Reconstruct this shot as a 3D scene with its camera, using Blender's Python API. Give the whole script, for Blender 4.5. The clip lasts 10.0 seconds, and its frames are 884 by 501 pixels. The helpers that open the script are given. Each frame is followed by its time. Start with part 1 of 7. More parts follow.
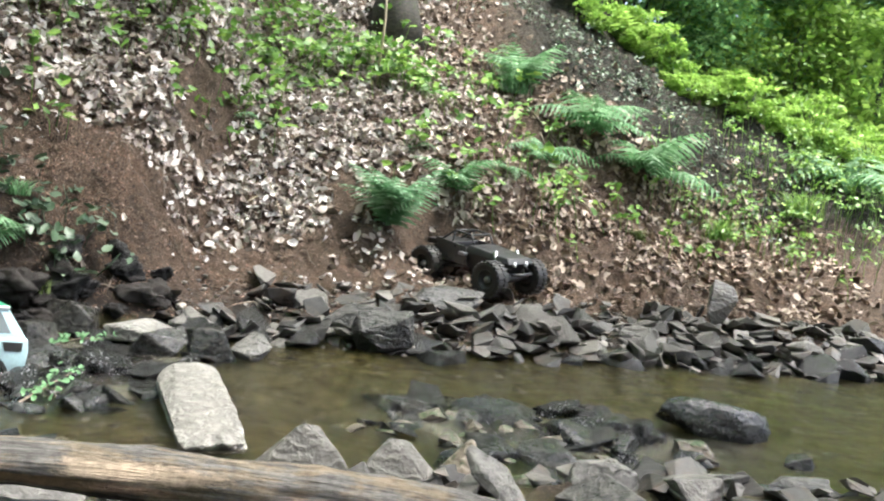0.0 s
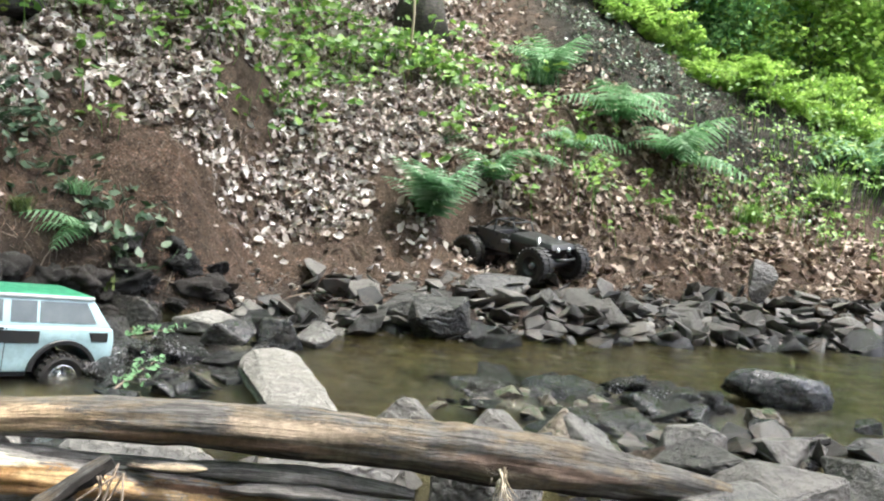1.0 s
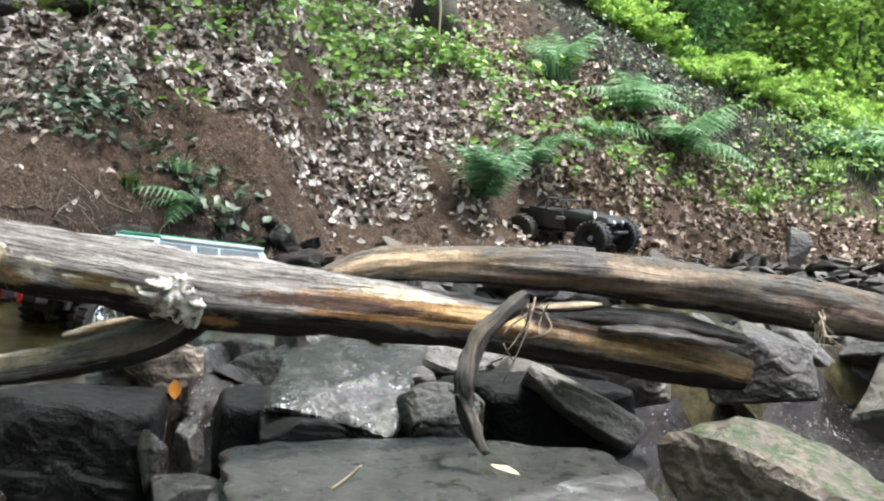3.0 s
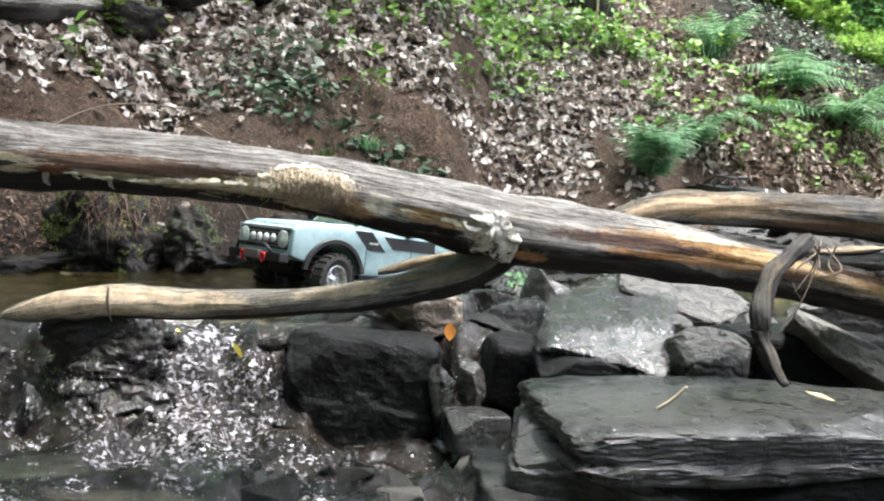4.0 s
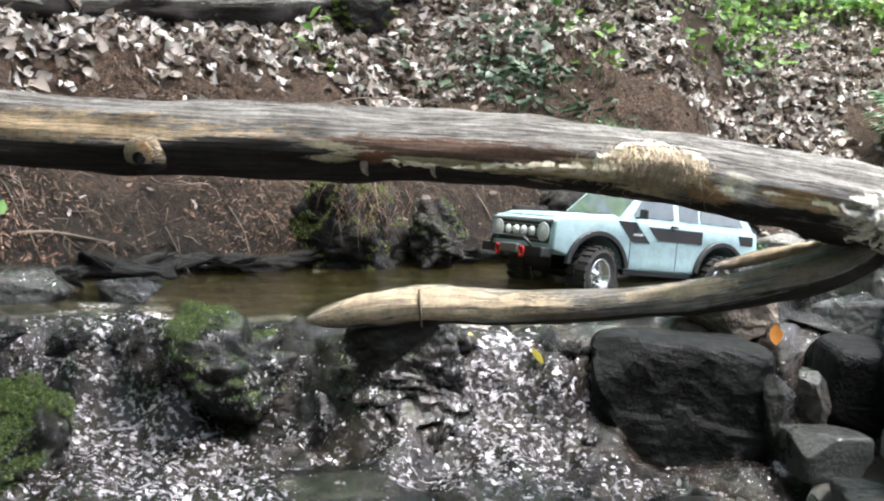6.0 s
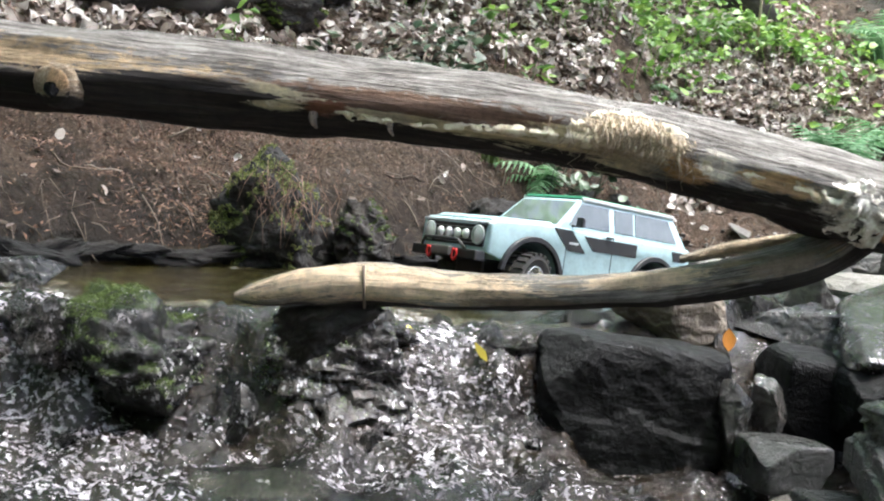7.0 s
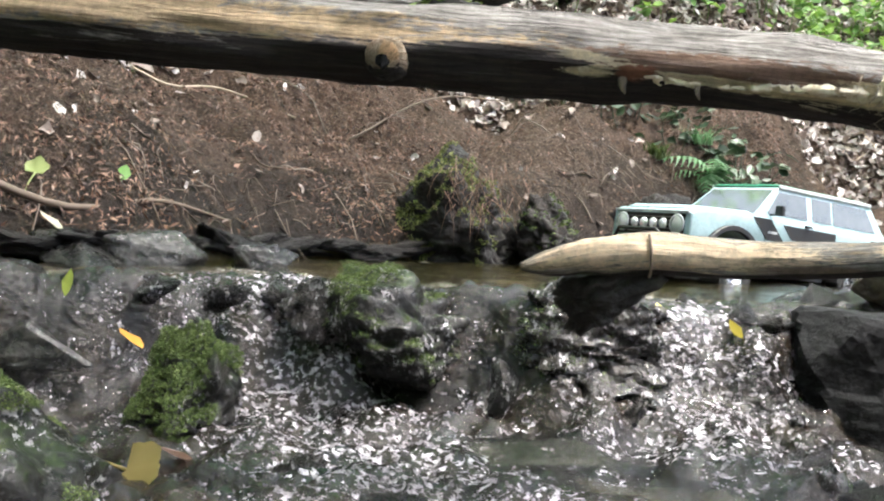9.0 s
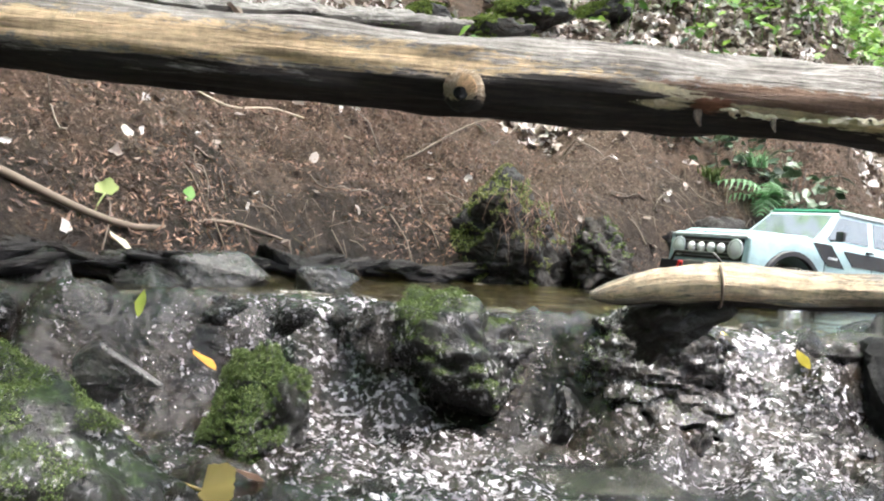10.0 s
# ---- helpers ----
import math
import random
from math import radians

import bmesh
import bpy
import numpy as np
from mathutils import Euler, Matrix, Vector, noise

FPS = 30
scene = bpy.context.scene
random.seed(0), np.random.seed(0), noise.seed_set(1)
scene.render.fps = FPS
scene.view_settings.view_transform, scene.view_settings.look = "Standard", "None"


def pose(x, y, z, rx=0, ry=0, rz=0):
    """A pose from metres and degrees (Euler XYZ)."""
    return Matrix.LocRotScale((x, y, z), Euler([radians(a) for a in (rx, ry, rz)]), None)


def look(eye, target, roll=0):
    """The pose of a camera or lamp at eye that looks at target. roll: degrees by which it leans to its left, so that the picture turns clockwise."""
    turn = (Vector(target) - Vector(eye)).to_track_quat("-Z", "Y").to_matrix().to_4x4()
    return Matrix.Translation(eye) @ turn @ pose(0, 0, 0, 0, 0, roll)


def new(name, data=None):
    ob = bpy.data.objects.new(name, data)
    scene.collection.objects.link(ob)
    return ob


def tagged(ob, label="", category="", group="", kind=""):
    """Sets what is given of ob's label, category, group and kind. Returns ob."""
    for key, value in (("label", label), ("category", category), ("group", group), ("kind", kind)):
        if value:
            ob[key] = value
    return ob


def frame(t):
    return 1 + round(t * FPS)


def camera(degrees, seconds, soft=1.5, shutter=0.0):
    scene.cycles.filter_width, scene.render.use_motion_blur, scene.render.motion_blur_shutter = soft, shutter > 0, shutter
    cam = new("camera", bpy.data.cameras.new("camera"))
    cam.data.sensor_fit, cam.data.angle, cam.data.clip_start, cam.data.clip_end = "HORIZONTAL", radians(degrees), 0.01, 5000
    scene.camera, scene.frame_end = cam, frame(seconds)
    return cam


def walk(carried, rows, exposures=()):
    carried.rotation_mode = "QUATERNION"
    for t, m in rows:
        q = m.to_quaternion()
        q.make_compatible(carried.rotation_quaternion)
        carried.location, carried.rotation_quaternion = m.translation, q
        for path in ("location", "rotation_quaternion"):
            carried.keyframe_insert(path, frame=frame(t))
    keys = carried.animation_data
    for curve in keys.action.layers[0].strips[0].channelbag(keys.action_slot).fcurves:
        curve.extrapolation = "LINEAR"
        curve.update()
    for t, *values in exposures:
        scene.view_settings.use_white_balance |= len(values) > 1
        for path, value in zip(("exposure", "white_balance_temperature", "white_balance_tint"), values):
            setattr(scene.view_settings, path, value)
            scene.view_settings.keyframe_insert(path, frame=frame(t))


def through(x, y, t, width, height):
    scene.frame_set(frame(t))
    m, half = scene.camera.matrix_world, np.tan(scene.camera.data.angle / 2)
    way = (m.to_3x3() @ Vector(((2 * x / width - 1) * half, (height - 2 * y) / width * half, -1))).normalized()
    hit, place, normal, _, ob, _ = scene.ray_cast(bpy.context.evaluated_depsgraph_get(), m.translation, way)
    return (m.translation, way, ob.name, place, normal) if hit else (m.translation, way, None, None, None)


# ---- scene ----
cam = camera(50.2, 10.0, soft=2.1)
PATH = [
    (0, (0.967, 0.118, 0.517), (1.107, 2.109, 0.377), 7.1),
    (0.5, (0.897, 0.094, 0.489), (1.086, 2.077, 0.316), 6.0),
    (1, (0.813, 0.081, 0.457), (0.947, 2.072, 0.319), 5.2),
    (1.5, (0.717, 0.049, 0.434), (0.894, 2.039, 0.333), 4.0),
    (2, (0.604, 0.024, 0.383), (0.822, 2.009, 0.282), 3.8),
    (2.2, (0.531, 0.028, 0.360), (0.852, 2.002, 0.326), 3.7),
    (3.3, (0.236, -0.003, 0.175), (0.481, 1.980, 0.086), 2.5),
    (3.5, (0.192, -0.015, 0.161), (0.401, 1.971, 0.052), 2.5),
    (4, (0.099, -0.035, 0.151), (0.134, 1.963, 0.065), 2.7),
    (4.5, (0.034, -0.034, 0.156), (-0.108, 1.959, 0.064), 1.8),
    (5, (0.000, 0.000, 0.168), (-0.299, 1.975, 0.066), 2.1),
    (5.2, (-0.013, 0.019, 0.174), (-0.404, 1.977, 0.055), 1.4),
    (6.3, (-0.066, 0.127, 0.120), (-0.409, 2.094, 0.006), 1.3),
    (6.5, (-0.075, 0.147, 0.107), (-0.375, 2.123, 0.020), 2.6),
    (7, (-0.098, 0.174, 0.092), (-0.277, 2.165, 0.036), 3.9),
    (7.5, (-0.118, 0.180, 0.076), (-0.217, 2.176, 0.002), 4.7),
    (8, (-0.155, 0.157, 0.060), (-0.314, 2.149, -0.029), 4.2),
    (8.5, (-0.202, 0.144, 0.048), (-0.501, 2.120, -0.022), 2.9),
    (9, (-0.239, 0.141, 0.048), (-0.659, 2.096, 0.001), 3.0),
    (9.5, (-0.258, 0.142, 0.052), (-0.725, 2.086, 0.013), 3.1),
    (10, (-0.261, 0.127, 0.056), (-0.771, 2.061, 0.040), 3.6),
]
walk(cam, [(t, look(eye, target, roll)) for t, eye, target, roll in PATH], [(0, 2.26, 5950, 6), (2.2, 2.02, 5850, 7), (5, 2.24, 5800, 8), (7, 2.30, 5800, 8), (8.2, 2.48, 6000, 8), (9, 2.46, 6000, 8), (10, 2.72, 6000, 8)])

# ---- daylight ----
SUN_EL, SUN_AZ = 72.0, 90.0  # degrees above the horizon, and from +y towards +x
world = bpy.data.worlds.new("world")
scene.world = world
world.use_nodes = True
sky = world.node_tree.nodes.new("ShaderNodeTexSky")
sky.sky_type, sky.sun_disc = "NISHITA", False
sky.sun_elevation, sky.sun_rotation = radians(SUN_EL), radians(SUN_AZ)
sky.air_density, sky.dust_density, sky.ozone_density = 0.6, 7.0, 0.6
back = world.node_tree.nodes["Background"]
back.inputs["Strength"].default_value = 0.16
world.node_tree.links.new(sky.outputs["Color"], back.inputs["Color"])
sun = new("sun", bpy.data.lights.new("sun", "SUN"))
sun.data.energy, sun.data.angle, sun.data.color = 2.2, radians(4.0), (1.0, 0.95, 0.86)
way = Vector((math.sin(radians(SUN_AZ)) * math.cos(radians(SUN_EL)), math.cos(radians(SUN_AZ)) * math.cos(radians(SUN_EL)), math.sin(radians(SUN_EL))))
sun.matrix_world = look(way * 30, (0, 0, 0))


# ---- shape of the land ----
def hash3(i, j, k, seed):
    h = (i.astype(np.int64) * 374761393 + j.astype(np.int64) * 668265263 + k.astype(np.int64) * 2147483647 + seed * 974634777) & 0xFFFFFFFF
    h = ((h ^ (h >> 13)) * 1274126177) & 0xFFFFFFFF
    return ((h ^ (h >> 16)) & 0xFFFF) / 65535.0


def vnoise(p, scale=1.0, seed=0):
    """Smooth value noise in -1..1 for an array of points."""
    q = np.asarray(p, float) * scale + 1000.0
    i = np.floor(q).astype(np.int64)
    f = q - i
    f = f * f * (3 - 2 * f)
    out = 0.0
    for a in (0, 1):
        for b in (0, 1):
            for c in (0, 1):
                w = (f[:, 0] if a else 1 - f[:, 0]) * (f[:, 1] if b else 1 - f[:, 1]) * (f[:, 2] if c else 1 - f[:, 2])
                out = out + w * hash3(i[:, 0] + a, i[:, 1] + b, i[:, 2] + c, seed)
    return out * 2 - 1


def fbm(p, scale=1.0, octaves=4, seed=0, gain=0.5):
    total, amp = 0.0, 1.0
    for o in range(octaves):
        total = total + amp * vnoise(p, scale * 2.03**o, seed + o * 17)
        amp *= gain
    return total


SHORE = np.array([(-9, -2.5), (-3.5, 0.2), (-1.7, 0.8), (-1.12, 1.12), (-0.95, 1.4), (-0.9, 1.8), (-0.6, 2.17), (-0.2, 2.6),
                  (0.15, 2.95), (0.7, 3.0), (1.2, 3.08), (2.0, 3.36), (3.0, 3.6), (6, 4.2), (20, 6.5)], float)
BRINK = np.array([(-6, -0.4), (-1.6, 0.75), (-1.2, 1.02), (-0.9, 1.1), (-0.35, 1.22), (-0.12, 1.24), (0.0, 1.33), (0.3, 1.42), (0.8, 1.55), (1.3, 1.72), (2.0, 1.88), (3.2, 2.1), (20, 4.0)], float)
SPANS = ((0, .05, .2, .4, .7, 1.5, 3, 6, 30), (0, .06, .17, .33, .56, 1.15, 2.1, 3.4, 8.0)), \
        ((0, .05, .2, .35, .7, 1.5, 3, 6, 30), (0, .10, .31, .48, .76, 1.35, 2.4, 3.8, 8.0)), \
        ((0, .15, .35, .5, .8, 1.0, 1.8, 3.5, 6, 30), (0, .04, .09, .15, .38, .58, 1.10, 2.35, 3.3, 8.0)), \
        ((0, .1, .4, .9, 1.3, 1.8, 2.35, 3.0, 5, 30), (0, .03, .11, .22, .36, .78, 1.18, 1.15, .9, 3.0))


def smooth(a, b, x):
    t = np.clip((x - a) / (b - a), 0, 1)
    return t * t * (3 - 2 * t)


def shore_distance(x, y):
    """Signed distance from the shoreline: positive on the bank."""
    best, sign = np.full(x.shape, 1e9), np.ones(x.shape)
    for (x0, y0), (x1, y1) in zip(SHORE[:-1], SHORE[1:]):
        dx, dy = x1 - x0, y1 - y0
        k = np.clip(((x - x0) * dx + (y - y0) * dy) / (dx * dx + dy * dy), 0, 1)
        d = np.hypot(x - x0 - k * dx, y - y0 - k * dy)
        near = d < best
        side = np.where(dx * (y - y0) - dy * (x - x0) > 0, 1.0, -1.0)
        best, sign = np.where(near, d, best), np.where(near, side, sign)
    return best * sign


def brink_distance(x, y):
    wave = .035 * np.sin(9 * x + 1) + .022 * np.sin(23 * x) + .012 * np.sin(51 * x + 2)
    return y - np.interp(x, BRINK[:, 0], BRINK[:, 1]) - wave * (x < .15)


POOL, LOWER = -0.022, -0.166


def rubble(x, y, d):
    """Lumps of the stony bed in the fall, which the running water follows."""
    p = np.stack([x, y, 0 * x], -1).reshape(-1, 3)
    lumps = np.abs(fbm(p, 8.5, 3, 131)).reshape(x.shape) - .25 + (fbm(p, 21, 2, 137)).reshape(x.shape) * .28
    return lumps * .042 * smooth(.0, .07, -d) * (1 - .82 * smooth(.10, .24, -d)) * smooth(.45, .1, x) * (1 - quiet(x, y))


def quiet(x, y):
    """Quiet pockets of the lower pool, 1 in their middle."""
    out = 0
    for px, py, rx, ry in ((-.32, .985, .10, .05), (-.20, .93, .13, .04)):
        out = np.maximum(out, np.exp(-(((x - px) / rx) ** 2 + ((y - py) / ry) ** 2) ** 2))
    return out


def land(x, y, rough=True):
    """Height of the ground."""
    x, y = np.asarray(x, float), np.asarray(y, float)
    s, d = shore_distance(x, y), brink_distance(x, y)
    sp = np.maximum(s, 0)
    soil, steep, beach, right = (np.interp(sp, *span) for span in SPANS)
    bank = soil + (steep - soil) * smooth(-0.75, -0.35, x)
    bank = bank + (beach - bank) * smooth(0.05, 0.45, x)
    back = smooth(1.3, 1.9, sp)
    bank = bank + (right - bank) * smooth(1.5 + 0.45 * back, 2.5 + 0.6 * back, x)
    bank = bank - 0.2 * np.maximum(0, x - 3.1) * smooth(1.4, 2.2, sp) * (1 - smooth(3.5, 6, sp))
    bench = np.exp(-((((x - 1.37) / 0.30) ** 2 + ((y - 3.80) / 0.20) ** 2) ** 2))
    bank = bank + (0.135 - bank) * bench
    bed = POOL - 0.055 * smooth(0.0, 0.3, -s) - 0.012
    crest = -0.045 + 0.05 * smooth(0.5, 1.0, x)
    bed = np.maximum(bed, crest - 0.35 * np.maximum(d, 0))
    front = crest - (crest + 0.235) * (0.84 * smooth(0.0, 0.10, -d) + 0.16 * smooth(0.07, 0.40, -d)) + 0.9 * smooth(1.2, 6.0, -d) - 0.03 * smooth(.02, .12, -d)
    bed = np.where(d > 0, bed, front + rubble(x, y, d))
    z = np.where(s > 0, bank + np.minimum(0, bed) * (1 - smooth(0, 0.12, sp)), bed)
    if rough:
        p = np.stack([x, y, 0 * x], -1).reshape(-1, 3)
        fine = (fbm(p, 9, 4, 3) * 0.028 + fbm(p, 2.2, 3, 8) * 0.05).reshape(x.shape)
        lumps = (fbm(p, 22, 3, 21) * 0.012).reshape(x.shape)
        onbank = smooth(0.02, 0.35, s)
        steps = np.where(d < 0.1, 1.0, 0.25) * (1 - onbank)
        far = 1 + 1.5 * smooth(3, 8, s)
        z = z + fine * (0.18 + 0.82 * onbank) * far + lumps * (steps * 1.6 + onbank * (1.0 + 1.3 * (1 - smooth(.5, 1.1, s))))
    return z


def land_at(x, y):
    return float(land(np.array([x]), np.array([y]))[0])

# ---- materials ----
def material(name, rough=0.8, spec=0.5):
    m = bpy.data.materials.new(name)
    m.use_nodes = True
    b = m.node_tree.nodes["Principled BSDF"]
    b.inputs["Roughness"].default_value = rough
    b.inputs["Specular IOR Level"].default_value = spec
    return m, m.node_tree, b


def node(nt, kind, **inputs):
    n = nt.nodes.new(kind)
    for key, value in inputs.items():
        slot = n.inputs[key.replace("_", " ")]
        if isinstance(value, bpy.types.NodeSocket):
            nt.links.new(value, slot)
        else:
            slot.default_value = value
    return n


def ramp(nt, fac, stops):
    n = nt.nodes.new("ShaderNodeValToRGB")
    while len(n.color_ramp.elements) < len(stops):
        n.color_ramp.elements.new(0.5)
    for e, (pos, col) in zip(n.color_ramp.elements, stops):
        e.position, e.color = pos, (*col, 1)
    nt.links.new(fac, n.inputs["Fac"])
    return n.outputs["Color"]


def mixed(nt, fac, a, b, blend="MIX"):
    n = nt.nodes.new("ShaderNodeMix")
    n.data_type, n.blend_type = "RGBA", blend
    for slot, v in ((n.inputs[0], fac), (n.inputs[6], a), (n.inputs[7], b)):
        if isinstance(v, bpy.types.NodeSocket):
            nt.links.new(v, slot)
        else:
            slot.default_value = v if isinstance(v, float) else (*v, 1)
    return n.outputs[2]


def number(nt, op, a, b=0.0, c=0.0):
    n = nt.nodes.new("ShaderNodeMath")
    n.operation = op
    for slot, v in zip(n.inputs, (a, b, c)):
        if isinstance(v, bpy.types.NodeSocket):
            nt.links.new(v, slot)
        else:
            slot.default_value = v
    return n.outputs[0]


def fit_range(nt, v, a, b, c=0.0, d=1.0):
    n = node(nt, "ShaderNodeMapRange", Value=v, From_Min=a, From_Max=b, To_Min=c, To_Max=d)
    return n.outputs["Result"]


def coords(nt, kind="Object", scale=(1, 1, 1)):
    c = nt.nodes.new("ShaderNodeTexCoord")
    mp = nt.nodes.new("ShaderNodeMapping")
    mp.inputs["Scale"].default_value = scale
    nt.links.new(c.outputs[kind], mp.inputs["Vector"])
    return mp.outputs["Vector"]


def noise_of(nt, vec, scale, detail=6.0, rough=0.6, out="Fac"):
    return node(nt, "ShaderNodeTexNoise", Vector=vec, Scale=scale, Detail=detail, Roughness=rough).outputs[out]


def bump(nt, b, height, strength=0.4, distance=0.01):
    n = node(nt, "ShaderNodeBump", Height=height, Strength=strength, Distance=distance)
    nt.links.new(n.outputs["Normal"], b.inputs["Normal"])
    return n


def wet_skin(nt, b, height, distance):
    """The uneven skin of water over a surface."""
    n = node(nt, "ShaderNodeBump", Height=height, Strength=1.0, Distance=distance)
    nt.links.new(n.outputs["Normal"], b.inputs["Coat Normal"])


def attribute(nt, name, out="Fac"):
    n = nt.nodes.new("ShaderNodeAttribute")
    n.attribute_name = name
    return n.outputs[out]


def object_random(nt):
    return nt.nodes.new("ShaderNodeObjectInfo").outputs["Random"]


def island_random(nt):
    return nt.nodes.new("ShaderNodeNewGeometry").outputs["Random Per Island"]


def position(nt):
    return nt.nodes.new("ShaderNodeNewGeometry").outputs["Position"]


def paint(name, color, rough=0.5, metal=0.0, grime=0.15, spec=0.5, scale=60.0):
    m, nt, b = material(name, rough, spec)
    n = noise_of(nt, coords(nt), scale, 5)
    dirty = tuple(c * (1 - grime * 2.2) + g * grime for c, g in zip(color, (0.10, 0.075, 0.05)))
    nt.links.new(ramp(nt, n, [(0.35, dirty), (0.6, color)]), b.inputs["Base Color"])
    b.inputs["Metallic"].default_value = metal
    nt.links.new(fit_range(nt, n, 0.3, 0.7, min(1, rough + 0.15), max(0.02, rough - 0.08)), b.inputs["Roughness"])
    bump(nt, b, n, 0.05, 0.002)
    return m


def make_ground():
    m, nt, b = material("ground", 0.9, 0.3)
    p = position(nt)
    z = node(nt, "ShaderNodeSeparateXYZ", Vector=p).outputs
    big, mid, fine = noise_of(nt, p, 2.5, 4), noise_of(nt, p, 26, 9, 0.76), noise_of(nt, p, 150, 6, 0.8)
    soil = ramp(nt, mid, [(0.25, (0.020, 0.014, 0.010)), (0.48, (0.088, 0.055, 0.036)), (0.62, (0.17, 0.106, 0.068)), (0.8, (0.29, 0.20, 0.14))])
    dark = ramp(nt, fine, [(0.3, (0.034, 0.023, 0.016)), (0.7, (0.16, 0.11, 0.075))])
    soil = mixed(nt, fit_range(nt, big, 0.4, 0.62), soil, dark)
    soil = mixed(nt, fit_range(nt, fine, 0.54, 0.66), soil, (0.36, 0.27, 0.20))
    soil = mixed(nt, fit_range(nt, noise_of(nt, p, 60, 6, 0.8), 0.45, 0.36), soil, (0.012, 0.009, 0.007))
    # low soil darkened: wet ground and the bank foot's shade in one colour
    damp_shade = fit_range(nt, number(nt, "ADD", z["Z"], number(nt, "MULTIPLY", number(nt, "SUBTRACT", big, 0.5), 0.35)), 0.09, 0.01)
    soil = mixed(nt, damp_shade, soil, ramp(nt, mid, [(0.3, (0.008, 0.006, 0.004)), (0.6, (0.035, 0.025, 0.018)), (0.8, (0.10, 0.075, 0.055))]))
    bed = ramp(nt, mid, [(0.28, (0.035, 0.032, 0.013)), (0.5, (0.135, 0.118, 0.05)), (0.7, (0.30, 0.25, 0.125))])
    low = fit_range(nt, number(nt, "ADD", z["Z"], number(nt, "MULTIPLY", fine, 0.03)), -0.005, 0.03)
    bed = mixed(nt, attribute(nt, "fall"), bed, ramp(nt, mid, [(0.35, (0.008, 0.007, 0.005)), (0.6, (0.035, 0.030, 0.022)), (0.8, (0.09, 0.08, 0.06))]))
    # wet soil and the undercut's shade, painted together along the shore
    wet_and_shade = number(nt, "MULTIPLY", attribute(nt, "damp_shade"), fit_range(nt, noise_of(nt, p, 8, 5, 0.65), 0.34, 0.5, 0.2, 0.85))
    soil = mixed(nt, wet_and_shade, soil, ramp(nt, mid, [(0.3, (0.006, 0.0045, 0.003)), (0.55, (0.026, 0.018, 0.012)), (0.75, (0.07, 0.05, 0.034))]))
    bed = mixed(nt, attribute(nt, "quiet"), bed, ramp(nt, mid, [(0.3, (0.035, 0.028, 0.012)), (0.5, (0.13, 0.108, 0.05)), (0.7, (0.30, 0.255, 0.13))]))
    col = mixed(nt, low, bed, soil)
    far = fit_range(nt, z["Y"], 6.5, 9.0)
    col = mixed(nt, far, col, ramp(nt, mid, [(0.3, (0.02, 0.035, 0.012)), (0.7, (0.06, 0.085, 0.03))]))
    # darker humus on the slope, with the slope's shade put into its colour
    shaded_humus = number(nt, "MULTIPLY", fit_range(nt, z["X"], 1.35, 1.8), fit_range(nt, number(nt, "ADD", z["Y"], number(nt, "MULTIPLY", number(nt, "SUBTRACT", big, 0.5), 0.8)), 4.9, 5.3))
    col = mixed(nt, shaded_humus, col, ramp(nt, mid, [(0.36, (0.005, 0.005, 0.003)), (0.5, (0.018, 0.016, 0.009)), (0.6, (0.045, 0.036, 0.022)), (0.75, (0.10, 0.08, 0.05))]))
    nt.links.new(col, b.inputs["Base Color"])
    nt.links.new(fit_range(nt, z["Z"], -0.03, 0.1, 0.28, 0.9), b.inputs["Roughness"])
    bump(nt, b, number(nt, "ADD", mid, number(nt, "MULTIPLY", fine, 0.6)), 1.0, 0.03)
    return m


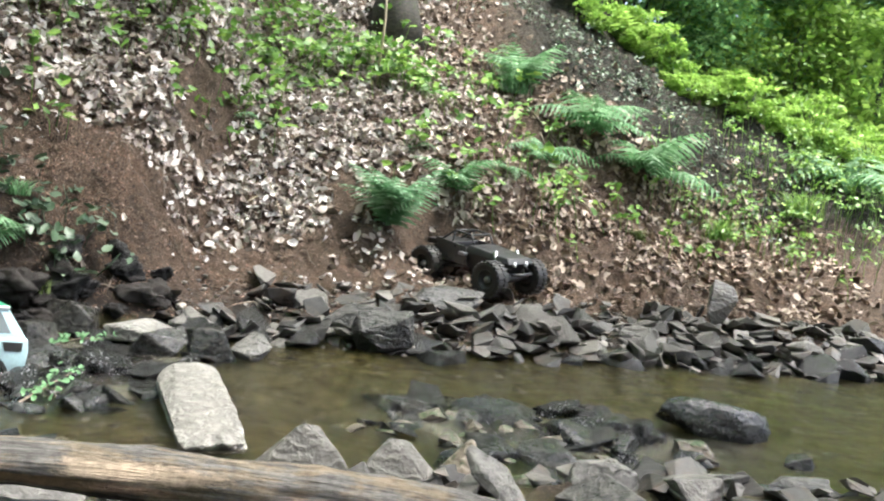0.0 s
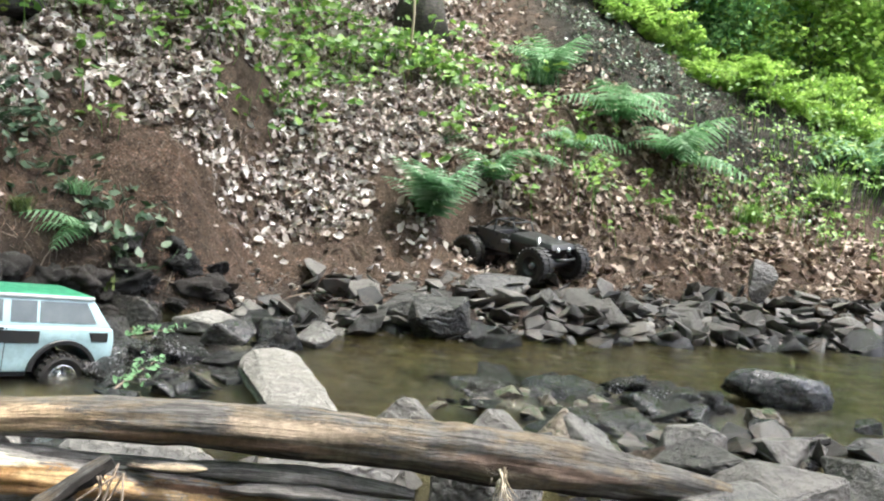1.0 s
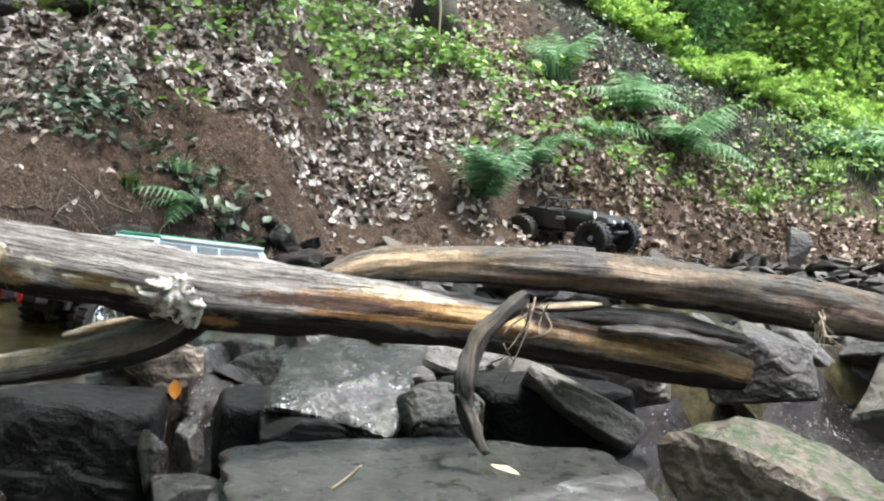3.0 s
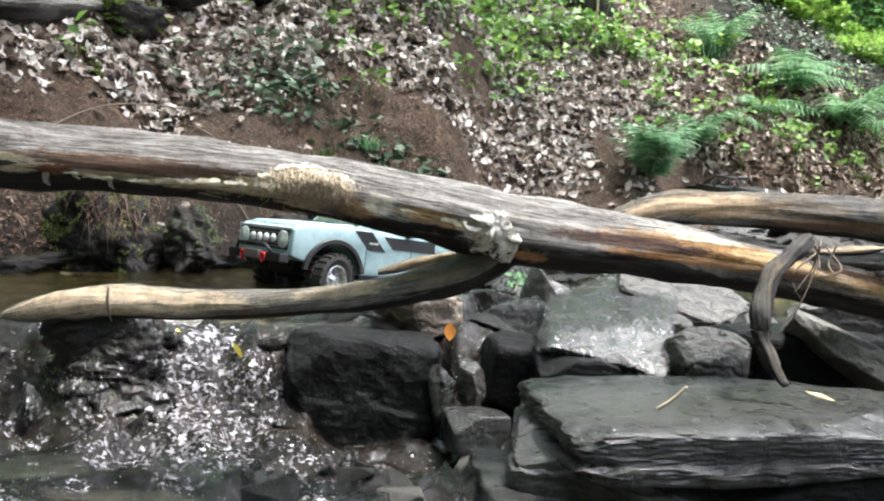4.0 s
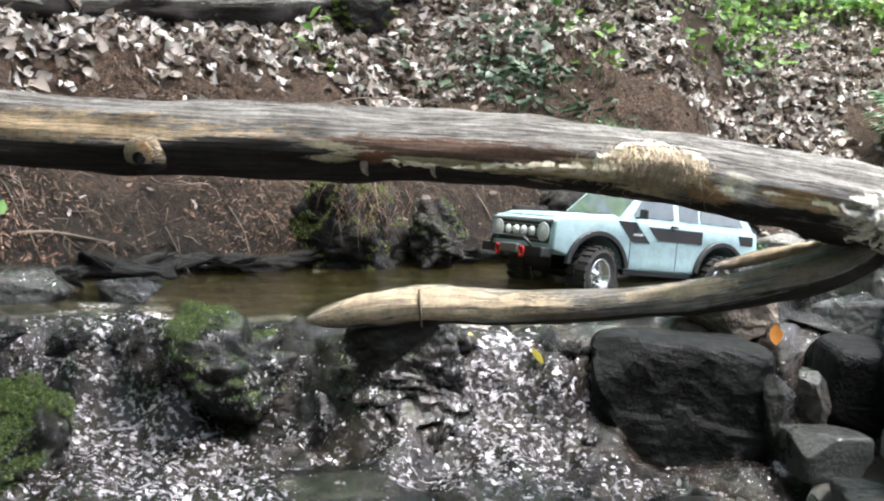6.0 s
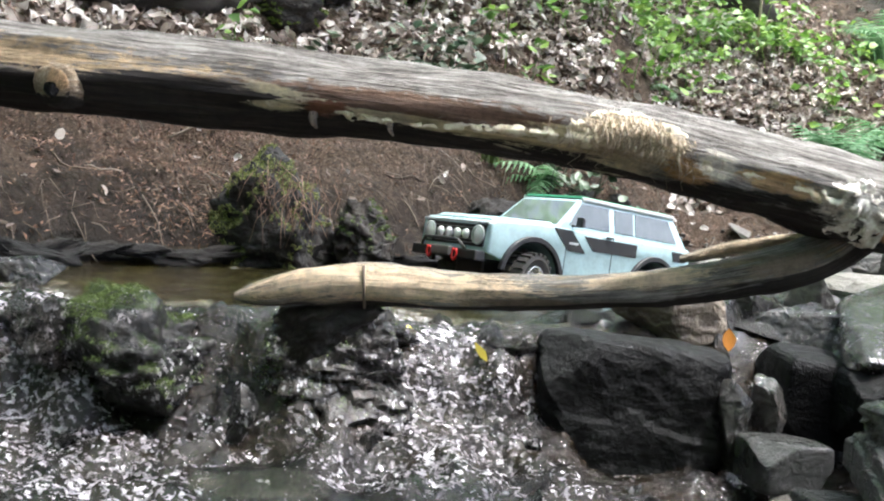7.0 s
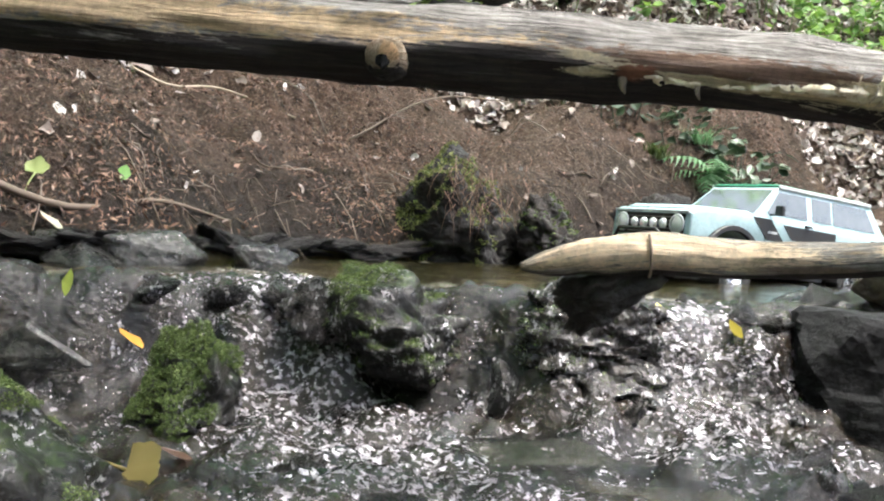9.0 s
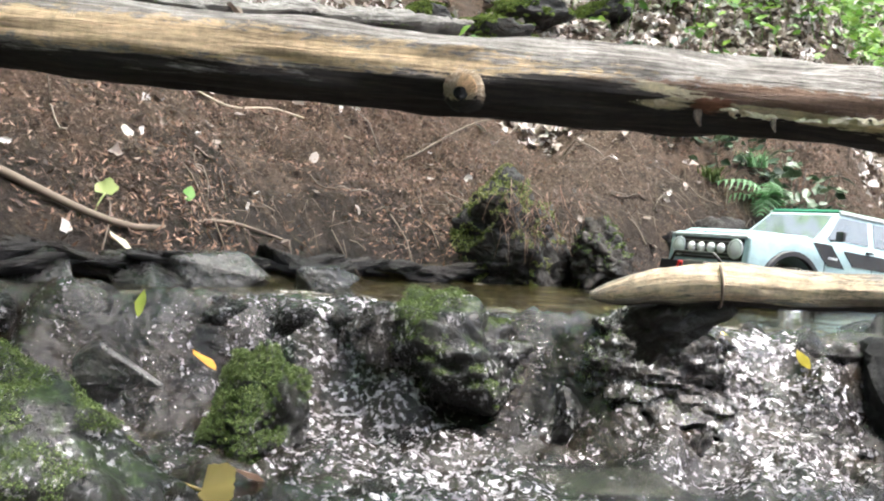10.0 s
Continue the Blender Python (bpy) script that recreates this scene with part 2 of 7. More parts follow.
def make_rock(name, stops, rough=0.5, moss=0.0, wet=0.0, speck=0.5, glints=0.0, bands=0.35):
    m, nt, b = material(name, rough, 0.5)
    v, rnd = coords(nt), object_random(nt)
    shift = node(nt, "ShaderNodeVectorMath", Vector=v)
    shift.operation = "ADD"
    nt.links.new(node(nt, "ShaderNodeCombineXYZ", X=number(nt, "MULTIPLY", rnd, 37.0), Y=number(nt, "MULTIPLY", rnd, 91.0)).outputs[0], shift.inputs[1])
    v = shift.outputs[0]
    big, mid, fine = noise_of(nt, v, 9, 5), noise_of(nt, v, 42, 8, 0.7), noise_of(nt, v, 210, 5, 0.7)
    layers = node(nt, "ShaderNodeTexWave", Vector=v, Scale=14.0, Distortion=9.0, Detail=4.0, Detail_Scale=2.5)
    layers.bands_direction = "Z"
    f = number(nt, "ADD", number(nt, "MULTIPLY", mid, 0.55), number(nt, "MULTIPLY", big, 0.3))
    f = number(nt, "ADD", f, number(nt, "MULTIPLY", layers.outputs["Fac"], 0.12))
    f = number(nt, "ADD", f, number(nt, "MULTIPLY", number(nt, "SUBTRACT", rnd, 0.5), 0.22))
    col = ramp(nt, f, stops)
    col = mixed(nt, fit_range(nt, fine, 0.58, 0.75, 0, speck), col, (0.42, 0.40, 0.36))
    if moss:
        up = node(nt, "ShaderNodeSeparateXYZ", Vector=nt.nodes.new("ShaderNodeNewGeometry").outputs["Normal"]).outputs["Z"]
        mask = fit_range(nt, number(nt, "ADD", number(nt, "MULTIPLY", up, 0.25), mid), 0.78 - moss * 0.3, 0.9 - moss * 0.3)
        green = ramp(nt, fine, [(0.3, (0.008, 0.015, 0.004)), (0.55, (0.030, 0.050, 0.012)), (0.78, (0.095, 0.13, 0.03))])
        col = mixed(nt, mask, col, green)
    if glints:  # white flecks painted for glints and foam of thin running water
        w = position(nt)
        flow = node(nt, "ShaderNodeMapping", Vector=w, Scale=(1, 0.5, 0.6)).outputs[0]
        gate = fit_range(nt, noise_of(nt, w, 17, 4, 0.65), 0.60 - glints * 0.2, 0.72 - glints * 0.2)
        glint_fleck = number(nt, "MULTIPLY", fit_range(nt, noise_of(nt, flow, 200, 4, 0.65), 0.55, 0.60, 0.0, 0.8), gate)
        col = mixed(nt, glint_fleck, col, (0.60, 0.57, 0.59))
    nt.links.new(col, b.inputs["Base Color"])
    nt.links.new(fit_range(nt, mid, 0.35, 0.65, max(0.08, rough - 0.2), min(1, rough + 0.2)), b.inputs["Roughness"])
    if wet:
        b.inputs["Coat Weight"].default_value = wet
        b.inputs["Coat Roughness"].default_value = 0.04
        b.inputs["Specular IOR Level"].default_value = 0.15
        b.inputs["Coat IOR"].default_value = 1.45
        wet_skin(nt, b, noise_of(nt, v, 95, 4, 0.65), 0.0036)
    h = number(nt, "ADD", number(nt, "MULTIPLY", layers.outputs["Fac"], bands), number(nt, "ADD", mid, number(nt, "MULTIPLY", fine, 0.8 if wet > 0.4 else 0.35)))
    bump(nt, b, h, 1.0 if wet > 0.4 else 0.9, 0.014 if wet > 0.4 else 0.007)
    return m


def make_wood(name, tan=0.5, edge=-0.4, marks=(), bright=1.0, calm=0.0, seam=()):
    """Weathered driftwood: grey fibrous wood, tan where it was rubbed, dark bark (on the bare branch, painted underside
    shade) below the level edge (or pairs of along, level);
    marks: (from, to, level round the stem, half width, colour) of torn, rubbed or crusted spots."""
    m, nt, b = material(name, 0.75, 0.35)
    u, out, up = attribute(nt, "along"), attribute(nt, "ring_y"), attribute(nt, "ring_z")
    p = position(nt)

    def stretched(along, round_, scale, detail, rough=0.65, twist=0.0):
        v = node(nt, "ShaderNodeCombineXYZ", X=number(nt, "MULTIPLY", u, along), Y=number(nt, "MULTIPLY", out, round_), Z=number(nt, "MULTIPLY", up, round_)).outputs[0]
        return node(nt, "ShaderNodeTexNoise", Vector=v, Scale=scale, Detail=detail, Roughness=rough, Distortion=twist).outputs["Fac"]

    grain = stretched(4.0, 1.6, 4.6, 9.0, 0.72, 0.4)
    if calm:
        grain = fit_range(nt, grain, 0.2, 0.8, 0.2 + 0.35 * calm, 0.8 - 0.25 * calm)
    streak = stretched(4.5, 1.0, 1.5, 5.0, 0.6, 0.8)
    crack = stretched(5.0, 5.0, 2.4, 4.0, 0.6, 0.3)
    torn = stretched(30.0, 2.4, 1.5, 9.0, 0.78, 0.6)
    fine = noise_of(nt, p, 190, 5, 0.7)
    blot = noise_of(nt, p, 13, 6, 0.65)
    tint = lambda c: tuple(min(0.9, k * bright) for k in c)  # noqa: E731
    grey = ramp(nt, grain, [(0.3, tint((0.05, 0.042, 0.036))), (0.43, tint((0.17, 0.152, 0.135))), (0.55, tint((0.34, 0.318, 0.29))), (0.7, tint((0.52, 0.49, 0.455)))])
    warm = ramp(nt, grain, [(0.3, tint((0.12, 0.075, 0.043))), (0.43, tint((0.31, 0.225, 0.14))), (0.56, tint((0.49, 0.395, 0.275))), (0.72, tint((0.63, 0.55, 0.43)))])
    rind_and_shade = ramp(nt, grain, [(0.35, (0.009, 0.007, 0.006)), (0.55, (0.030, 0.022, 0.017)), (0.75, (0.085, 0.060, 0.043))])
    ma = number(nt, "ADD", number(nt, "MULTIPLY", streak, 0.6), number(nt, "MULTIPLY", blot, 0.7))
    col = mixed(nt, fit_range(nt, ma, 0.82 - tan * 0.34, 0.92 - tan * 0.34), grey, warm)
    col = mixed(nt, fit_range(nt, crack, 0.40, 0.33, 0.0, 0.75 - 0.6 * calm), col, (0.035, 0.028, 0.022))
    col = mixed(nt, fit_range(nt, fine, 0.6, 0.72, 0.0, 0.35), col, (0.05, 0.04, 0.03))
    speck = fit_range(nt, noise_of(nt, p, 70, 7, 0.8), 0.36, 0.58, 0.68, 1.14)
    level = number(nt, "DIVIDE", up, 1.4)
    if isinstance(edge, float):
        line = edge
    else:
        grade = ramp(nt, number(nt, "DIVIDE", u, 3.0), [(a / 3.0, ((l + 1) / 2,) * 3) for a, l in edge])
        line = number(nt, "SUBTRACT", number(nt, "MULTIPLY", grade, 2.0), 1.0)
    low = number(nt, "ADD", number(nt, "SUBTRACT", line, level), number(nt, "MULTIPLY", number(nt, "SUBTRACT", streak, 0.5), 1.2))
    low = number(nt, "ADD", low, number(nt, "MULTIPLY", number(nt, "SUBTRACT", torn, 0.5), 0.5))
    early = [k for k in marks if len(k) > 5]
    for group in (early, [k for k in marks if len(k) == 5]):
        for a0, a1, lv, half, tone in (k[:5] for k in group):
            mid_, reach = (a0 + a1) / 2, (a1 - a0) / 2
            du = number(nt, "DIVIDE", number(nt, "SUBTRACT", u, mid_), reach)
            dv = number(nt, "DIVIDE", number(nt, "SUBTRACT", level, lv), half)
            far_ = number(nt, "SQRT", number(nt, "ADD", number(nt, "MULTIPLY", du, du), number(nt, "MULTIPLY", dv, dv)))
            far_ = number(nt, "ADD", far_, number(nt, "MULTIPLY", number(nt, "SUBTRACT", torn, 0.5), 3.0 if group is early else 2.0))
            k = number(nt, "MULTIPLY", fit_range(nt, far_, 1.0, 0.72), fit_range(nt, out, 0.0, 0.2))
            col = mixed(nt, k, col, mixed(nt, fit_range(nt, grain, 0.35 - 0.06 * (calm > 0), 0.6 - 0.12 * (calm > 0)), tuple(c * 0.55 for c in tone), tuple(min(0.85, c * 1.22) for c in tone)))
        if group is early:
            col = mixed(nt, fit_range(nt, low, -0.04, 0.07), col, rind_and_shade)
            for a0, a1, wide_, tone in seam:  # inner bark left along the torn edge
                span = number(nt, "MULTIPLY", fit_range(nt, u, a0, a0 + .02), fit_range(nt, u, a1, a1 - .02))
                k = number(nt, "MULTIPLY", fit_range(nt, low, -wide_, -wide_ + .05), fit_range(nt, low, 0.06, 0.02))
                k = number(nt, "MULTIPLY", number(nt, "MULTIPLY", k, span), number(nt, "MULTIPLY", fit_range(nt, torn, 0.40, 0.46), fit_range(nt, out, 0.0, 0.2)))
                col = mixed(nt, k, col, mixed(nt, fit_range(nt, grain, 0.35, 0.6), tuple(c * 0.8 for c in tone), tuple(min(0.88, c * 1.25) for c in tone)))
    shade = node(nt, "ShaderNodeCombineColor", Red=speck, Green=speck, Blue=speck).outputs[0]
    col = mixed(nt, 1.0, col, shade, "MULTIPLY")
    nt.links.new(col, b.inputs["Base Color"])
    h = number(nt, "ADD", number(nt, "MULTIPLY", grain, 0.8), number(nt, "ADD", number(nt, "MULTIPLY", fine, 0.25), number(nt, "ADD", number(nt, "MULTIPLY", fit_range(nt, crack, 0.33, 0.42), 0.35), number(nt, "MULTIPLY", speck, 0.35))))
    bump(nt, b, h, 1.0, 0.010)
    return m


def make_leaf(name, stops, through=0.3, rough=0.5, per="island", brown=False):
    m, nt, b = material(name, rough, 0.4)
    r = island_random(nt) if per == "island" else object_random(nt)
    n = noise_of(nt, position(nt), 90, 3)
    col = ramp(nt, number(nt, "ADD", number(nt, "MULTIPLY", r, 0.85), number(nt, "MULTIPLY", n, 0.15)), stops)
    if brown:  # older, browner leaves towards the slope
        k = fit_range(nt, number(nt, "ADD", node(nt, "ShaderNodeSeparateXYZ", Vector=position(nt)).outputs["X"], number(nt, "MULTIPLY", noise_of(nt, position(nt), 2.5, 3), 0.8)), 1.3, 2.0, 0.0, 0.8)
        col = mixed(nt, k, col, mixed(nt, 1.0, col, (0.55, 0.44, 0.33), "MULTIPLY"))
    nt.links.new(col, b.inputs["Base Color"])
    if through:
        t = node(nt, "ShaderNodeBsdfTranslucent", Color=col)
        mx = nt.nodes.new("ShaderNodeMixShader")
        mx.inputs[0].default_value = through
        nt.links.new(b.outputs[0], mx.inputs[1])
        nt.links.new(t.outputs[0], mx.inputs[2])
        nt.links.new(mx.outputs[0], nt.nodes["Material Output"].inputs["Surface"])
    return m


def make_water():
    m, nt, b = material("water", 0.04, 0.5)
    p = position(nt)
    churn = attribute(nt, "churn")
    b.inputs["IOR"].default_value = 1.33
    flow = coords(nt, "Object", (0.7, 0.95, 0.8))
    wide, patch = noise_of(nt, p, 16, 3, 0.5), noise_of(nt, p, 18, 4, 0.65)
    small = noise_of(nt, flow, 80, 4, 0.62)
    fleck = noise_of(nt, flow, 165, 4, 0.65)
    tone = noise_of(nt, flow, 75, 4, 0.7)
    glint_dots = noise_of(nt, coords(nt, "Object", (1, 1, 0.7)), 210, 2, 0.5)
    sheet = attribute(nt, "sheet")
    gate = fit_range(nt, number(nt, "ADD", number(nt, "ADD", number(nt, "MULTIPLY", churn, 0.40), number(nt, "MULTIPLY", sheet, 0.70)), number(nt, "MULTIPLY", number(nt, "SUBTRACT", patch, 0.5), 3.0)), 0.42, 0.85)
    lit = number(nt, "ADD", fleck, number(nt, "MULTIPLY", sheet, 0.043))
    # flecks paint sun glints on the wavelets as well as real foam
    foam_glint = number(nt, "MULTIPLY", fit_range(nt, lit, 0.555, 0.60, 0.0, 0.88), gate)
    foam_glint = number(nt, "MAXIMUM", foam_glint, number(nt, "MULTIPLY", fit_range(nt, glint_dots, 0.70, 0.72, 0.0, 0.8), fit_range(nt, churn, 0.2, 0.5)))
    # lilac greys put the reflected sky into the broken water's colour
    froth_glint = ramp(nt, tone, [(0.38, (0.09, 0.082, 0.086)), (0.48, (0.23, 0.21, 0.225)), (0.58, (0.46, 0.43, 0.455)), (0.68, (0.82, 0.79, 0.81))])
    murk = mixed(nt, fit_range(nt, churn, 0.34, 0.6), (0.80, 0.75, 0.56), mixed(nt, fit_range(nt, wide, 0.3, 0.7), (0.004, 0.003, 0.0025), (0.026, 0.018, 0.011)))
    nt.links.new(mixed(nt, foam_glint, murk, froth_glint), b.inputs["Base Color"])
    nt.links.new(number(nt, "SUBTRACT", fit_range(nt, churn, 0.35, 0.9, 1.0, 0.35), foam_glint), b.inputs["Transmission Weight"])
    nt.links.new(fit_range(nt, foam_glint, 0, 1, 0.04, 0.35), b.inputs["Roughness"])
    h = number(nt, "ADD", number(nt, "MULTIPLY", wide, 0.30), number(nt, "MULTIPLY", small, number(nt, "ADD", 0.12, number(nt, "MULTIPLY", churn, 0.9))))
    nt.links.new(number(nt, "MULTIPLY", churn, 0.4), b.inputs["Coat Weight"])
    b.inputs["Coat Roughness"].default_value = 0.03
    b.inputs["Coat IOR"].default_value = 1.45
    bump(nt, b, h, 1.0, 0.016)
    wet_skin(nt, b, noise_of(nt, flow, 125, 3, 0.6), 0.0042)
    return m


MAT = {
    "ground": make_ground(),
    "slate": make_rock("slate", [(0.3, (0.015, 0.0135, 0.012)), (0.46, (0.056, 0.051, 0.045)), (0.6, (0.12, 0.11, 0.098)), (0.78, (0.23, 0.215, 0.195))], 0.42),
    "wet": make_rock("wet_slate", [(0.3, (0.006, 0.006, 0.006)), (0.48, (0.020, 0.018, 0.016)), (0.64, (0.052, 0.046, 0.040)), (0.8, (0.13, 0.115, 0.10))], 0.3, 0.0, 1.0, 0.2),
    "pale": make_rock("pale_stone", [(0.3, (0.06, 0.053, 0.045)), (0.48, (0.125, 0.113, 0.099)), (0.64, (0.205, 0.19, 0.168)), (0.8, (0.33, 0.31, 0.28))], 0.5),
    "tan": make_rock("tan_stone", [(0.3, (0.045, 0.034, 0.025)), (0.48, (0.125, 0.098, 0.070)), (0.64, (0.22, 0.178, 0.13)), (0.8, (0.33, 0.28, 0.22))], 0.5, 0.35),
    "mossy": make_rock("mossy_stone", [(0.3, (0.004, 0.004, 0.003)), (0.5, (0.013, 0.012, 0.010)), (0.66, (0.036, 0.033, 0.028)), (0.82, (0.07, 0.066, 0.058))], 0.4, 0.5, 0.5, 0.05, 0.75, 0.08),
    "running": make_rock("rock_under_running_water", [(0.3, (0.004, 0.004, 0.003)), (0.5, (0.014, 0.011, 0.009)), (0.66, (0.040, 0.032, 0.025)), (0.82, (0.10, 0.085, 0.07))], 0.28, 0.0, 0.8, 0.1, 0.7),
    "glisten": make_rock("glistening_slate", [(0.3, (0.006, 0.006, 0.006)), (0.46, (0.022, 0.021, 0.020)), (0.6, (0.055, 0.052, 0.050)), (0.76, (0.16, 0.153, 0.146))], 0.18, 0.0, 1.0, 0.15, 0.5, 0.6),
    # wet earth taken near black, so hollows' shade is in the colour
    "earth": make_rock("wet_shaded_earth", [(0.3, (0.003, 0.002, 0.0015)), (0.5, (0.010, 0.007, 0.005)), (0.68, (0.030, 0.021, 0.015)), (0.85, (0.075, 0.055, 0.04))], 0.7, 0.0, 0.0, 0.04),
    # dark slate taken to near black: shade is put into its colour
    "black": make_rock("shade_black_slate", [(0.3, (0.002, 0.002, 0.0025)), (0.5, (0.006, 0.006, 0.006)), (0.68, (0.011, 0.0105, 0.010)), (0.82, (0.022, 0.021, 0.020))], 0.6, 0.0, 0.06, 0.02, bands=0.08),
    "slab": make_rock("dark_slab", [(0.3, (0.014, 0.014, 0.013)), (0.46, (0.07, 0.067, 0.064)), (0.6, (0.105, 0.102, 0.098)), (0.78, (0.24, 0.23, 0.22))], 0.38, 0.0, 0.9, 0.15, bands=0.06),
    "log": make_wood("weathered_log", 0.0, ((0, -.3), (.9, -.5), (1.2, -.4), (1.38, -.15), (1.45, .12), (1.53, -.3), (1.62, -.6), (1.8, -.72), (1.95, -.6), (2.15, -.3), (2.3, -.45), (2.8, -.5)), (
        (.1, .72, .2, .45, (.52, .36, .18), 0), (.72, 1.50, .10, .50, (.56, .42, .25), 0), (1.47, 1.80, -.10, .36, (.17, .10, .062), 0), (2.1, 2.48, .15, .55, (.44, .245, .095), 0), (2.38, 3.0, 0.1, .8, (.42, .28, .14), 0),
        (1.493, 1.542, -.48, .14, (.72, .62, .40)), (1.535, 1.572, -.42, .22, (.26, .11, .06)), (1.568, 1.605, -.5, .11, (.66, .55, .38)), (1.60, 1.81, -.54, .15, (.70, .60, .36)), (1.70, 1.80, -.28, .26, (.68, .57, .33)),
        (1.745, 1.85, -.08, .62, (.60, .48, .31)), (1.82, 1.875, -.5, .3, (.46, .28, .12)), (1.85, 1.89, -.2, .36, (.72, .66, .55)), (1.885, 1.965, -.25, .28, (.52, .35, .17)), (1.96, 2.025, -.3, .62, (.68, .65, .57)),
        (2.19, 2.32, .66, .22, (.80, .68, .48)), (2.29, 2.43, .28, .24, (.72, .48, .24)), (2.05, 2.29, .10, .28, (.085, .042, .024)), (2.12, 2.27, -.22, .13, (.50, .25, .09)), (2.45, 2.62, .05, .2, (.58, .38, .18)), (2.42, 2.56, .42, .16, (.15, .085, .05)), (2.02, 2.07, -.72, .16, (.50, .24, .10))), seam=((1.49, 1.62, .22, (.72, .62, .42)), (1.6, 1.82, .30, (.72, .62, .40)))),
    # edge paints the bare branch's underside shade; its right half is browner too
    "branch": make_wood("pale_branch", 0.45, ((0, -.9), (.2, -.7), (.34, -.45), (.6, -.2)), ((-.02, .27, .2, 1.0, (.66, .52, .36), 0), (.3, .42, .5, .5, (.58, .47, .34), 0), (.2, .3, -.5, .3, (.2, .15, .11), 0), (.44, .52, .2, .5, (.24, .19, .15), 0)), 0.88, 0.15),
    "log2": make_wood("brown_log", 0.62, -0.75, ((.0, .25, .2, .7, (.48, .35, .22)), (.35, .55, .3, .4, (.36, .28, .20)), (.2, .5, -.4, .3, (.2, .13, .08)), (.6, .9, 0.0, .3, (.16, .11, .08))), 0.5, 0.15),
    "dark_wood": make_wood("dark_wet_wood", 0.5, 0.55, (), 0.4),
    "water": make_water(),
    "litter": make_leaf("dry_leaves", [(0.0, (0.03, 0.022, 0.016)), (0.2, (0.11, 0.078, 0.060)), (0.42, (0.28, 0.22, 0.18)), (0.65, (0.46, 0.40, 0.36)), (0.85, (0.62, 0.57, 0.53)), (1.0, (0.74, 0.70, 0.67))], 0.12, 0.55, brown=True),
    "chips": make_leaf("bark_chips", [(0.0, (0.022, 0.014, 0.009)), (0.3, (0.062, 0.037, 0.024)), (0.6, (0.17, 0.094, 0.058)), (0.88, (0.27, 0.168, 0.116)), (1.0, (0.42, 0.35, 0.29))], 0.0, 0.7),
    "fern": make_leaf("fern_green", [(0.0, (0.06, 0.145, 0.05)), (0.5, (0.13, 0.26, 0.11)), (1.0, (0.28, 0.42, 0.25))], 0.45, 0.65),
    "herb": make_leaf("herb_green", [(0.0, (0.05, 0.11, 0.02)), (0.5, (0.13, 0.25, 0.04)), (1.0, (0.28, 0.42, 0.08))], 0.35, 0.45),
    # leaf green brightened: the sunlight on the crest is in the colour
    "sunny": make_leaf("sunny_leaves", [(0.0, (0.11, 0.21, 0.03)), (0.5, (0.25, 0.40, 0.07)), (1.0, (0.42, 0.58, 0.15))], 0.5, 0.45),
    "woods": make_leaf("woodland_leaves", [(0.0, (0.06, 0.15, 0.05)), (0.5, (0.16, 0.32, 0.11)), (1.0, (0.33, 0.52, 0.21))], 0.6, 0.45),
    "ivy": make_leaf("ivy_leaves", [(0.0, (0.016, 0.036, 0.016)), (0.5, (0.05, 0.085, 0.042)), (1.0, (0.15, 0.19, 0.12))], 0.15, 0.42),
    "moss": make_leaf("moss", [(0.0, (0.030, 0.048, 0.012)), (0.5, (0.078, 0.112, 0.028)), (1.0, (0.16, 0.20, 0.06))], 0.2, 0.75),
    "dry_moss": make_leaf("dry_moss", [(0.0, (0.035, 0.045, 0.012)), (0.5, (0.15, 0.175, 0.045)), (1.0, (0.36, 0.36, 0.15))], 0.25, 0.8),
    "twig": make_leaf("twig_bark", [(0.0, (0.045, 0.032, 0.023)), (0.5, (0.12, 0.088, 0.062)), (1.0, (0.27, 0.22, 0.175))], 0.0, 0.75),
    "fibre": make_leaf("torn_wood_fibre", [(0.0, (0.34, 0.26, 0.17)), (0.5, (0.50, 0.41, 0.29)), (1.0, (0.64, 0.56, 0.44))], 0.1, 0.7),
    "trunk": make_rock("tree_bark", [(0.3, (0.012, 0.010, 0.008)), (0.48, (0.04, 0.033, 0.026)), (0.64, (0.09, 0.075, 0.058)), (0.8, (0.17, 0.15, 0.12))], 0.85, 0.7, bands=0.05),
}

# ---- builders ----
def mesh_of(name, verts, faces, mat, flat=False, attrs=None):
    me = bpy.data.meshes.new(name)
    me.from_pydata([tuple(v) for v in np.asarray(verts, float).tolist()], [], [tuple(f) for f in (faces.tolist() if isinstance(faces, np.ndarray) else faces)])
    if not flat:
        me.polygons.foreach_set("use_smooth", np.ones(len(me.polygons), bool))
    for key, values in (attrs or {}).items():
        me.attributes.new(key, "FLOAT", "POINT").data.foreach_set("value", np.asarray(values, np.float32))
    if mat:
        me.materials.append(mat)
    me.update()
    return me


def from_bm(name, bm, mat, flat=True):
    bmesh.ops.recalc_face_normals(bm, faces=bm.faces)
    me = bpy.data.meshes.new(name)
    bm.to_mesh(me)
    bm.free()
    if not flat:
        me.polygons.foreach_set("use_smooth", np.ones(len(me.polygons), bool))
    me.materials.append(mat)
    return me


def thing(name, m, label, category, group=""):
    ob = new(name)
    ob.empty_display_size = 0.02
    ob.matrix_basis = m
    return tagged(ob, label, category, group)


def part(name, me, parent, m=None, label=""):
    ob = new(name, me)
    ob.parent = parent
    if m is not None:
        ob.matrix_basis = m
    return tagged(ob, label)


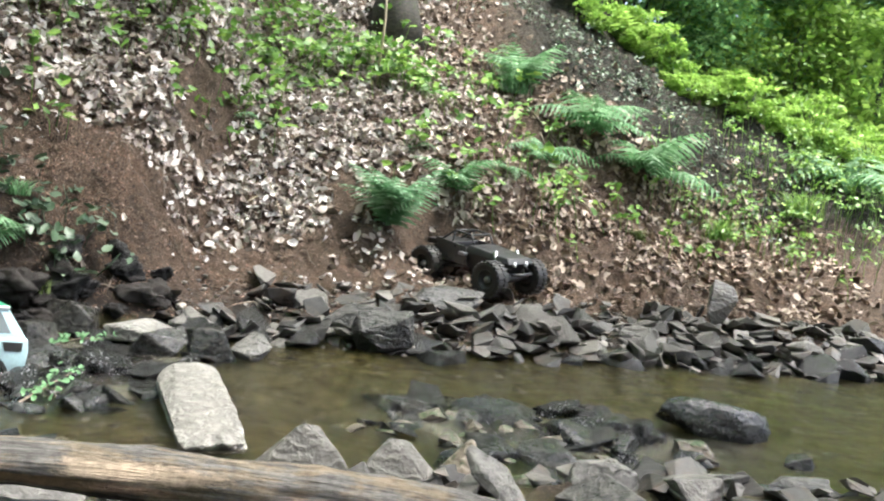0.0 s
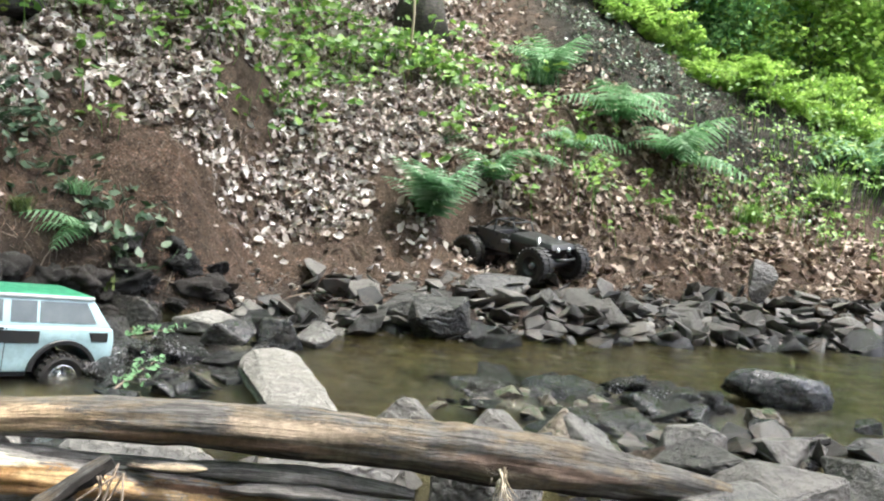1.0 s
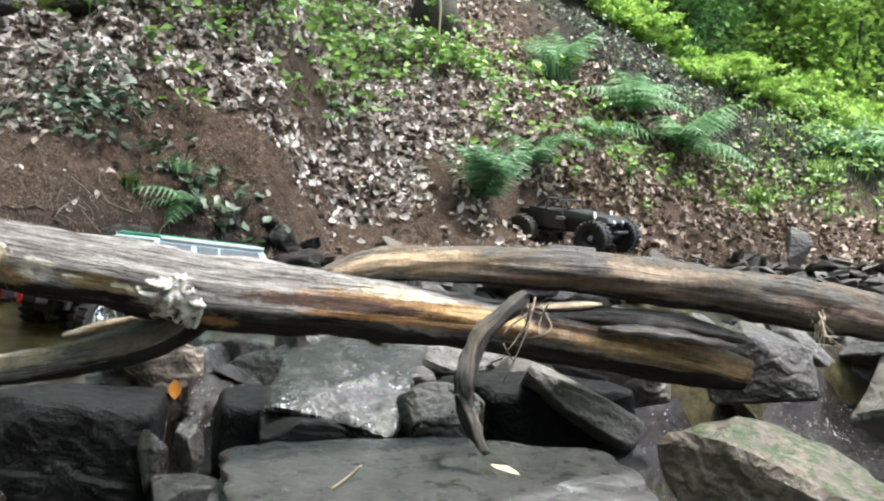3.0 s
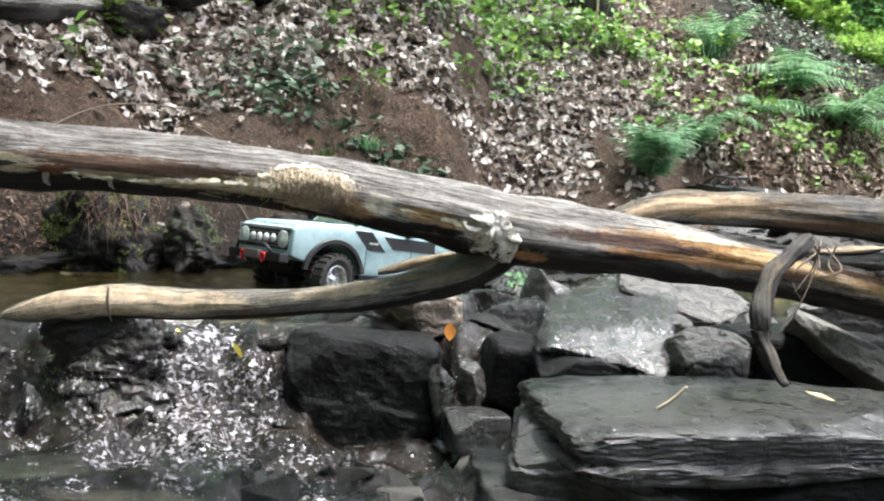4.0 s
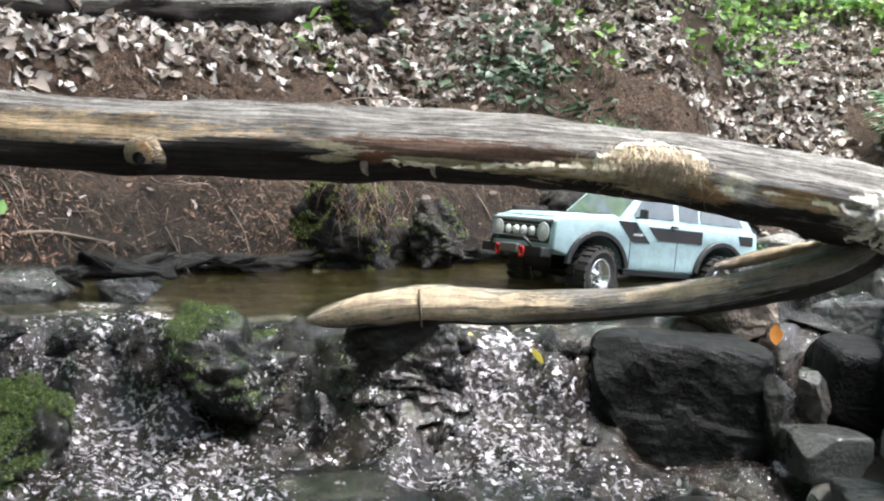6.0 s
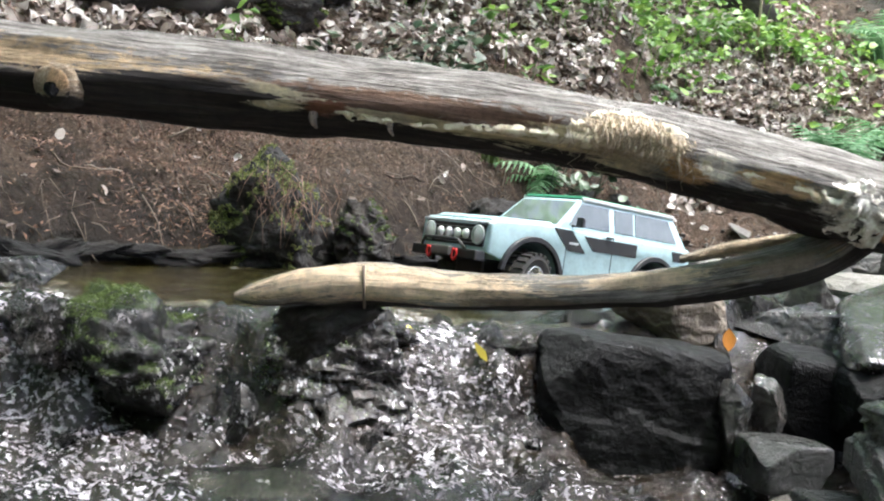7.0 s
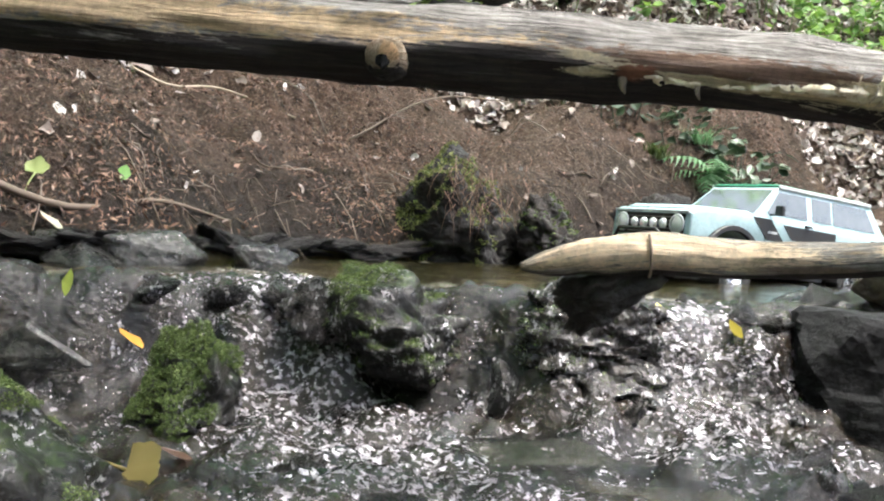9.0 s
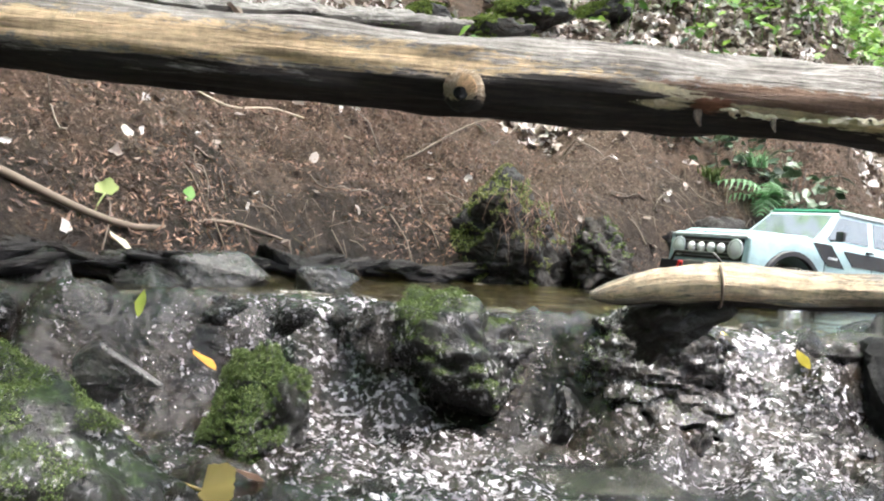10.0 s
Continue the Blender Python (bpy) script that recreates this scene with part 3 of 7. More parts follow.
def joined(pieces):
    """Several (verts, faces) as one."""
    vs, fs, n = [], [], 0
    for v, f in pieces:
        vs.append(np.asarray(v, float))
        fs += [tuple(int(i) + n for i in face) for face in f]
        n += len(v)
    return np.concatenate(vs), fs


ICO = {}


def ico(sub):
    if sub not in ICO:
        bm = bmesh.new()
        bmesh.ops.create_icosphere(bm, subdivisions=sub, radius=1.0)
        bm.verts.ensure_lookup_table()
        ICO[sub] = np.array([v.co[:] for v in bm.verts]), [tuple(v.index for v in f.verts) for f in bm.faces]
        bm.free()
    return ICO[sub]


def rock_shape(size, seed, sub=3, cuts=13, low=0.55, rough=0.05, slab=False):
    """A broken stone: a ball cut by random planes, with a rough skin."""
    rng = np.random.default_rng(seed)
    d, faces = ico(sub)
    n = rng.normal(size=(cuts, 3))
    if slab:
        n[: cuts // 2, 2] *= 0.15
        n[0], n[1] = (rng.uniform(-.12, .12), rng.uniform(-.12, .12), 1), (rng.uniform(-.1, .1), rng.uniform(-.1, .1), -1)
    n /= np.linalg.norm(n, axis=1)[:, None]
    o = rng.uniform(low, 0.95, cuts)
    if slab:
        o[:2] = 0.62
    dot = d @ n.T
    r = np.where(dot > 0.05, o / np.maximum(dot, 0.05), 1e3)
    r = np.minimum(r.min(1), 1.05)
    v = d * r[:, None]
    skin = fbm(v + seed * 3.7, 2.6, 4, seed) * rough + fbm(v * (1, 1, 4) + seed, 4.0, 2, seed + 5) * rough * 0.5
    v = v * (1 + skin)[:, None]
    v /= np.abs(v).max(0)
    return v * np.asarray(size) / 2, faces


def angular_shape(size, seed, corners=9, rough=0.03, cuts=4):
    """A sharp broken stone: the hull of a few corners, with a slightly worn and chipped skin."""
    rng = np.random.default_rng(seed)
    d = rng.normal(size=(corners * 6, 3))
    d /= np.linalg.norm(d, axis=1)[:, None]
    keep = [d[0]]
    for q in d[1:]:  # corners well apart
        if len(keep) < corners and min(np.linalg.norm(q - k) for k in keep) > 0.62:
            keep.append(q)
    return hull_shape([np.clip(q * 1.25, -1, 1) * rng.uniform(.8, 1) for q in keep], size, seed, rough, cuts)


def hull_shape(points, size, seed, rough=0.03, cuts=4):
    """The hull of some corners with worn edges and a chipped skin."""
    bm = bmesh.new()
    for q in points:
        bm.verts.new(q)
    bmesh.ops.convex_hull(bm, input=bm.verts)
    bmesh.ops.bevel(bm, geom=bm.edges[:], offset=.05, segments=1, affect="EDGES")
    bmesh.ops.triangulate(bm, faces=bm.faces)
    bmesh.ops.subdivide_edges(bm, edges=bm.edges, cuts=cuts, use_grid_fill=True)
    bmesh.ops.triangulate(bm, faces=bm.faces)
    bmesh.ops.recalc_face_normals(bm, faces=bm.faces)
    bm.verts.index_update()
    v, f = np.array([q.co[:] for q in bm.verts]), [tuple(q.index for q in face.verts) for face in bm.faces]
    bm.free()
    v = v * (1 + fbm(v + seed, 2.2, 4, seed) * rough + fbm(v * (1, 1, 3) + seed, 7, 2, seed + 2) * rough * .4)[:, None]
    v -= (v.max(0) + v.min(0)) / 2
    v /= np.abs(v).max(0)
    return v * np.asarray(size) / 2, f


def peak_shape(size, seed, lean=0.0, cuts=4):
    """A pointed stone: a broken four-cornered foot under a short ridge."""
    rng = np.random.default_rng(seed)
    pts = [(x + rng.normal() * .12, y + rng.normal() * .12, -1) for x, y in ((-1, -.8), (1, -.9), (.9, .8), (-.9, .9))]
    pts += [(x * .8, y * .8, -.2 + rng.normal() * .15) for x, y in ((-.9, .3), (.8, -.6), (.5, .8))]
    pts += [(lean - .12, -.1, 1), (lean + .14, .2, .86)]
    return hull_shape(pts, size, seed, .03, cuts)


def block_shape(size, seed, sub=5, power=11, chips=9, rough=0.055, bedding=0.07):
    """A squared block of slate: flat faces, knocked-off corners, ragged bedding steps."""
    rng = np.random.default_rng(seed)
    d, faces = ico(sub)
    r = 1 / (np.abs(d) ** power).sum(1) ** (1 / power)
    n = np.sign(rng.normal(size=(chips, 3))) * rng.uniform(.25, 1, (chips, 3))
    n /= np.linalg.norm(n, axis=1)[:, None]
    dot = d @ n.T
    o = rng.uniform(1.08, 1.45, chips)
    r = np.minimum(r, np.where(dot > .05, o / np.maximum(dot, .05), 1e3).min(1))
    v = d * r[:, None]
    q = v * np.asarray(size)
    bed = np.floor(v[:, 2] * 4 + fbm(q, 9, 2, seed) * .8)
    step = (((bed * 7.13 + seed) % 1.7) / 1.7 - .5) * bedding
    side = np.abs(v[:, :2]).max(1) > .75
    v[:, :2] *= (1 + np.where(side, step, 0) + fbm(q, 22, 4, seed + 3) * rough)[:, None]
    v[:, 2] += fbm(q * (1, 1, .3), 14, 4, seed + 6) * rough * 1.6
    return v * np.asarray(size) / 2, faces


def on_shape(v, f, n, rng):
    """n random places on a mesh of triangles, with their normals."""
    t_ = np.asarray(v)[np.asarray(f)]
    nrm = np.cross(t_[:, 1] - t_[:, 0], t_[:, 2] - t_[:, 0])
    area = np.linalg.norm(nrm, axis=1)
    k = rng.choice(len(t_), n, p=area / area.sum())
    a, b = rng.random(n), rng.random(n)
    a, b = np.where(a + b > 1, 1 - a, a)[:, None], np.where(a + b > 1, 1 - b, b)[:, None]
    return t_[k, 0] * (1 - a - b) + t_[k, 1] * a + t_[k, 2] * b, nrm[k] / area[k, None]


def moss_shape(v, f, n, rng, size=(.004, .009), least=.35, patch=14, gap=0.0, towards=(0, -.35, .94)):
    """Tufts of moss on the sides of a stone that face towards, in patches."""
    p, m_ = on_shape(v, f, n, rng)
    ok = (m_ @ np.asarray(towards) + fbm(p, patch, 3, 9) * .45 > least) & (fbm(p, patch * 2.2, 3, 4) > gap)
    p, m_ = p[ok] + m_[ok] * rng.uniform(0, .006, (ok.sum(), 1)), m_[ok]
    return scatter(p, m_, rng.uniform(*size, len(p)), rng, (SMALL_V, SMALL_F), .9, 1, .8)


def spline(points, n):
    """A smooth line through points of any width, n samples."""
    p = np.asarray(points, float)
    t = np.r_[0, np.cumsum(np.linalg.norm(np.diff(p[:, :3], axis=0), axis=1))]
    s = np.linspace(0, t[-1], n)
    slope = np.gradient(p, t, axis=0)
    k = np.clip(np.searchsorted(t, s, "right") - 1, 0, len(t) - 2)
    h = (t[k + 1] - t[k])[:, None]
    u = ((s - t[k])[:, None]) / h
    return (2 * u**3 - 3 * u**2 + 1) * p[k] + (u**3 - 2 * u**2 + u) * h * slope[k] + (-2 * u**3 + 3 * u**2) * p[k + 1] + (u**3 - u**2) * h * slope[k + 1], s


def tube_shape(points, n=80, seg=28, seed=0, ridge=0.05, lump=0.10, ends=True, knobs=1.0):
    """A stem through points (x, y, z, radius): verts, faces and the attributes that the wood needs."""
    c, s = spline(points, n)
    t = np.gradient(c[:, :3], axis=0)
    t /= np.linalg.norm(t, axis=1)[:, None]
    ref = np.array([0.0, 0.0, 1.0]) if abs(t[:, 2]).mean() < 0.8 else np.array([1.0, 0.0, 0.0])
    side = np.cross(t, ref)
    side /= np.linalg.norm(side, axis=1)[:, None]
    side *= np.where(side[:, 1:2] > 0, -1, 1)  # towards -y
    up = np.cross(side, t)
    up *= np.where((up @ ref)[:, None] < 0, -1, 1)
    a = np.linspace(0, 2 * np.pi, seg, endpoint=False)
    al, an = np.repeat(s, seg), np.tile(a, n)
    ring = np.stack([np.cos(an), np.sin(an)], -1)
    q = np.stack([al * 9 * knobs, ring[:, 0] * 1.2, ring[:, 1] * 1.2], -1)
    g = np.stack([al * 7 * knobs, ring[:, 0] * 4.0, ring[:, 1] * 4.0], -1)
    r = np.repeat(c[:, 3], seg) * (1 + fbm(q, 1, 3, seed) * lump + fbm(g, 1.6, 3, seed + 4) * ridge)
    v = np.repeat(c[:, :3], seg, 0) + (np.repeat(side, seg, 0) * ring[:, :1] + np.repeat(up, seg, 0) * ring[:, 1:]) * r[:, None]
    faces = [(i * seg + j, i * seg + (j + 1) % seg, (i + 1) * seg + (j + 1) % seg, (i + 1) * seg + j) for i in range(n - 1) for j in range(seg)]
    if ends:
        v = np.r_[v, c[:1, :3], c[-1:, :3]]
        faces += [(j, n * seg, (j + 1) % seg) for j in range(seg)] + [((n - 1) * seg + j, (n - 1) * seg + (j + 1) % seg, n * seg + 1) for j in range(seg)]
        al, an = np.r_[al, 0, s[-1]], np.r_[an, 0, 0]
        ring = np.r_[ring, [[0.5, 0.5]], [[0.5, 0.5]]]
    return v, faces, {"along": al, "around": an, "ring_y": ring[:, 0] * 1.4, "ring_z": ring[:, 1] * 1.4}


def strands(lines, seg=4):
    """Thin round stems, one mesh; lines: arrays of (x, y, z, radius)."""
    pieces = []
    for line in lines:
        c = np.asarray(line, float)
        t = np.gradient(c[:, :3], axis=0)
        t /= np.linalg.norm(t, axis=1)[:, None] + 1e-9
        side = np.cross(t, (0.31, 0.21, 0.93))
        side /= np.linalg.norm(side, axis=1)[:, None] + 1e-9
        up = np.cross(side, t)
        a = np.linspace(0, 2 * np.pi, seg, endpoint=False)
        v = (c[:, None, :3] + (side[:, None] * np.cos(a)[:, None] + up[:, None] * np.sin(a)[:, None]) * c[:, None, 3:4]).reshape(-1, 3)
        n = len(c)
        faces = [(i * seg + j, i * seg + (j + 1) % seg, (i + 1) * seg + (j + 1) % seg, (i + 1) * seg + j) for i in range(n - 1) for j in range(seg)]
        faces += [tuple(range(seg))[::-1], tuple((n - 1) * seg + j for j in range(seg))]
        pieces.append((v, faces))
    return joined(pieces)


LEAF_V = np.array([(0, -.5, 0), (-.20, -.28, .02), (.20, -.28, .02), (0, -.2, -.02), (-.30, .02, .05), (.30, .02, .05), (0, .05, -.02), (-.2, .28, .03), (.2, .28, .03), (0, .52, .04)])
LEAF_F = [(0, 3, 1), (0, 2, 3), (1, 3, 6, 4), (3, 2, 5, 6), (4, 6, 9, 7), (6, 5, 8, 9)]
SMALL_V = np.array([(0, -.5, 0), (-.27, -.05, .05), (.27, -.05, .05), (0, .5, .02)])
SMALL_F = [(0, 2, 3, 1)]


def scatter(pos, nrm, size, rng, shape=(LEAF_V, LEAF_F), tilt=0.5, curl=1.0, wide=1.0, ragged=0.0):
    """Leaves at pos, lying to nrm with a random tilt: verts and faces."""
    tv, tf = shape
    n = len(pos)
    up = np.asarray(nrm, float) + rng.normal(size=(n, 3)) * tilt
    up /= np.linalg.norm(up, axis=1)[:, None]
    a = np.cross(up, rng.normal(size=(n, 3)))
    a /= np.linalg.norm(a, axis=1)[:, None]
    b = np.cross(up, a)
    s = np.asarray(size, float).reshape(-1, 1, 1) * np.ones((n, 1, 1))
    c = rng.uniform(-1.2, 2.2, (n, 1, 1)) * curl
    x, y = tv[None, :, 0:1] * wide * rng.uniform(0.75, 1.25, (n, 1, 1)), tv[None, :, 1:2]
    z = tv[None, :, 2:3] + c * (x * x * 1.6 + y * y * 0.45 * rng.uniform(-1, 1.4, (n, 1, 1)))
    if ragged:
        x = x + rng.normal(size=(n, len(tv), 1)) * ragged
        y = y + rng.normal(size=(n, len(tv), 1)) * ragged
        z = z + rng.normal(size=(n, len(tv), 1)) * ragged
    v = pos[:, None] + s * (x * a[:, None] + y * b[:, None] + z * up[:, None])
    k = len(tv)
    faces = [tuple(i * k + j for j in f) for i in range(n) for f in tf]
    return v.reshape(-1, 3), faces


def slope(x, y, e=0.03):
    gx = (land(x + e, y, False) - land(x - e, y, False)) / (2 * e)
    gy = (land(x, y + e, False) - land(x, y - e, False)) / (2 * e)
    n = np.stack([-gx, -gy, np.ones_like(gx)], -1)
    return n / np.linalg.norm(n, axis=1)[:, None]


def grid_mesh(name, xs, ys, height, mat, keep=None, attrs=None):
    gx, gy = np.meshgrid(xs, ys)
    z = height(gx, gy)
    nx = len(xs)
    i = (np.arange(len(ys) - 1)[:, None] * nx + np.arange(nx - 1)).ravel()
    f = np.stack([i, i + 1, i + nx + 1, i + nx], -1)
    if keep is not None:
        f = f[keep((gx.ravel()[f]).mean(1), (gy.ravel()[f]).mean(1))]
    v = np.stack([gx, gy, z], -1).reshape(-1, 3)
    used, inv = np.unique(f, return_inverse=True)
    return mesh_of(name, v[used], inv.reshape(-1, 4), mat, attrs={k: a(gx, gy).ravel()[used] for k, a in (attrs or {}).items()})


def steps(*spans):
    """Grid lines: (start, end, step) spans, end to end."""
    return np.unique(np.round(np.concatenate([np.arange(a, b, c) for a, b, c in spans]), 4))


# ---- ground and water ----
ground = new("ground", grid_mesh("ground", steps((-60, -8, 4), (-8, -2, .3), (-2, 3.2, .022), (3.2, 8, .12), (8, 64, 4)),
                                 steps((-40, -4, 3), (-4, 0.2, .15), (.2, 4.2, .022), (4.2, 7, .05), (7, 14, .3), (14, 90, 4)), land, MAT["ground"],
                                 attrs={"fall": lambda x, y: smooth(.22, .06, brink_distance(x, y)) * np.maximum(smooth(.7, .4, x), smooth(-.45, -.75, brink_distance(x, y))) * (1 - quiet(x, y)), "quiet": quiet}))
# mask of wet soil plus painted shade under the cut bank
damp_shade = ground.data.attributes.new("damp_shade", "FLOAT", "POINT")
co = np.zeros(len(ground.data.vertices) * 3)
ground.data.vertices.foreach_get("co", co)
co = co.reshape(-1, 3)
damp_shade.data.foreach_set("value", (smooth(.34, .06, shore_distance(co[:, 0], co[:, 1]) + fbm(co * (1, 1, 0), 5, 3, 211) * .10) * np.maximum(smooth(.62, .25, co[:, 0]), smooth(1.2, 1.7, co[:, 0]))).astype(np.float32))
tagged(ground, "brown forest soil bank and muddy stream bed", "ground", kind="structure")


def water_level(x, y):
    d = brink_distance(x, y)
    p = np.stack([x, y, 0 * x], -1).reshape(-1, 3)
    fall = 0.84 * smooth(0.0, 0.10, -d) + 0.16 * smooth(0.07, 0.36, -d)
    uneven = (fbm(p, 7, 2, 40)).reshape(x.shape)
    fall = np.clip(fall + uneven * 0.2 * fall * (1 - fall) * 4, 0, 1)
    z = POOL + (LOWER - POOL) * fall
    ch = churn_at(x, y)
    chop = (fbm(p * (1, 1.3, 1), 26, 4, 61, 0.62)).reshape(x.shape) * 0.011 * ch + (vnoise(p, 11, 77)).reshape(x.shape) * 0.008 * ch
    calm = (fbm(p * (1, 2, 1), 9, 2, 66)).reshape(x.shape) * 0.0022
    return z + chop + calm + rubble(x, y, d)


def churn_at(x, y):
    d = brink_distance(x, y)
    c = smooth(-0.13, 0.06, -d) * (1 - 0.6 * smooth(0.8, 1.6, -d))
    riffle = np.exp(-(((x - 1.42) / 0.45) ** 2 + ((y - 2.22) / 0.2) ** 2)) * 0.75
    left = np.exp(-(((x - 0.3) / 0.3) ** 2 + ((y - 2.4) / 0.33) ** 2)) * 0.85
    pocket = 1 - .5 * quiet(x, y)
    return np.clip(c * pocket + riffle + left, 0.02, 1)


CHANNELS = (((-.24, 1.34), (-.185, 1.2), (-.165, 1.05), .10), ((-.74, 1.28), (-.63, 1.15), (-.58, 1.06), (-.47, .95), (-.33, .83), .115))


def sheet_at(x, y):
    """Where the broken water runs down in sheets."""
    out = np.zeros(x.shape)
    for *line, width in CHANNELS:
        for (x0, y0), (x1, y1) in zip(line[:-1], line[1:]):
            dx, dy = x1 - x0, y1 - y0
            k = np.clip(((x - x0) * dx + (y - y0) * dy) / (dx * dx + dy * dy), 0, 1)
            out = np.maximum(out, np.exp(-(np.hypot(x - x0 - k * dx, y - y0 - k * dy) / width) ** 2))
    return out


water = new("water", grid_mesh("water", steps((-6, -1.5, .06), (-1.5, .55, .0075), (.55, 1.0, .012), (1.0, 3.4, .02), (3.4, 9, .1)),
                               steps((-1.5, 0.45, .03), (.45, 1.3, .0075), (1.3, 1.5, .012), (1.5, 3.8, .02), (3.8, 4.6, .08)), water_level, MAT["water"],
                               lambda x, y: (shore_distance(x, y) < 0.1), {"churn": churn_at, "sheet": sheet_at}))
tagged(water, "clear shallow brown stream pool spilling over a small rocky cascade", "water", kind="structure")

# ---- fallen timber ----
log = thing("fallen_log", pose(0, 0, 0), "long weathered grey log with dark bark underneath, across the stream", "log")
LOG = [(-1.75, .45, .235, .031), (-1.2, .612, .214, .030), (-.75, .743, .196, .0285), (-.46, .83, .187, .0305), (-.29, .88, .185, .0295), (-.13, .926, .179, .029),
       (-.02, .96, .170, .031), (.09, .99, .152, .034), (.19, 1.02, .133, .037), (.31, 1.06, .122, .034), (.45, 1.10, .108, .0325), (.62, 1.15, .083, .032), (.82, 1.21, .049, .030), (.9, 1.235, .03, .022)]
v, f, at = tube_shape(LOG, 260, 40, 5, 0.10, 0.12)
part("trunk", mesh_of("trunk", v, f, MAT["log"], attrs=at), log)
BRANCH = [(-.345, .965, .018, .003), (-.325, .968, .022, .010), (-.29, .974, .030, .0155), (-.24, .985, .035, .0185), (-.17, 1.0, .034, .0165), (-.09, 1.012, .036, .0155), (0, 1.02, .046, .0165),
          (.08, 1.025, .062, .0185), (.16, 1.03, .088, .0195), (.205, 1.032, .118, .016)]
v, f, at = tube_shape(BRANCH, 180, 32, 9, 0.07, 0.14, knobs=1.8)
part("side_branch", mesh_of("side_branch", v, f, MAT["branch"], attrs=at), log, label="pale bare broken side branch")
UPPER = [(.045, 1.075, .074, .003), (.075, 1.068, .083, .0065), (.12, 1.058, .094, .007), (.17, 1.05, .102, .007)]
v, f, at = tube_shape(UPPER, 70, 18, 12, 0.2, 0.25, knobs=3)
part("split_branch", mesh_of("split_branch", v, f, MAT["branch"], attrs=at), log, label="pale split branch end")
v, f = rock_shape((.125, .05, .058), 915, 5, 9, .5, .2)
part("broken_stub", mesh_of("broken_stub", v, f, MAT["earth"]), log, pose(-.272, .997, .0, 0, -30, 4), label="dark wet broken stub")
KNOT = make_wood("knot_wood", 1.0, -0.35, ((0, .1, .5, .7, (.60, .40, .22)),))
v, f, at = tube_shape([(-.434, .83, .174, .018), (-.433, .812, .171, .0158), (-.432, .804, .170, .0140), (-.432, .800, .169, .0125)], 24, 32, 18, 0.05, 0.10)
part("knot", mesh_of("knot", v, f, KNOT, attrs=at), log, label="sawn pale knot stub with a dark core")
# black disc paints the dark of the knot's hollow
v, f, at = tube_shape([(-.432, .806, .167, .0055), (-.432, .7990, .167, .0048)], 6, 16, 19, 0.1, 0.1)
part("knot_core", mesh_of("knot_core", v, f, MAT["black"], attrs=at), log, label="dark disc standing for the knot's hollow core")
AXIS, AXIS_S = spline(LOG, 260)
SKIN = np.linalg.norm(tube_shape(LOG, 260, 40, 5, 0.10, 0.12)[0][: 260 * 40].reshape(260, 40, 3) - AXIS[:, None, :3], axis=2)


def on_log(along, angle, lift):
    """A point on the log's skin, angle upwards from its front."""
    i_ = min(258, max(0, int(np.searchsorted(AXIS_S, along)) - 1))
    u_ = (along - AXIS_S[i_]) / (AXIS_S[i_ + 1] - AXIS_S[i_])
    g = (angle / (2 * math.pi) * 40) % 40
    j_, w_ = int(g) % 40, g % 1
    ring = SKIN[i_] * (1 - u_) + SKIN[i_ + 1] * u_
    r_ = ring[j_] * (1 - w_) + ring[(j_ + 1) % 40] * w_
    c, t_ = AXIS[i_] * (1 - u_) + AXIS[i_ + 1] * u_, AXIS[i_ + 1, :3] - AXIS[i_, :3]
    t_ = t_ / np.linalg.norm(t_)
    side = np.cross(t_, (0, 0, 1))
    side *= np.sign(-side[1]) / np.linalg.norm(side)
    up = np.cross(side, t_)
    up *= np.sign(up[2])
    n_ = side * math.cos(angle) + up * math.sin(angle)
    return c[:3] + n_ * (r_ + lift), n_


def fibres(name, seed, count, centre, spread, drop, length, radius, parent, label, mat, stray=0.45):
    rng = np.random.default_rng(seed)
    lines = []
    for _ in range(count):
        p = np.asarray(centre) + rng.normal(size=3) * spread
        w = np.asarray(drop) + rng.normal(size=3) * stray
        w /= np.linalg.norm(w)
        L, bend = length * rng.uniform(0.5, 1.4), rng.normal(size=3) * 0.3
        k = np.linspace(0, 1, 5)[:, None]
        pts = p + w * L * k + bend * L * k**2
        lines.append(np.c_[pts, radius * (1.1 - k) * rng.uniform(0.6, 1.4)])
    v, f = strands(lines, 4)
    return tagged(part(name, mesh_of(name, v, f, mat), parent, label=label), kind="stuff")


rng = np.random.default_rng(3)
lines = []
for k in range(280):  # torn fibres combed down round the log
    al_ = rng.normal(1.797, .026)
    a0 = rng.uniform(.45, .7) - .9 * rng.random() ** 1.3 - abs(al_ - 1.797) * 6
    drop = rng.uniform(.3, .8)
    lines.append(np.array([(*on_log(al_ + .012 * q * rng.normal() * .5, a0 - drop * q, .0012 + .0016 * q * (1 - q) + rng.uniform(0, .001))[0], .00042 * (1.2 - q)) for q in (0, .35, .7, 1)]))
v, f = strands(lines, 3)
tagged(part("torn_fibre", mesh_of("torn_fibre", v, f, MAT["fibre"]), log, label="fringe of pale torn wood fibres"), kind="stuff")


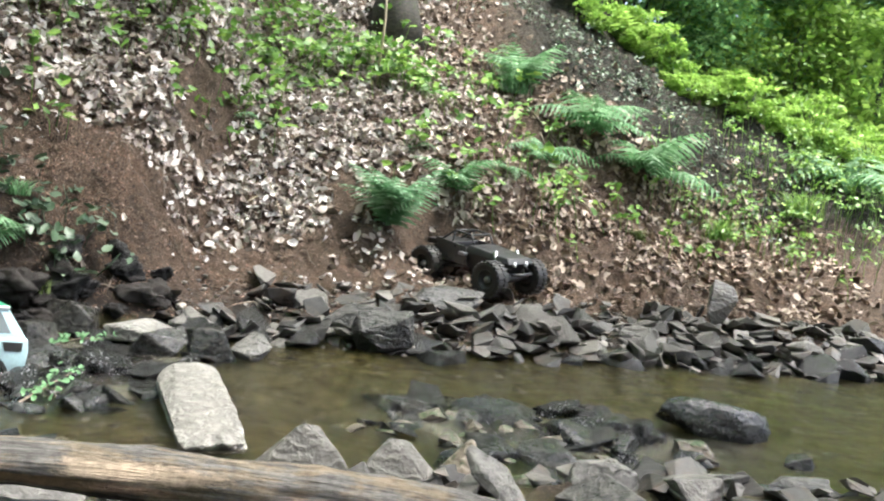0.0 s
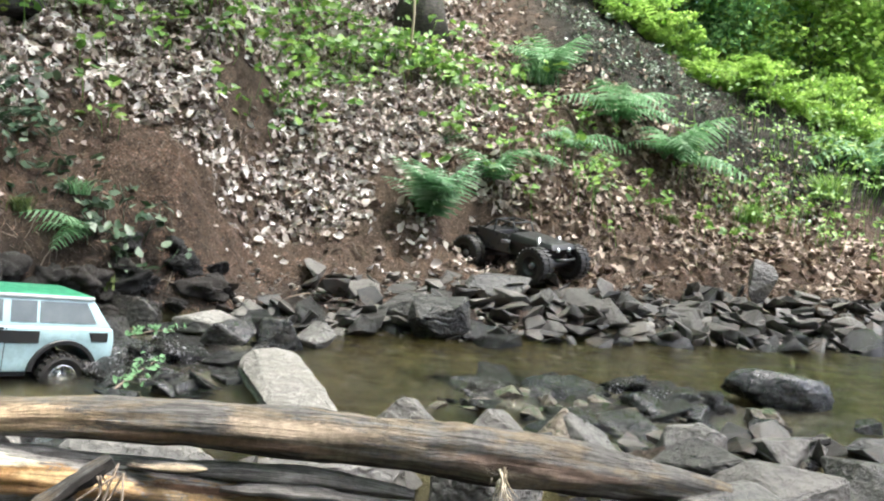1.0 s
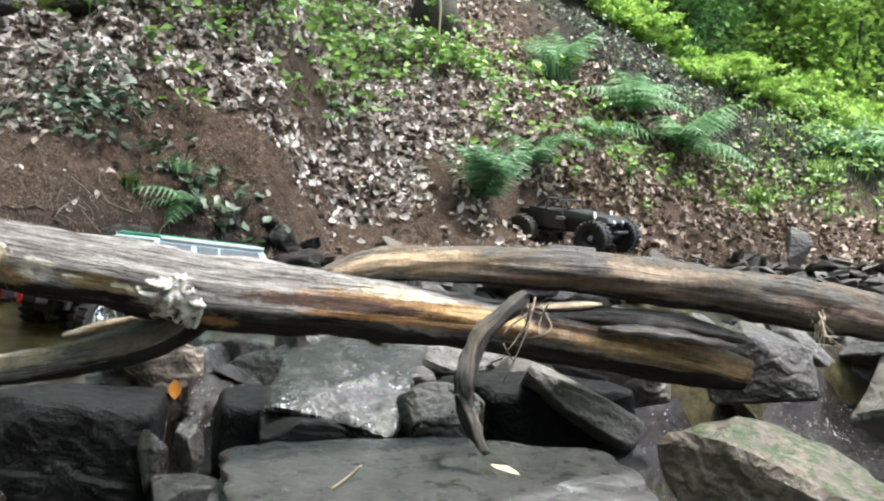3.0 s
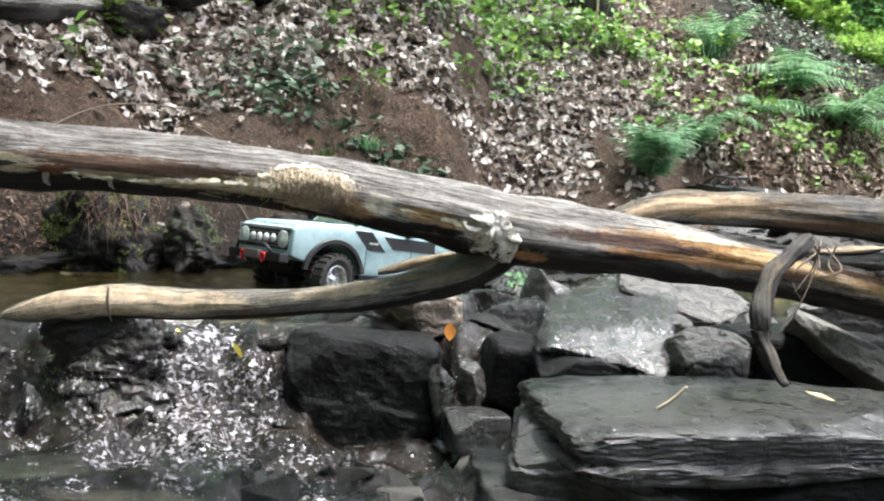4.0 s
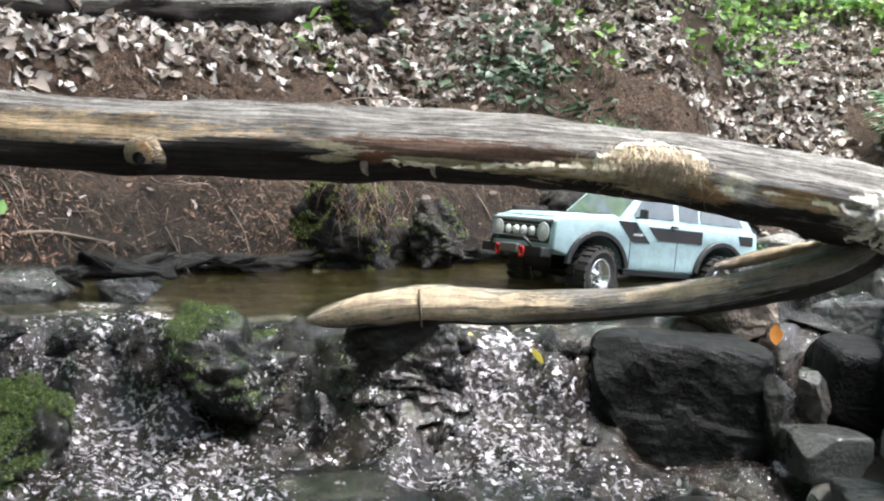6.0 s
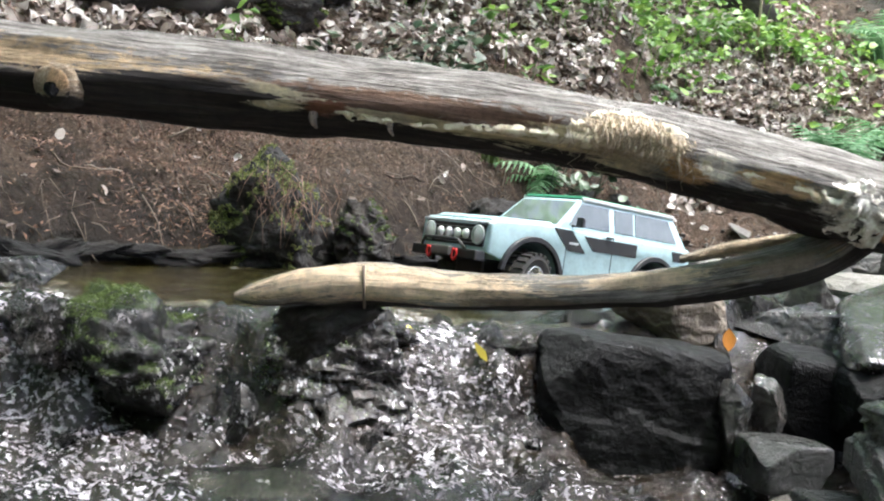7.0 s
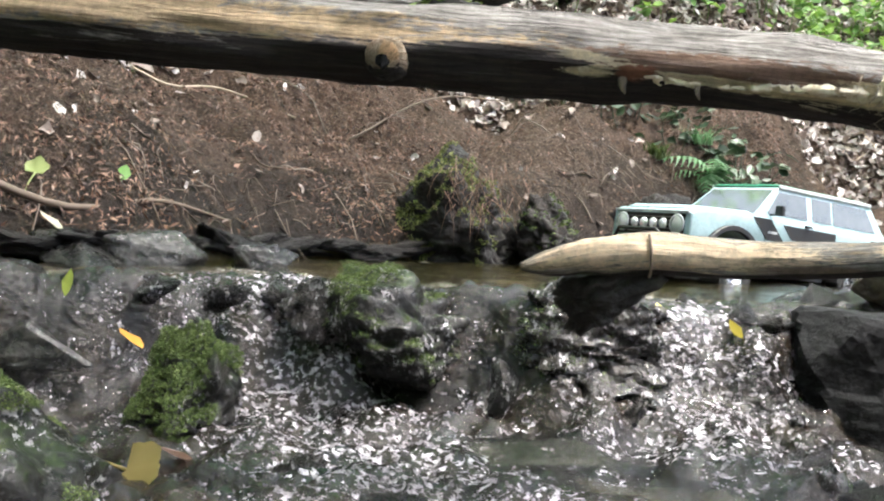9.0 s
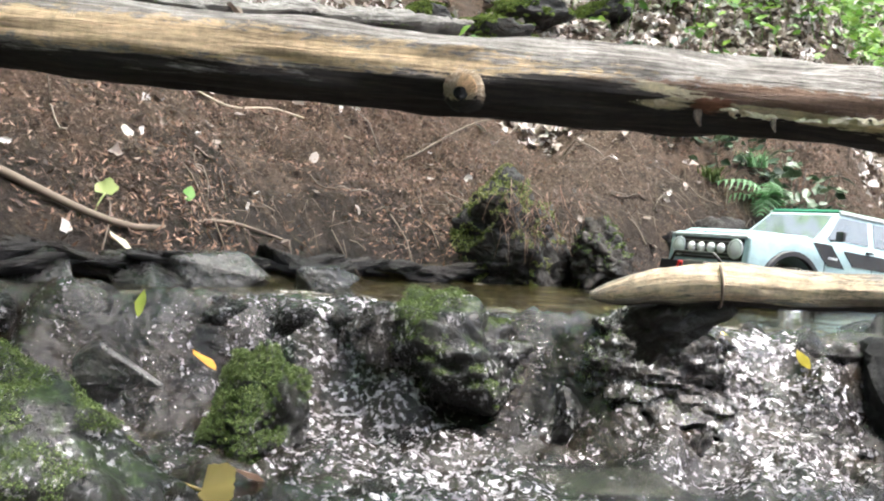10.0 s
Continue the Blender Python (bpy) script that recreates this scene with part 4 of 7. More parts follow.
def log_crust(name, spans, half, seed, thick, mat, label, hole=-.35, bias=.35):
    """A ragged crust on the log's skin along spans of (along, angle, half width); half scales the width."""
    q = np.asarray(spans, float)
    al = np.linspace(q[0, 0], q[-1, 0], max(24, int((q[-1, 0] - q[0, 0]) / .0011)))
    mid_, wid = np.interp(al, q[:, 0], q[:, 1]), np.interp(al, q[:, 0], q[:, 2]) * half
    w = np.linspace(-1.5, 1.5, 34)
    ga, gw = np.meshgrid(al, w, indexing="ij")
    an = mid_[:, None] + gw * wid[:, None]
    p = np.stack([ga * 80, an * 2.6, 0 * ga], -1).reshape(-1, 3)
    end = np.minimum(ga - al[0], al[-1] - ga) / .006
    mask = np.minimum(1, np.minimum(end, 1.15 - np.abs(gw))) + fbm(p, 1.0, 4, seed).reshape(ga.shape) * .75 - bias
    pits = fbm(p * 2.3, 1.0, 2, seed + 5).reshape(ga.shape)
    lift = np.clip(mask, 0, .8) * thick * (.7 + .5 * pits) - .0006
    v_ = np.array([on_log(a, t_, h)[0] for a, t_, h in zip(ga.ravel(), an.ravel(), lift.ravel())])
    nw = len(w)
    f_ = [(i * nw + j, i * nw + j + 1, (i + 1) * nw + j + 1, (i + 1) * nw + j) for i in range(len(al) - 1) for j in range(nw - 1) if mask[i, j] > 0 and pits[i, j] > hole]
    used, inv = np.unique(np.asarray(f_), return_inverse=True)
    return part(name, mesh_of(name, v_[used], inv.reshape(-1, 4), mat), log, label=label)


def make_crust(name, dark, mid_, light):
    m, nt, b = material(name, 0.85, 0.25)
    p = position(nt)
    n_ = noise_of(nt, p, 130, 6, 0.75)
    col = ramp(nt, n_, [(0.34, dark), (0.47, mid_), (0.62, light)])
    col = mixed(nt, fit_range(nt, noise_of(nt, p, 34, 4), 0.55, 0.72, 0.0, 0.7), col, tuple(c * k for c, k in zip(mid_, (.85, .62, .4))))
    nt.links.new(col, b.inputs["Base Color"])
    bump(nt, b, n_, 0.8, 0.006)
    return m


FUNGUS = make_crust("pale_fungus", (.34, .30, .24), (.66, .62, .54), (.84, .82, .77))
CREAM = make_crust("cream_inner_bark", (.42, .34, .20), (.74, .67, .48), (.86, .81, .66))
log_crust("inner_bark", [(1.492, -.48, .10), (1.51, -.46, .17), (1.535, -.54, .14), (1.542, -.56, .05)], 1.0, 4, .0022, CREAM, "cream strip of torn inner bark")
log_crust("inner_bark", [(1.556, -.50, .06), (1.57, -.52, .16), (1.59, -.64, .10), (1.615, -.64, .07), (1.64, -.58, .11), (1.68, -.42, .14), (1.71, -.34, .20), (1.745, -.24, .34), (1.765, -.2, .25)], 1.0, 8, .0026, CREAM, "long cream strip of torn inner bark", bias=.2)
log_crust("inner_bark", [(1.752, .20, .10), (1.77, .45, .14), (1.80, .62, .10), (1.83, .42, .14), (1.85, .22, .12)], 1.0, 12, .0024, CREAM, "cream rim of bark round the torn fibres")
log_crust("inner_bark", [(1.855, -.30, .18), (1.875, -.38, .3), (1.89, -.3, .10), (1.91, -.24, .12), (1.945, -.24, .18), (1.965, -.3, .12)], 1.0, 15, .0022, CREAM, "cream and ochre patch of torn bark", -.2)
log_crust("fungus_crust", [(1.958, -.25, .12), (1.975, -.30, .40), (1.99, -.45, .80), (2.006, -.50, .90), (2.022, -.62, .85), (2.03, -.5, .4)], 1.0, 21, .0062, FUNGUS, "whitish ragged fungus crust at the fork", -.42, .12)
for n, (al_, r) in enumerate([(1.545, .0028), (1.603, .0022)]):
    p0, p1, p2 = on_log(al_, -.62, -.003)[0], on_log(al_, -.78, .003)[0], on_log(al_ + .004, -.98, .004)[0]
    v, f, at = tube_shape([(*p0, r * 1.3), (*p1, r), (*p2, r * .3)], 10, 10, 30 + n, .2, .2)
    part("twig_stub", mesh_of("twig_stub", v, f, MAT["branch"], attrs=at), log)
v, f = strands([[(-.236 + .004 * math.sin(k) - .004 * k / 6, .985 + .0205 * math.cos(k + 2.2), .035 + .0205 * math.sin(k + 2.2), .0013) for k in np.linspace(0, 5.2, 18)]], 5)
part("vine_tie", mesh_of("vine_tie", v, f, MAT["twig"]), log, label="thin dry vine wound round the branch")
v, f, at = tube_shape([(.552, 1.075, .138, .007), (.540, 1.066, .130, .0095), (.510, 1.042, .107, .0105), (.486, 1.022, .081, .0105), (.476, 1.005, .051, .0105), (.476, .998, .021, .0085), (.487, .99, -.004, .007), (.497, .975, -.022, .004)], 160, 22, 22, 0.22, 0.28, knobs=4)
prop_stick = thing("propped_branch", pose(0, 0, 0), "dark crooked dead branch leaning from the log down to the slab", "branch")
part("stem", mesh_of("stem", v, f, MAT["dark_wood"], attrs=at), prop_stick)
rng = np.random.default_rng(11)
for k in range(7):
    a = np.array([.562 + rng.normal() * .012, 1.055 + rng.normal() * .008, .130 + rng.normal() * .006])
    b = a + (rng.uniform(-.04, .04), rng.uniform(-.03, 0), -rng.uniform(.02, .10))
    mid = (a + b) / 2 + rng.normal(size=3) * .014
    v, f = strands([spline(np.c_[np.array([a, mid, b]), [.0014, .0011, .0006]], 8)[0]], 5)
    part("rootlet", mesh_of("rootlet", v, f, MAT["twig"]), prop_stick, label="pale hanging rootlet")

log2 = thing("upper_log", pose(0, 0, 0), "shorter barkless brown log lying on the big one", "log")
LOG2 = [(.30, 1.075, .138, .006), (.325, 1.08, .150, .013), (.36, 1.09, .160, .018), (.45, 1.11, .166, .0215), (.56, 1.13, .166, .024), (.72, 1.16, .158, .027), (.9, 1.20, .140, .030), (1.05, 1.235, .120, .031), (1.2, 1.27, .096, .028), (1.3, 1.295, .075, .02)]
v, f, at = tube_shape(LOG2, 180, 40, 41, 0.10, 0.2)
part("trunk", mesh_of("trunk", v, f, MAT["log2"], attrs=at), log2)
fibres("hanging_bark", 14, 40, (.985, 1.190, .112), (.0045, .003, .006), (.1, -.1, -1), .026, .0012, log2, "loose hanging bark shred", MAT["fibre"], .1)
v, f, at = tube_shape([(.56, 1.115, .122, .003), (.6, 1.105, .124, .005), (.635, 1.095, .128, .005), (.65, 1.09, .130, .002)], 30, 14, 44, 0.25, 0.25)
stick = thing("broken_stick", pose(0, 0, 0), "short pale broken stick wedged between the logs", "stick")
part("stem", mesh_of("stem", v, f, MAT["branch"], attrs=at), stick)
plank = thing("split_wood", pose(0, 0, 0), "grey splintered slab of split wood under the logs", "wood")
v, f, at = tube_shape([(.60, 1.14, .112, .006), (.68, 1.15, .110, .012), (.80, 1.175, .096, .012), (.88, 1.19, .082, .006)], 50, 20, 47, 0.3, 0.2)
part("splinter", mesh_of("splinter", v, f, make_wood("grey_split_wood", 0.1, -0.9), attrs=at), plank)
v, f, at = tube_shape([(.66, 1.125, .098, .004), (.73, 1.14, .094, .008), (.81, 1.16, .083, .007), (.86, 1.172, .074, .003)], 40, 14, 49, 0.3, 0.3, knobs=3)
part("loose_splinter", mesh_of("loose_splinter", v, f, bpy.data.materials["grey_split_wood"], attrs=at), plank)
old = thing("mossy_log", pose(0, 0, 0), "old rotten mossy log lying high on the leafy bank", "log")
OLD = [(-2.1, 1.75, .045), (-1.56, 2.12, .05), (-1.31, 2.51, .047), (-1.05, 2.95, .04), (-.95, 3.15, .02)]
OLD = [(x, y, land_at(x, y) + r * 0.6, r) for x, y, r in OLD]
v, f, at = tube_shape(OLD, 120, 24, 51, 0.25, 0.35)
part("trunk", mesh_of("trunk", v, f, make_wood("old_dark_wood", 0.2, 0.3), attrs=at), old)

tri = [t_ for q in f for t_ in (((q[0], q[1], q[2]), (q[0], q[2], q[3])) if len(q) == 4 else (q,))]
mv, mf = moss_shape(v, tri, 30000, rng, (.006, .013), .5, 5, .0)
tagged(part("moss", mesh_of("moss", mv, mf, MAT["moss"]), old), kind="stuff")

# ---- stones of the stream ----
def stone(x, y, z, size, seed, kind, label, turn=0.0, tilt=(0, 0), slab=False, sub=4, cuts=13, low=0.55, group="stream stones", rough=0.05, name="rock", block=False, moss=None, round_=False, peak=None):
    if peak is not None:
        v, f = peak_shape(size, seed, peak)
    elif block:
        v, f = block_shape(size, seed, rough=.03 * min(1, max(size) / .3), bedding=.07 * min(1, max(size) / .3) ** 2)
    elif kind == "mossy" or round_:
        v, f = rock_shape(size, seed, sub + (moss is not None), cuts, low, rough * (1.5 if moss else 1), slab)
    else:
        v, f = angular_shape(size, seed, cuts if cuts < 13 else (8 if slab else 10), .035)
    ob = new(name, mesh_of(name, v, f, MAT[kind], flat=kind != "mossy"))
    ob.matrix_basis = pose(x, y, z, tilt[0], tilt[1], turn)
    if moss:
        mv, mf = moss_shape(v, f, int(moss[0] * 1.7), np.random.default_rng(seed), (.0013, .0030), *moss[1:])
        tagged(part("moss", mesh_of("moss", mv, mf, MAT["moss"]), ob), kind="stuff")
    return tagged(ob, label, "rock", group)


stone(.448, 1.005, -.075, (.43, .24, .064), 4, "slab", "big flat grey slate slab below the logs", 9, (3, -1), block=True)
# added block: the dark gap below the slab, put in as black stone
stone(.50, 1.02, -.155, (.37, .23, .12), 9, "black", "black block standing for the dark gap under the big slab", 6, block=True)
stone(.315, 1.0, -.115, (.22, .22, .055), 15, "slab", "low dark slate step beside the slab", -6, (5, 8), block=True)
stone(.30, .99, -.165, (.27, .24, .06), 16, "slab", "lowest dark slate step beside the slab", 4, (3, 6), block=True)
# the block's shaded front is painted by the near-black colour
stone(.018, 1.268, -.105, (.205, .20, .165), 7, "black", "square wet block of slate with its shade in the black colour", 3, (-3, 3), block=True)
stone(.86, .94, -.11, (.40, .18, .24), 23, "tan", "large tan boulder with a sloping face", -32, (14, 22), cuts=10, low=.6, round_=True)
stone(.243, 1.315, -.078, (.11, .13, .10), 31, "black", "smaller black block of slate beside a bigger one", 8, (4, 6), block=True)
stone(.128, 1.185, -.098, (.038, .05, .10), 32, "wet", "narrow upright dark wet stone", 5)
stone(.163, 1.20, -.078, (.045, .05, .075), 321, "wet", "small upright wet stone beside a narrow one", 40, round_=True)
stone(.172, 1.145, -.125, (.075, .07, .05), 322, "slab", "small grey slate at the corner of the slab", 15, block=True)
stone(.255, 1.40, -.03, (.09, .12, .11), 33, "wet", "dark angular stone under the log", 40)
stone(.10, 1.07, -.185, (.13, .10, .05), 34, "mossy", "low wet stone at the foot of the block", 15)
stone(.372, 1.33, -.026, (.185, .30, .10), 352, "glisten", "glistening wet sloping rock under the log", -14, (15, 3), block=True)
stone(.42, 1.465, .008, (.17, .15, .10), 354, "glisten", "glistening wet angular rock behind a sloping one", 22, (9, -8), cuts=9)
# added block paints the shaded undercut black
stone(.315, 1.225, -.07, (.13, .10, .075), 353, "black", "black block standing for the shaded undercut of a glistening rock", 5, block=True)
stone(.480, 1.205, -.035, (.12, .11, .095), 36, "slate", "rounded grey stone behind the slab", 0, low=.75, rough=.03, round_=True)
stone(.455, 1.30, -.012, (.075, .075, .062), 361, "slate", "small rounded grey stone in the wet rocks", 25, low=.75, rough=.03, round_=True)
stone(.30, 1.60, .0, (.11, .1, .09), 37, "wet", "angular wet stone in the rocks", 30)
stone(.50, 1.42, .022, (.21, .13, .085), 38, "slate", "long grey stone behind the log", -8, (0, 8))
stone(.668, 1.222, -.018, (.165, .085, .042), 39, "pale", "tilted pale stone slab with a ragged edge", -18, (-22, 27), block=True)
# added block paints the shade below the tilted slab
stone(.64, 1.30, -.06, (.22, .16, .13), 391, "black", "black block standing for the shade under a tilted pale slab", 10, block=True)
stone(.285, 1.50, .01, (.045, .09, .13), 40, "pale", "upright pale splinter of stone", 25, (12, -24))
stone(.088, 1.40, -.004, (.15, .10, .085), 41, "tan", "brown faceted stone beside an orange leaf", 15)
stone(.165, 1.43, -.03, (.10, .12, .10), 411, "wet", "dark wet stone beside a brown one", -20)
stone(.215, 1.52, -.03, (.13, .12, .12), 42, "wet", "dark wet stone under the branch", 50)
stone(-.03, 1.42, -.055, (.12, .10, .10), 43, "wet", "dark wet stone at the lip of the fall", 20)
stone(-.28, 1.165, -.072, (.21, .17, .19), 44, "running", "rounded wet stone with water running over it", 10, low=.55, rough=.13, round_=True, moss=(9000, .55, 16, .2))
stone(-.51, 1.17, -.088, (.25, .20, .185), 45, "mossy", "dark mossy stone in the middle of the fall", -12, low=.5, rough=.14, moss=(60000, .45, 14, .05))
stone(-.665, .985, -.135, (.12, .14, .17), 46, "mossy", "stone with a cushion of bright green moss", 24, low=.55, rough=.12, moss=(80000, .1, 9, -.25))
stone(-.815, .80, -.178, (.40, .32, .28), 47, "mossy", "large grey stone with mossy flank at the water", 15, (0, 14), low=.65, rough=.08, round_=True, moss=(150000, .12, 8, -.30, (.3, -.75, .55)))
stone(-.99, 1.29, -.03, (.20, .12, .10), 48, "wet", "glossy grey wet stone on the muddy shore", -25, (0, 12))
stone(-1.13, 1.18, -.02, (.26, .14, .10), 49, "wet", "dark streaked wet stone on the shore", -30, (0, 14))
stone(-.375, 1.14, -.135, (.09, .08, .10), 50, "running", "small black stone in the falling water", 0, round_=True)
stone(-.63, 1.22, -.06, (.13, .09, .07), 51, "mossy", "flat mossy stone on the lip", 30)
stone(.12, .86, -.172, (.10, .09, .06), 52, "wet", "small brown stone in the lower pool", 0)
stone(.02, .92, -.178, (.12, .10, .06), 53, "wet", "small wet stone in the lower pool", 40)
stone(.20, .82, -.176, (.14, .09, .05), 54, "wet", "flat wet stone in the lower pool", 70)
stone(.31, .78, -.18, (.12, .1, .05), 57, "mossy", "low mossy stone in the lower pool", 10)
stone(-.08, .80, -.188, (.13, .1, .05), 58, "wet", "brown stone under shallow water", 20)
stone(.645, 2.05, .0, (.125, .44, .05), 55, "pale", "long pale flat slab sloping into the pool", 19, (6, -8), block=True)
stone(.885, 1.735, .01, (.25, .14, .135), 61, "pale", "pale pointed stone standing at the pool", 6, peak=.1)
stone(1.055, 1.715, .008, (.25, .15, .125), 62, "pale", "grey-green pointed stone at the edge of the pool", -6, peak=-.2)
stone(1.165, 1.76, .015, (.12, .13, .12), 93, "tan", "reddish brown stone beside pointed ones", 10, peak=.3)
stone(1.215, 1.665, .03, (.15, .06, .035), 63, "slate", "thin dark tilted stone splinter", -30, (20, 35))
stone(1.17, 1.13, .0, (.30, .22, .16), 64, "pale", "big pale block near the end of the log", -14, (4, 5), cuts=11, low=.62)
stone(1.34, 1.28, .0, (.30, .24, .18), 65, "slate", "angular grey stone on the stony bar", 30)
stone(1.5, 1.55, .0, (.24, .14, .11), 66, "pale", "angular pale stone on the stony bar", 14)
stone(1.42, 1.68, .0, (.2, .13, .09), 67, "slate", "flat grey stone on the stony bar", -20, slab=True)
stone(1.72, 1.66, -.01, (.26, .2, .12), 68, "slate", "dark grey stone on the stony bar", 40)
stone(1.0, 1.42, .02, (.22, .16, .13), 69, "slate", "grey stone behind the logs", 80)
stone(.78, 1.42, .0, (.26, .16, .14), 70, "slate", "broken grey stone behind the logs", 10)
stone(1.62, 2.28, -.02, (.20, .12, .10), 71, "wet", "dark wet stone in the riffle", 20, low=.45, round_=True)
stone(1.46, 2.2, -.02, (.18, .14, .10), 72, "wet", "brown wet stone in the riffle", -30, low=.45, round_=True)
stone(1.30, 2.35, -.03, (.24, .16, .09), 73, "wet", "low wet stone in the riffle", 10)
stone(1.75, 2.2, -.03, (.1, .08, .07), 74, "tan", "small tan stone in the riffle", 0)
stone(1.86, 2.42, .0, (.30, .14, .13), 75, "wet", "long dark rock standing out of the pool", -6, cuts=10, low=.5, round_=True)
stone(2.0, 2.2, -.03, (.10, .07, .06), 76, "wet", "small stone in the calm pool", 0)
stone(1.12, 2.42, -.06, (.3, .2, .09), 77, "wet", "flat wet stone in the ford", 0)
stone(.38, 2.68, .02, (.22, .13, .08), 78, "pale", "flat pale stone at the back of the pool", 8, (0, 4), slab=True)
stone(.43, 2.62, -.01, (.16, .14, .13), 79, "wet", "dark stone below a flat pale one", 40)
stone(.56, 2.66, .0, (.15, .12, .12), 80, "wet", "dark angular stone at the pool's edge", 10)
stone(.66, 2.72, -.01, (.12, .10, .10), 81, "slate", "grey stone at the pool's edge", 70)
stone(-.05, 2.5, .0, (.20, .16, .15), 82, "wet", "dark boulder at the foot of the bank", 20)
stone(.1, 2.6, -.01, (.17, .13, .11), 83, "wet", "dark boulder at the foot of the bank", -30)
stone(.24, 2.42, -.03, (.22, .16, .09), 184, "wet", "low wet stone in the shallow pool", 15, slab=True)
stone(.3, 2.2, -.04, (.16, .12, .06), 85, "mossy", "mossy stone in the shallow pool", 45)
stone(2.34, 3.78, .17, (.15, .11, .2), 86, "pale", "pale upright stone on the gravel", 30, (8, 10), cuts=9)
stone(1.02, 3.02, .04, (.19, .14, .15), 87, "slate", "grey boulder at the water's edge", 15)
stone(.93, 3.12, .05, (.2, .13, .11), 88, "slate", "dark flat boulder on the gravel bank", -10, slab=True)
stone(1.24, 3.4, .11, (.28, .16, .1), 89, "slate", "dark shaded flat stone below the black car", 12, slab=True)

stone(-.90, 1.06, -.115, (.17, .14, .10), 301, "wet", "dark wet stone below the lip beside mossy ones", 20)
stone(-.80, 1.08, -.165, (.13, .11, .08), 302, "wet", "dark wet stone below the lip beside mossy ones", 70)
stone(-.78, 1.19, -.085, (.14, .10, .09), 303, "mossy", "low mossy stone on the lip of the cascade", -20, moss=(9000, .45, 14, .1))
stone(-.91, 1.34, -.015, (.15, .10, .09), 304, "wet", "glossy grey wet stone on the muddy shore", 15, (-12, 8))
stone(-.75, 1.37, -.015, (.10, .07, .06), 305, "wet", "small wet stone on the muddy shore", 50)
stone(1.42, 1.75, .0, (.15, .12, .12), 306, "slate", "angular grey stone on the stony bar", 10)
stone(1.60, 1.80, .0, (.16, .11, .09), 307, "pale", "angular pale stone on the stony bar", 60)
stone(1.70, 1.88, -.02, (.13, .10, .09), 308, "slate", "dark grey stone on the stony bar", -30)
stone(1.52, 1.90, -.02, (.14, .09, .07), 309, "wet", "dark wet stone on the stony bar", 25, slab=True)
stone(1.88, 1.95, -.02, (.14, .11, .08), 310, "slate", "flat grey stone on the stony bar", 5, slab=True)
stone(1.22, 1.98, -.03, (.20, .10, .09), 311, "wet", "dark wet stone in the riffle", 35)
stone(1.38, 2.02, -.03, (.15, .11, .08), 312, "wet", "dark wet stone in the riffle", -15)
stone(-.10, 2.72, .0, (.20, .15, .17), 313, "mossy", "dark mossy boulder under the bank", 12, moss=(14000, .4, 14, .1))
stone(.12, 2.86, -.005, (.18, .13, .13), 314, "wet", "dark boulder at the foot of the bank", -35)
stone(-.28, 2.74, .02, (.22, .16, .19), 315, "mossy", "dark mossy boulder under the bank", 50, moss=(14000, .4, 14, .1))
stone(.28, 2.74, -.025, (.13, .10, .07), 316, "wet", "low wet stone in the shallow corner", 20)
stone(.33, 2.50, -.04, (.14, .10, .06), 317, "wet", "low wet stone in the shallow corner", 70)

VARIANTS = []
rng = np.random.default_rng(5)
for k in range(14):
    v, f = angular_shape((1, rng.uniform(.55, .9), rng.uniform(.22, .5)), 200 + k, 7 + k % 4, 0.035, 2)
    VARIANTS.append([mesh_of("rock", v, f, MAT[kind], flat=True) for kind in ("slate", "pale", "wet", "tan")])
BOULDERS = [mesh_of("rock", *rock_shape((1, rng.uniform(.65, .95), rng.uniform(.5, .75)), 260 + k, 4, 12, .5, .2), MAT["running"], flat=k % 2 == 0) for k in range(7)]
LABELS = ("grey angular slate stone on the gravel bank", "pale angular stone on the gravel bank", "dark wet stone at the stream's edge")
made = 0
while made < 90:
    x, y = rng.uniform(.28, 3.3), rng.uniform(2.7, 4.2)
    s = float(shore_distance(np.array([x]), np.array([y]))[0])
    if not -.10 < s < (.42 if x > .6 else .16) or rng.random() < max(0, (s - .22) * 4):
        continue
    big = rng.uniform(.06, .19) * (1 if s < .25 else .7)
    kind = 2 if s < .03 or rng.random() < .2 else (1 if rng.random() < .38 else 0)
    made += 1
    if big < .105:  # small ones lie in the heap of broken slates
        continue
    ob = new("rock", VARIANTS[rng.integers(14)][kind])
    ob.matrix_basis = pose(x, y, land_at(x, y) + big * .12, rng.normal() * 16, rng.normal() * 16, rng.uniform(0, 360)) @ Matrix.Scale(big, 4)
    tagged(ob, LABELS[kind], "rock", "stones on the gravel bank")
made = 0
while made < 44:  # the stony bar between the logs and the pool
    x = rng.uniform(.55, 2.6)
    y = float(np.interp(x, BRINK[:, 0], BRINK[:, 1])) + rng.uniform(-.42, .14)
    big = rng.uniform(.035, .12)
    if y < 1.32 and x < 1.35:
        continue
    kind = rng.integers(3)
    ob = new("rock", VARIANTS[rng.integers(14)][kind])
    ob.matrix_basis = pose(x, y, land_at(x, y) + big * .14, rng.normal() * 18, rng.normal() * 18, rng.uniform(0, 360)) @ Matrix.Scale(big, 4)
    tagged(ob, ("grey angular stone on the stony bar", "pale angular stone on the stony bar", "dark wet stone on the stony bar")[kind], "rock", "stones of the bar")
    made += 1

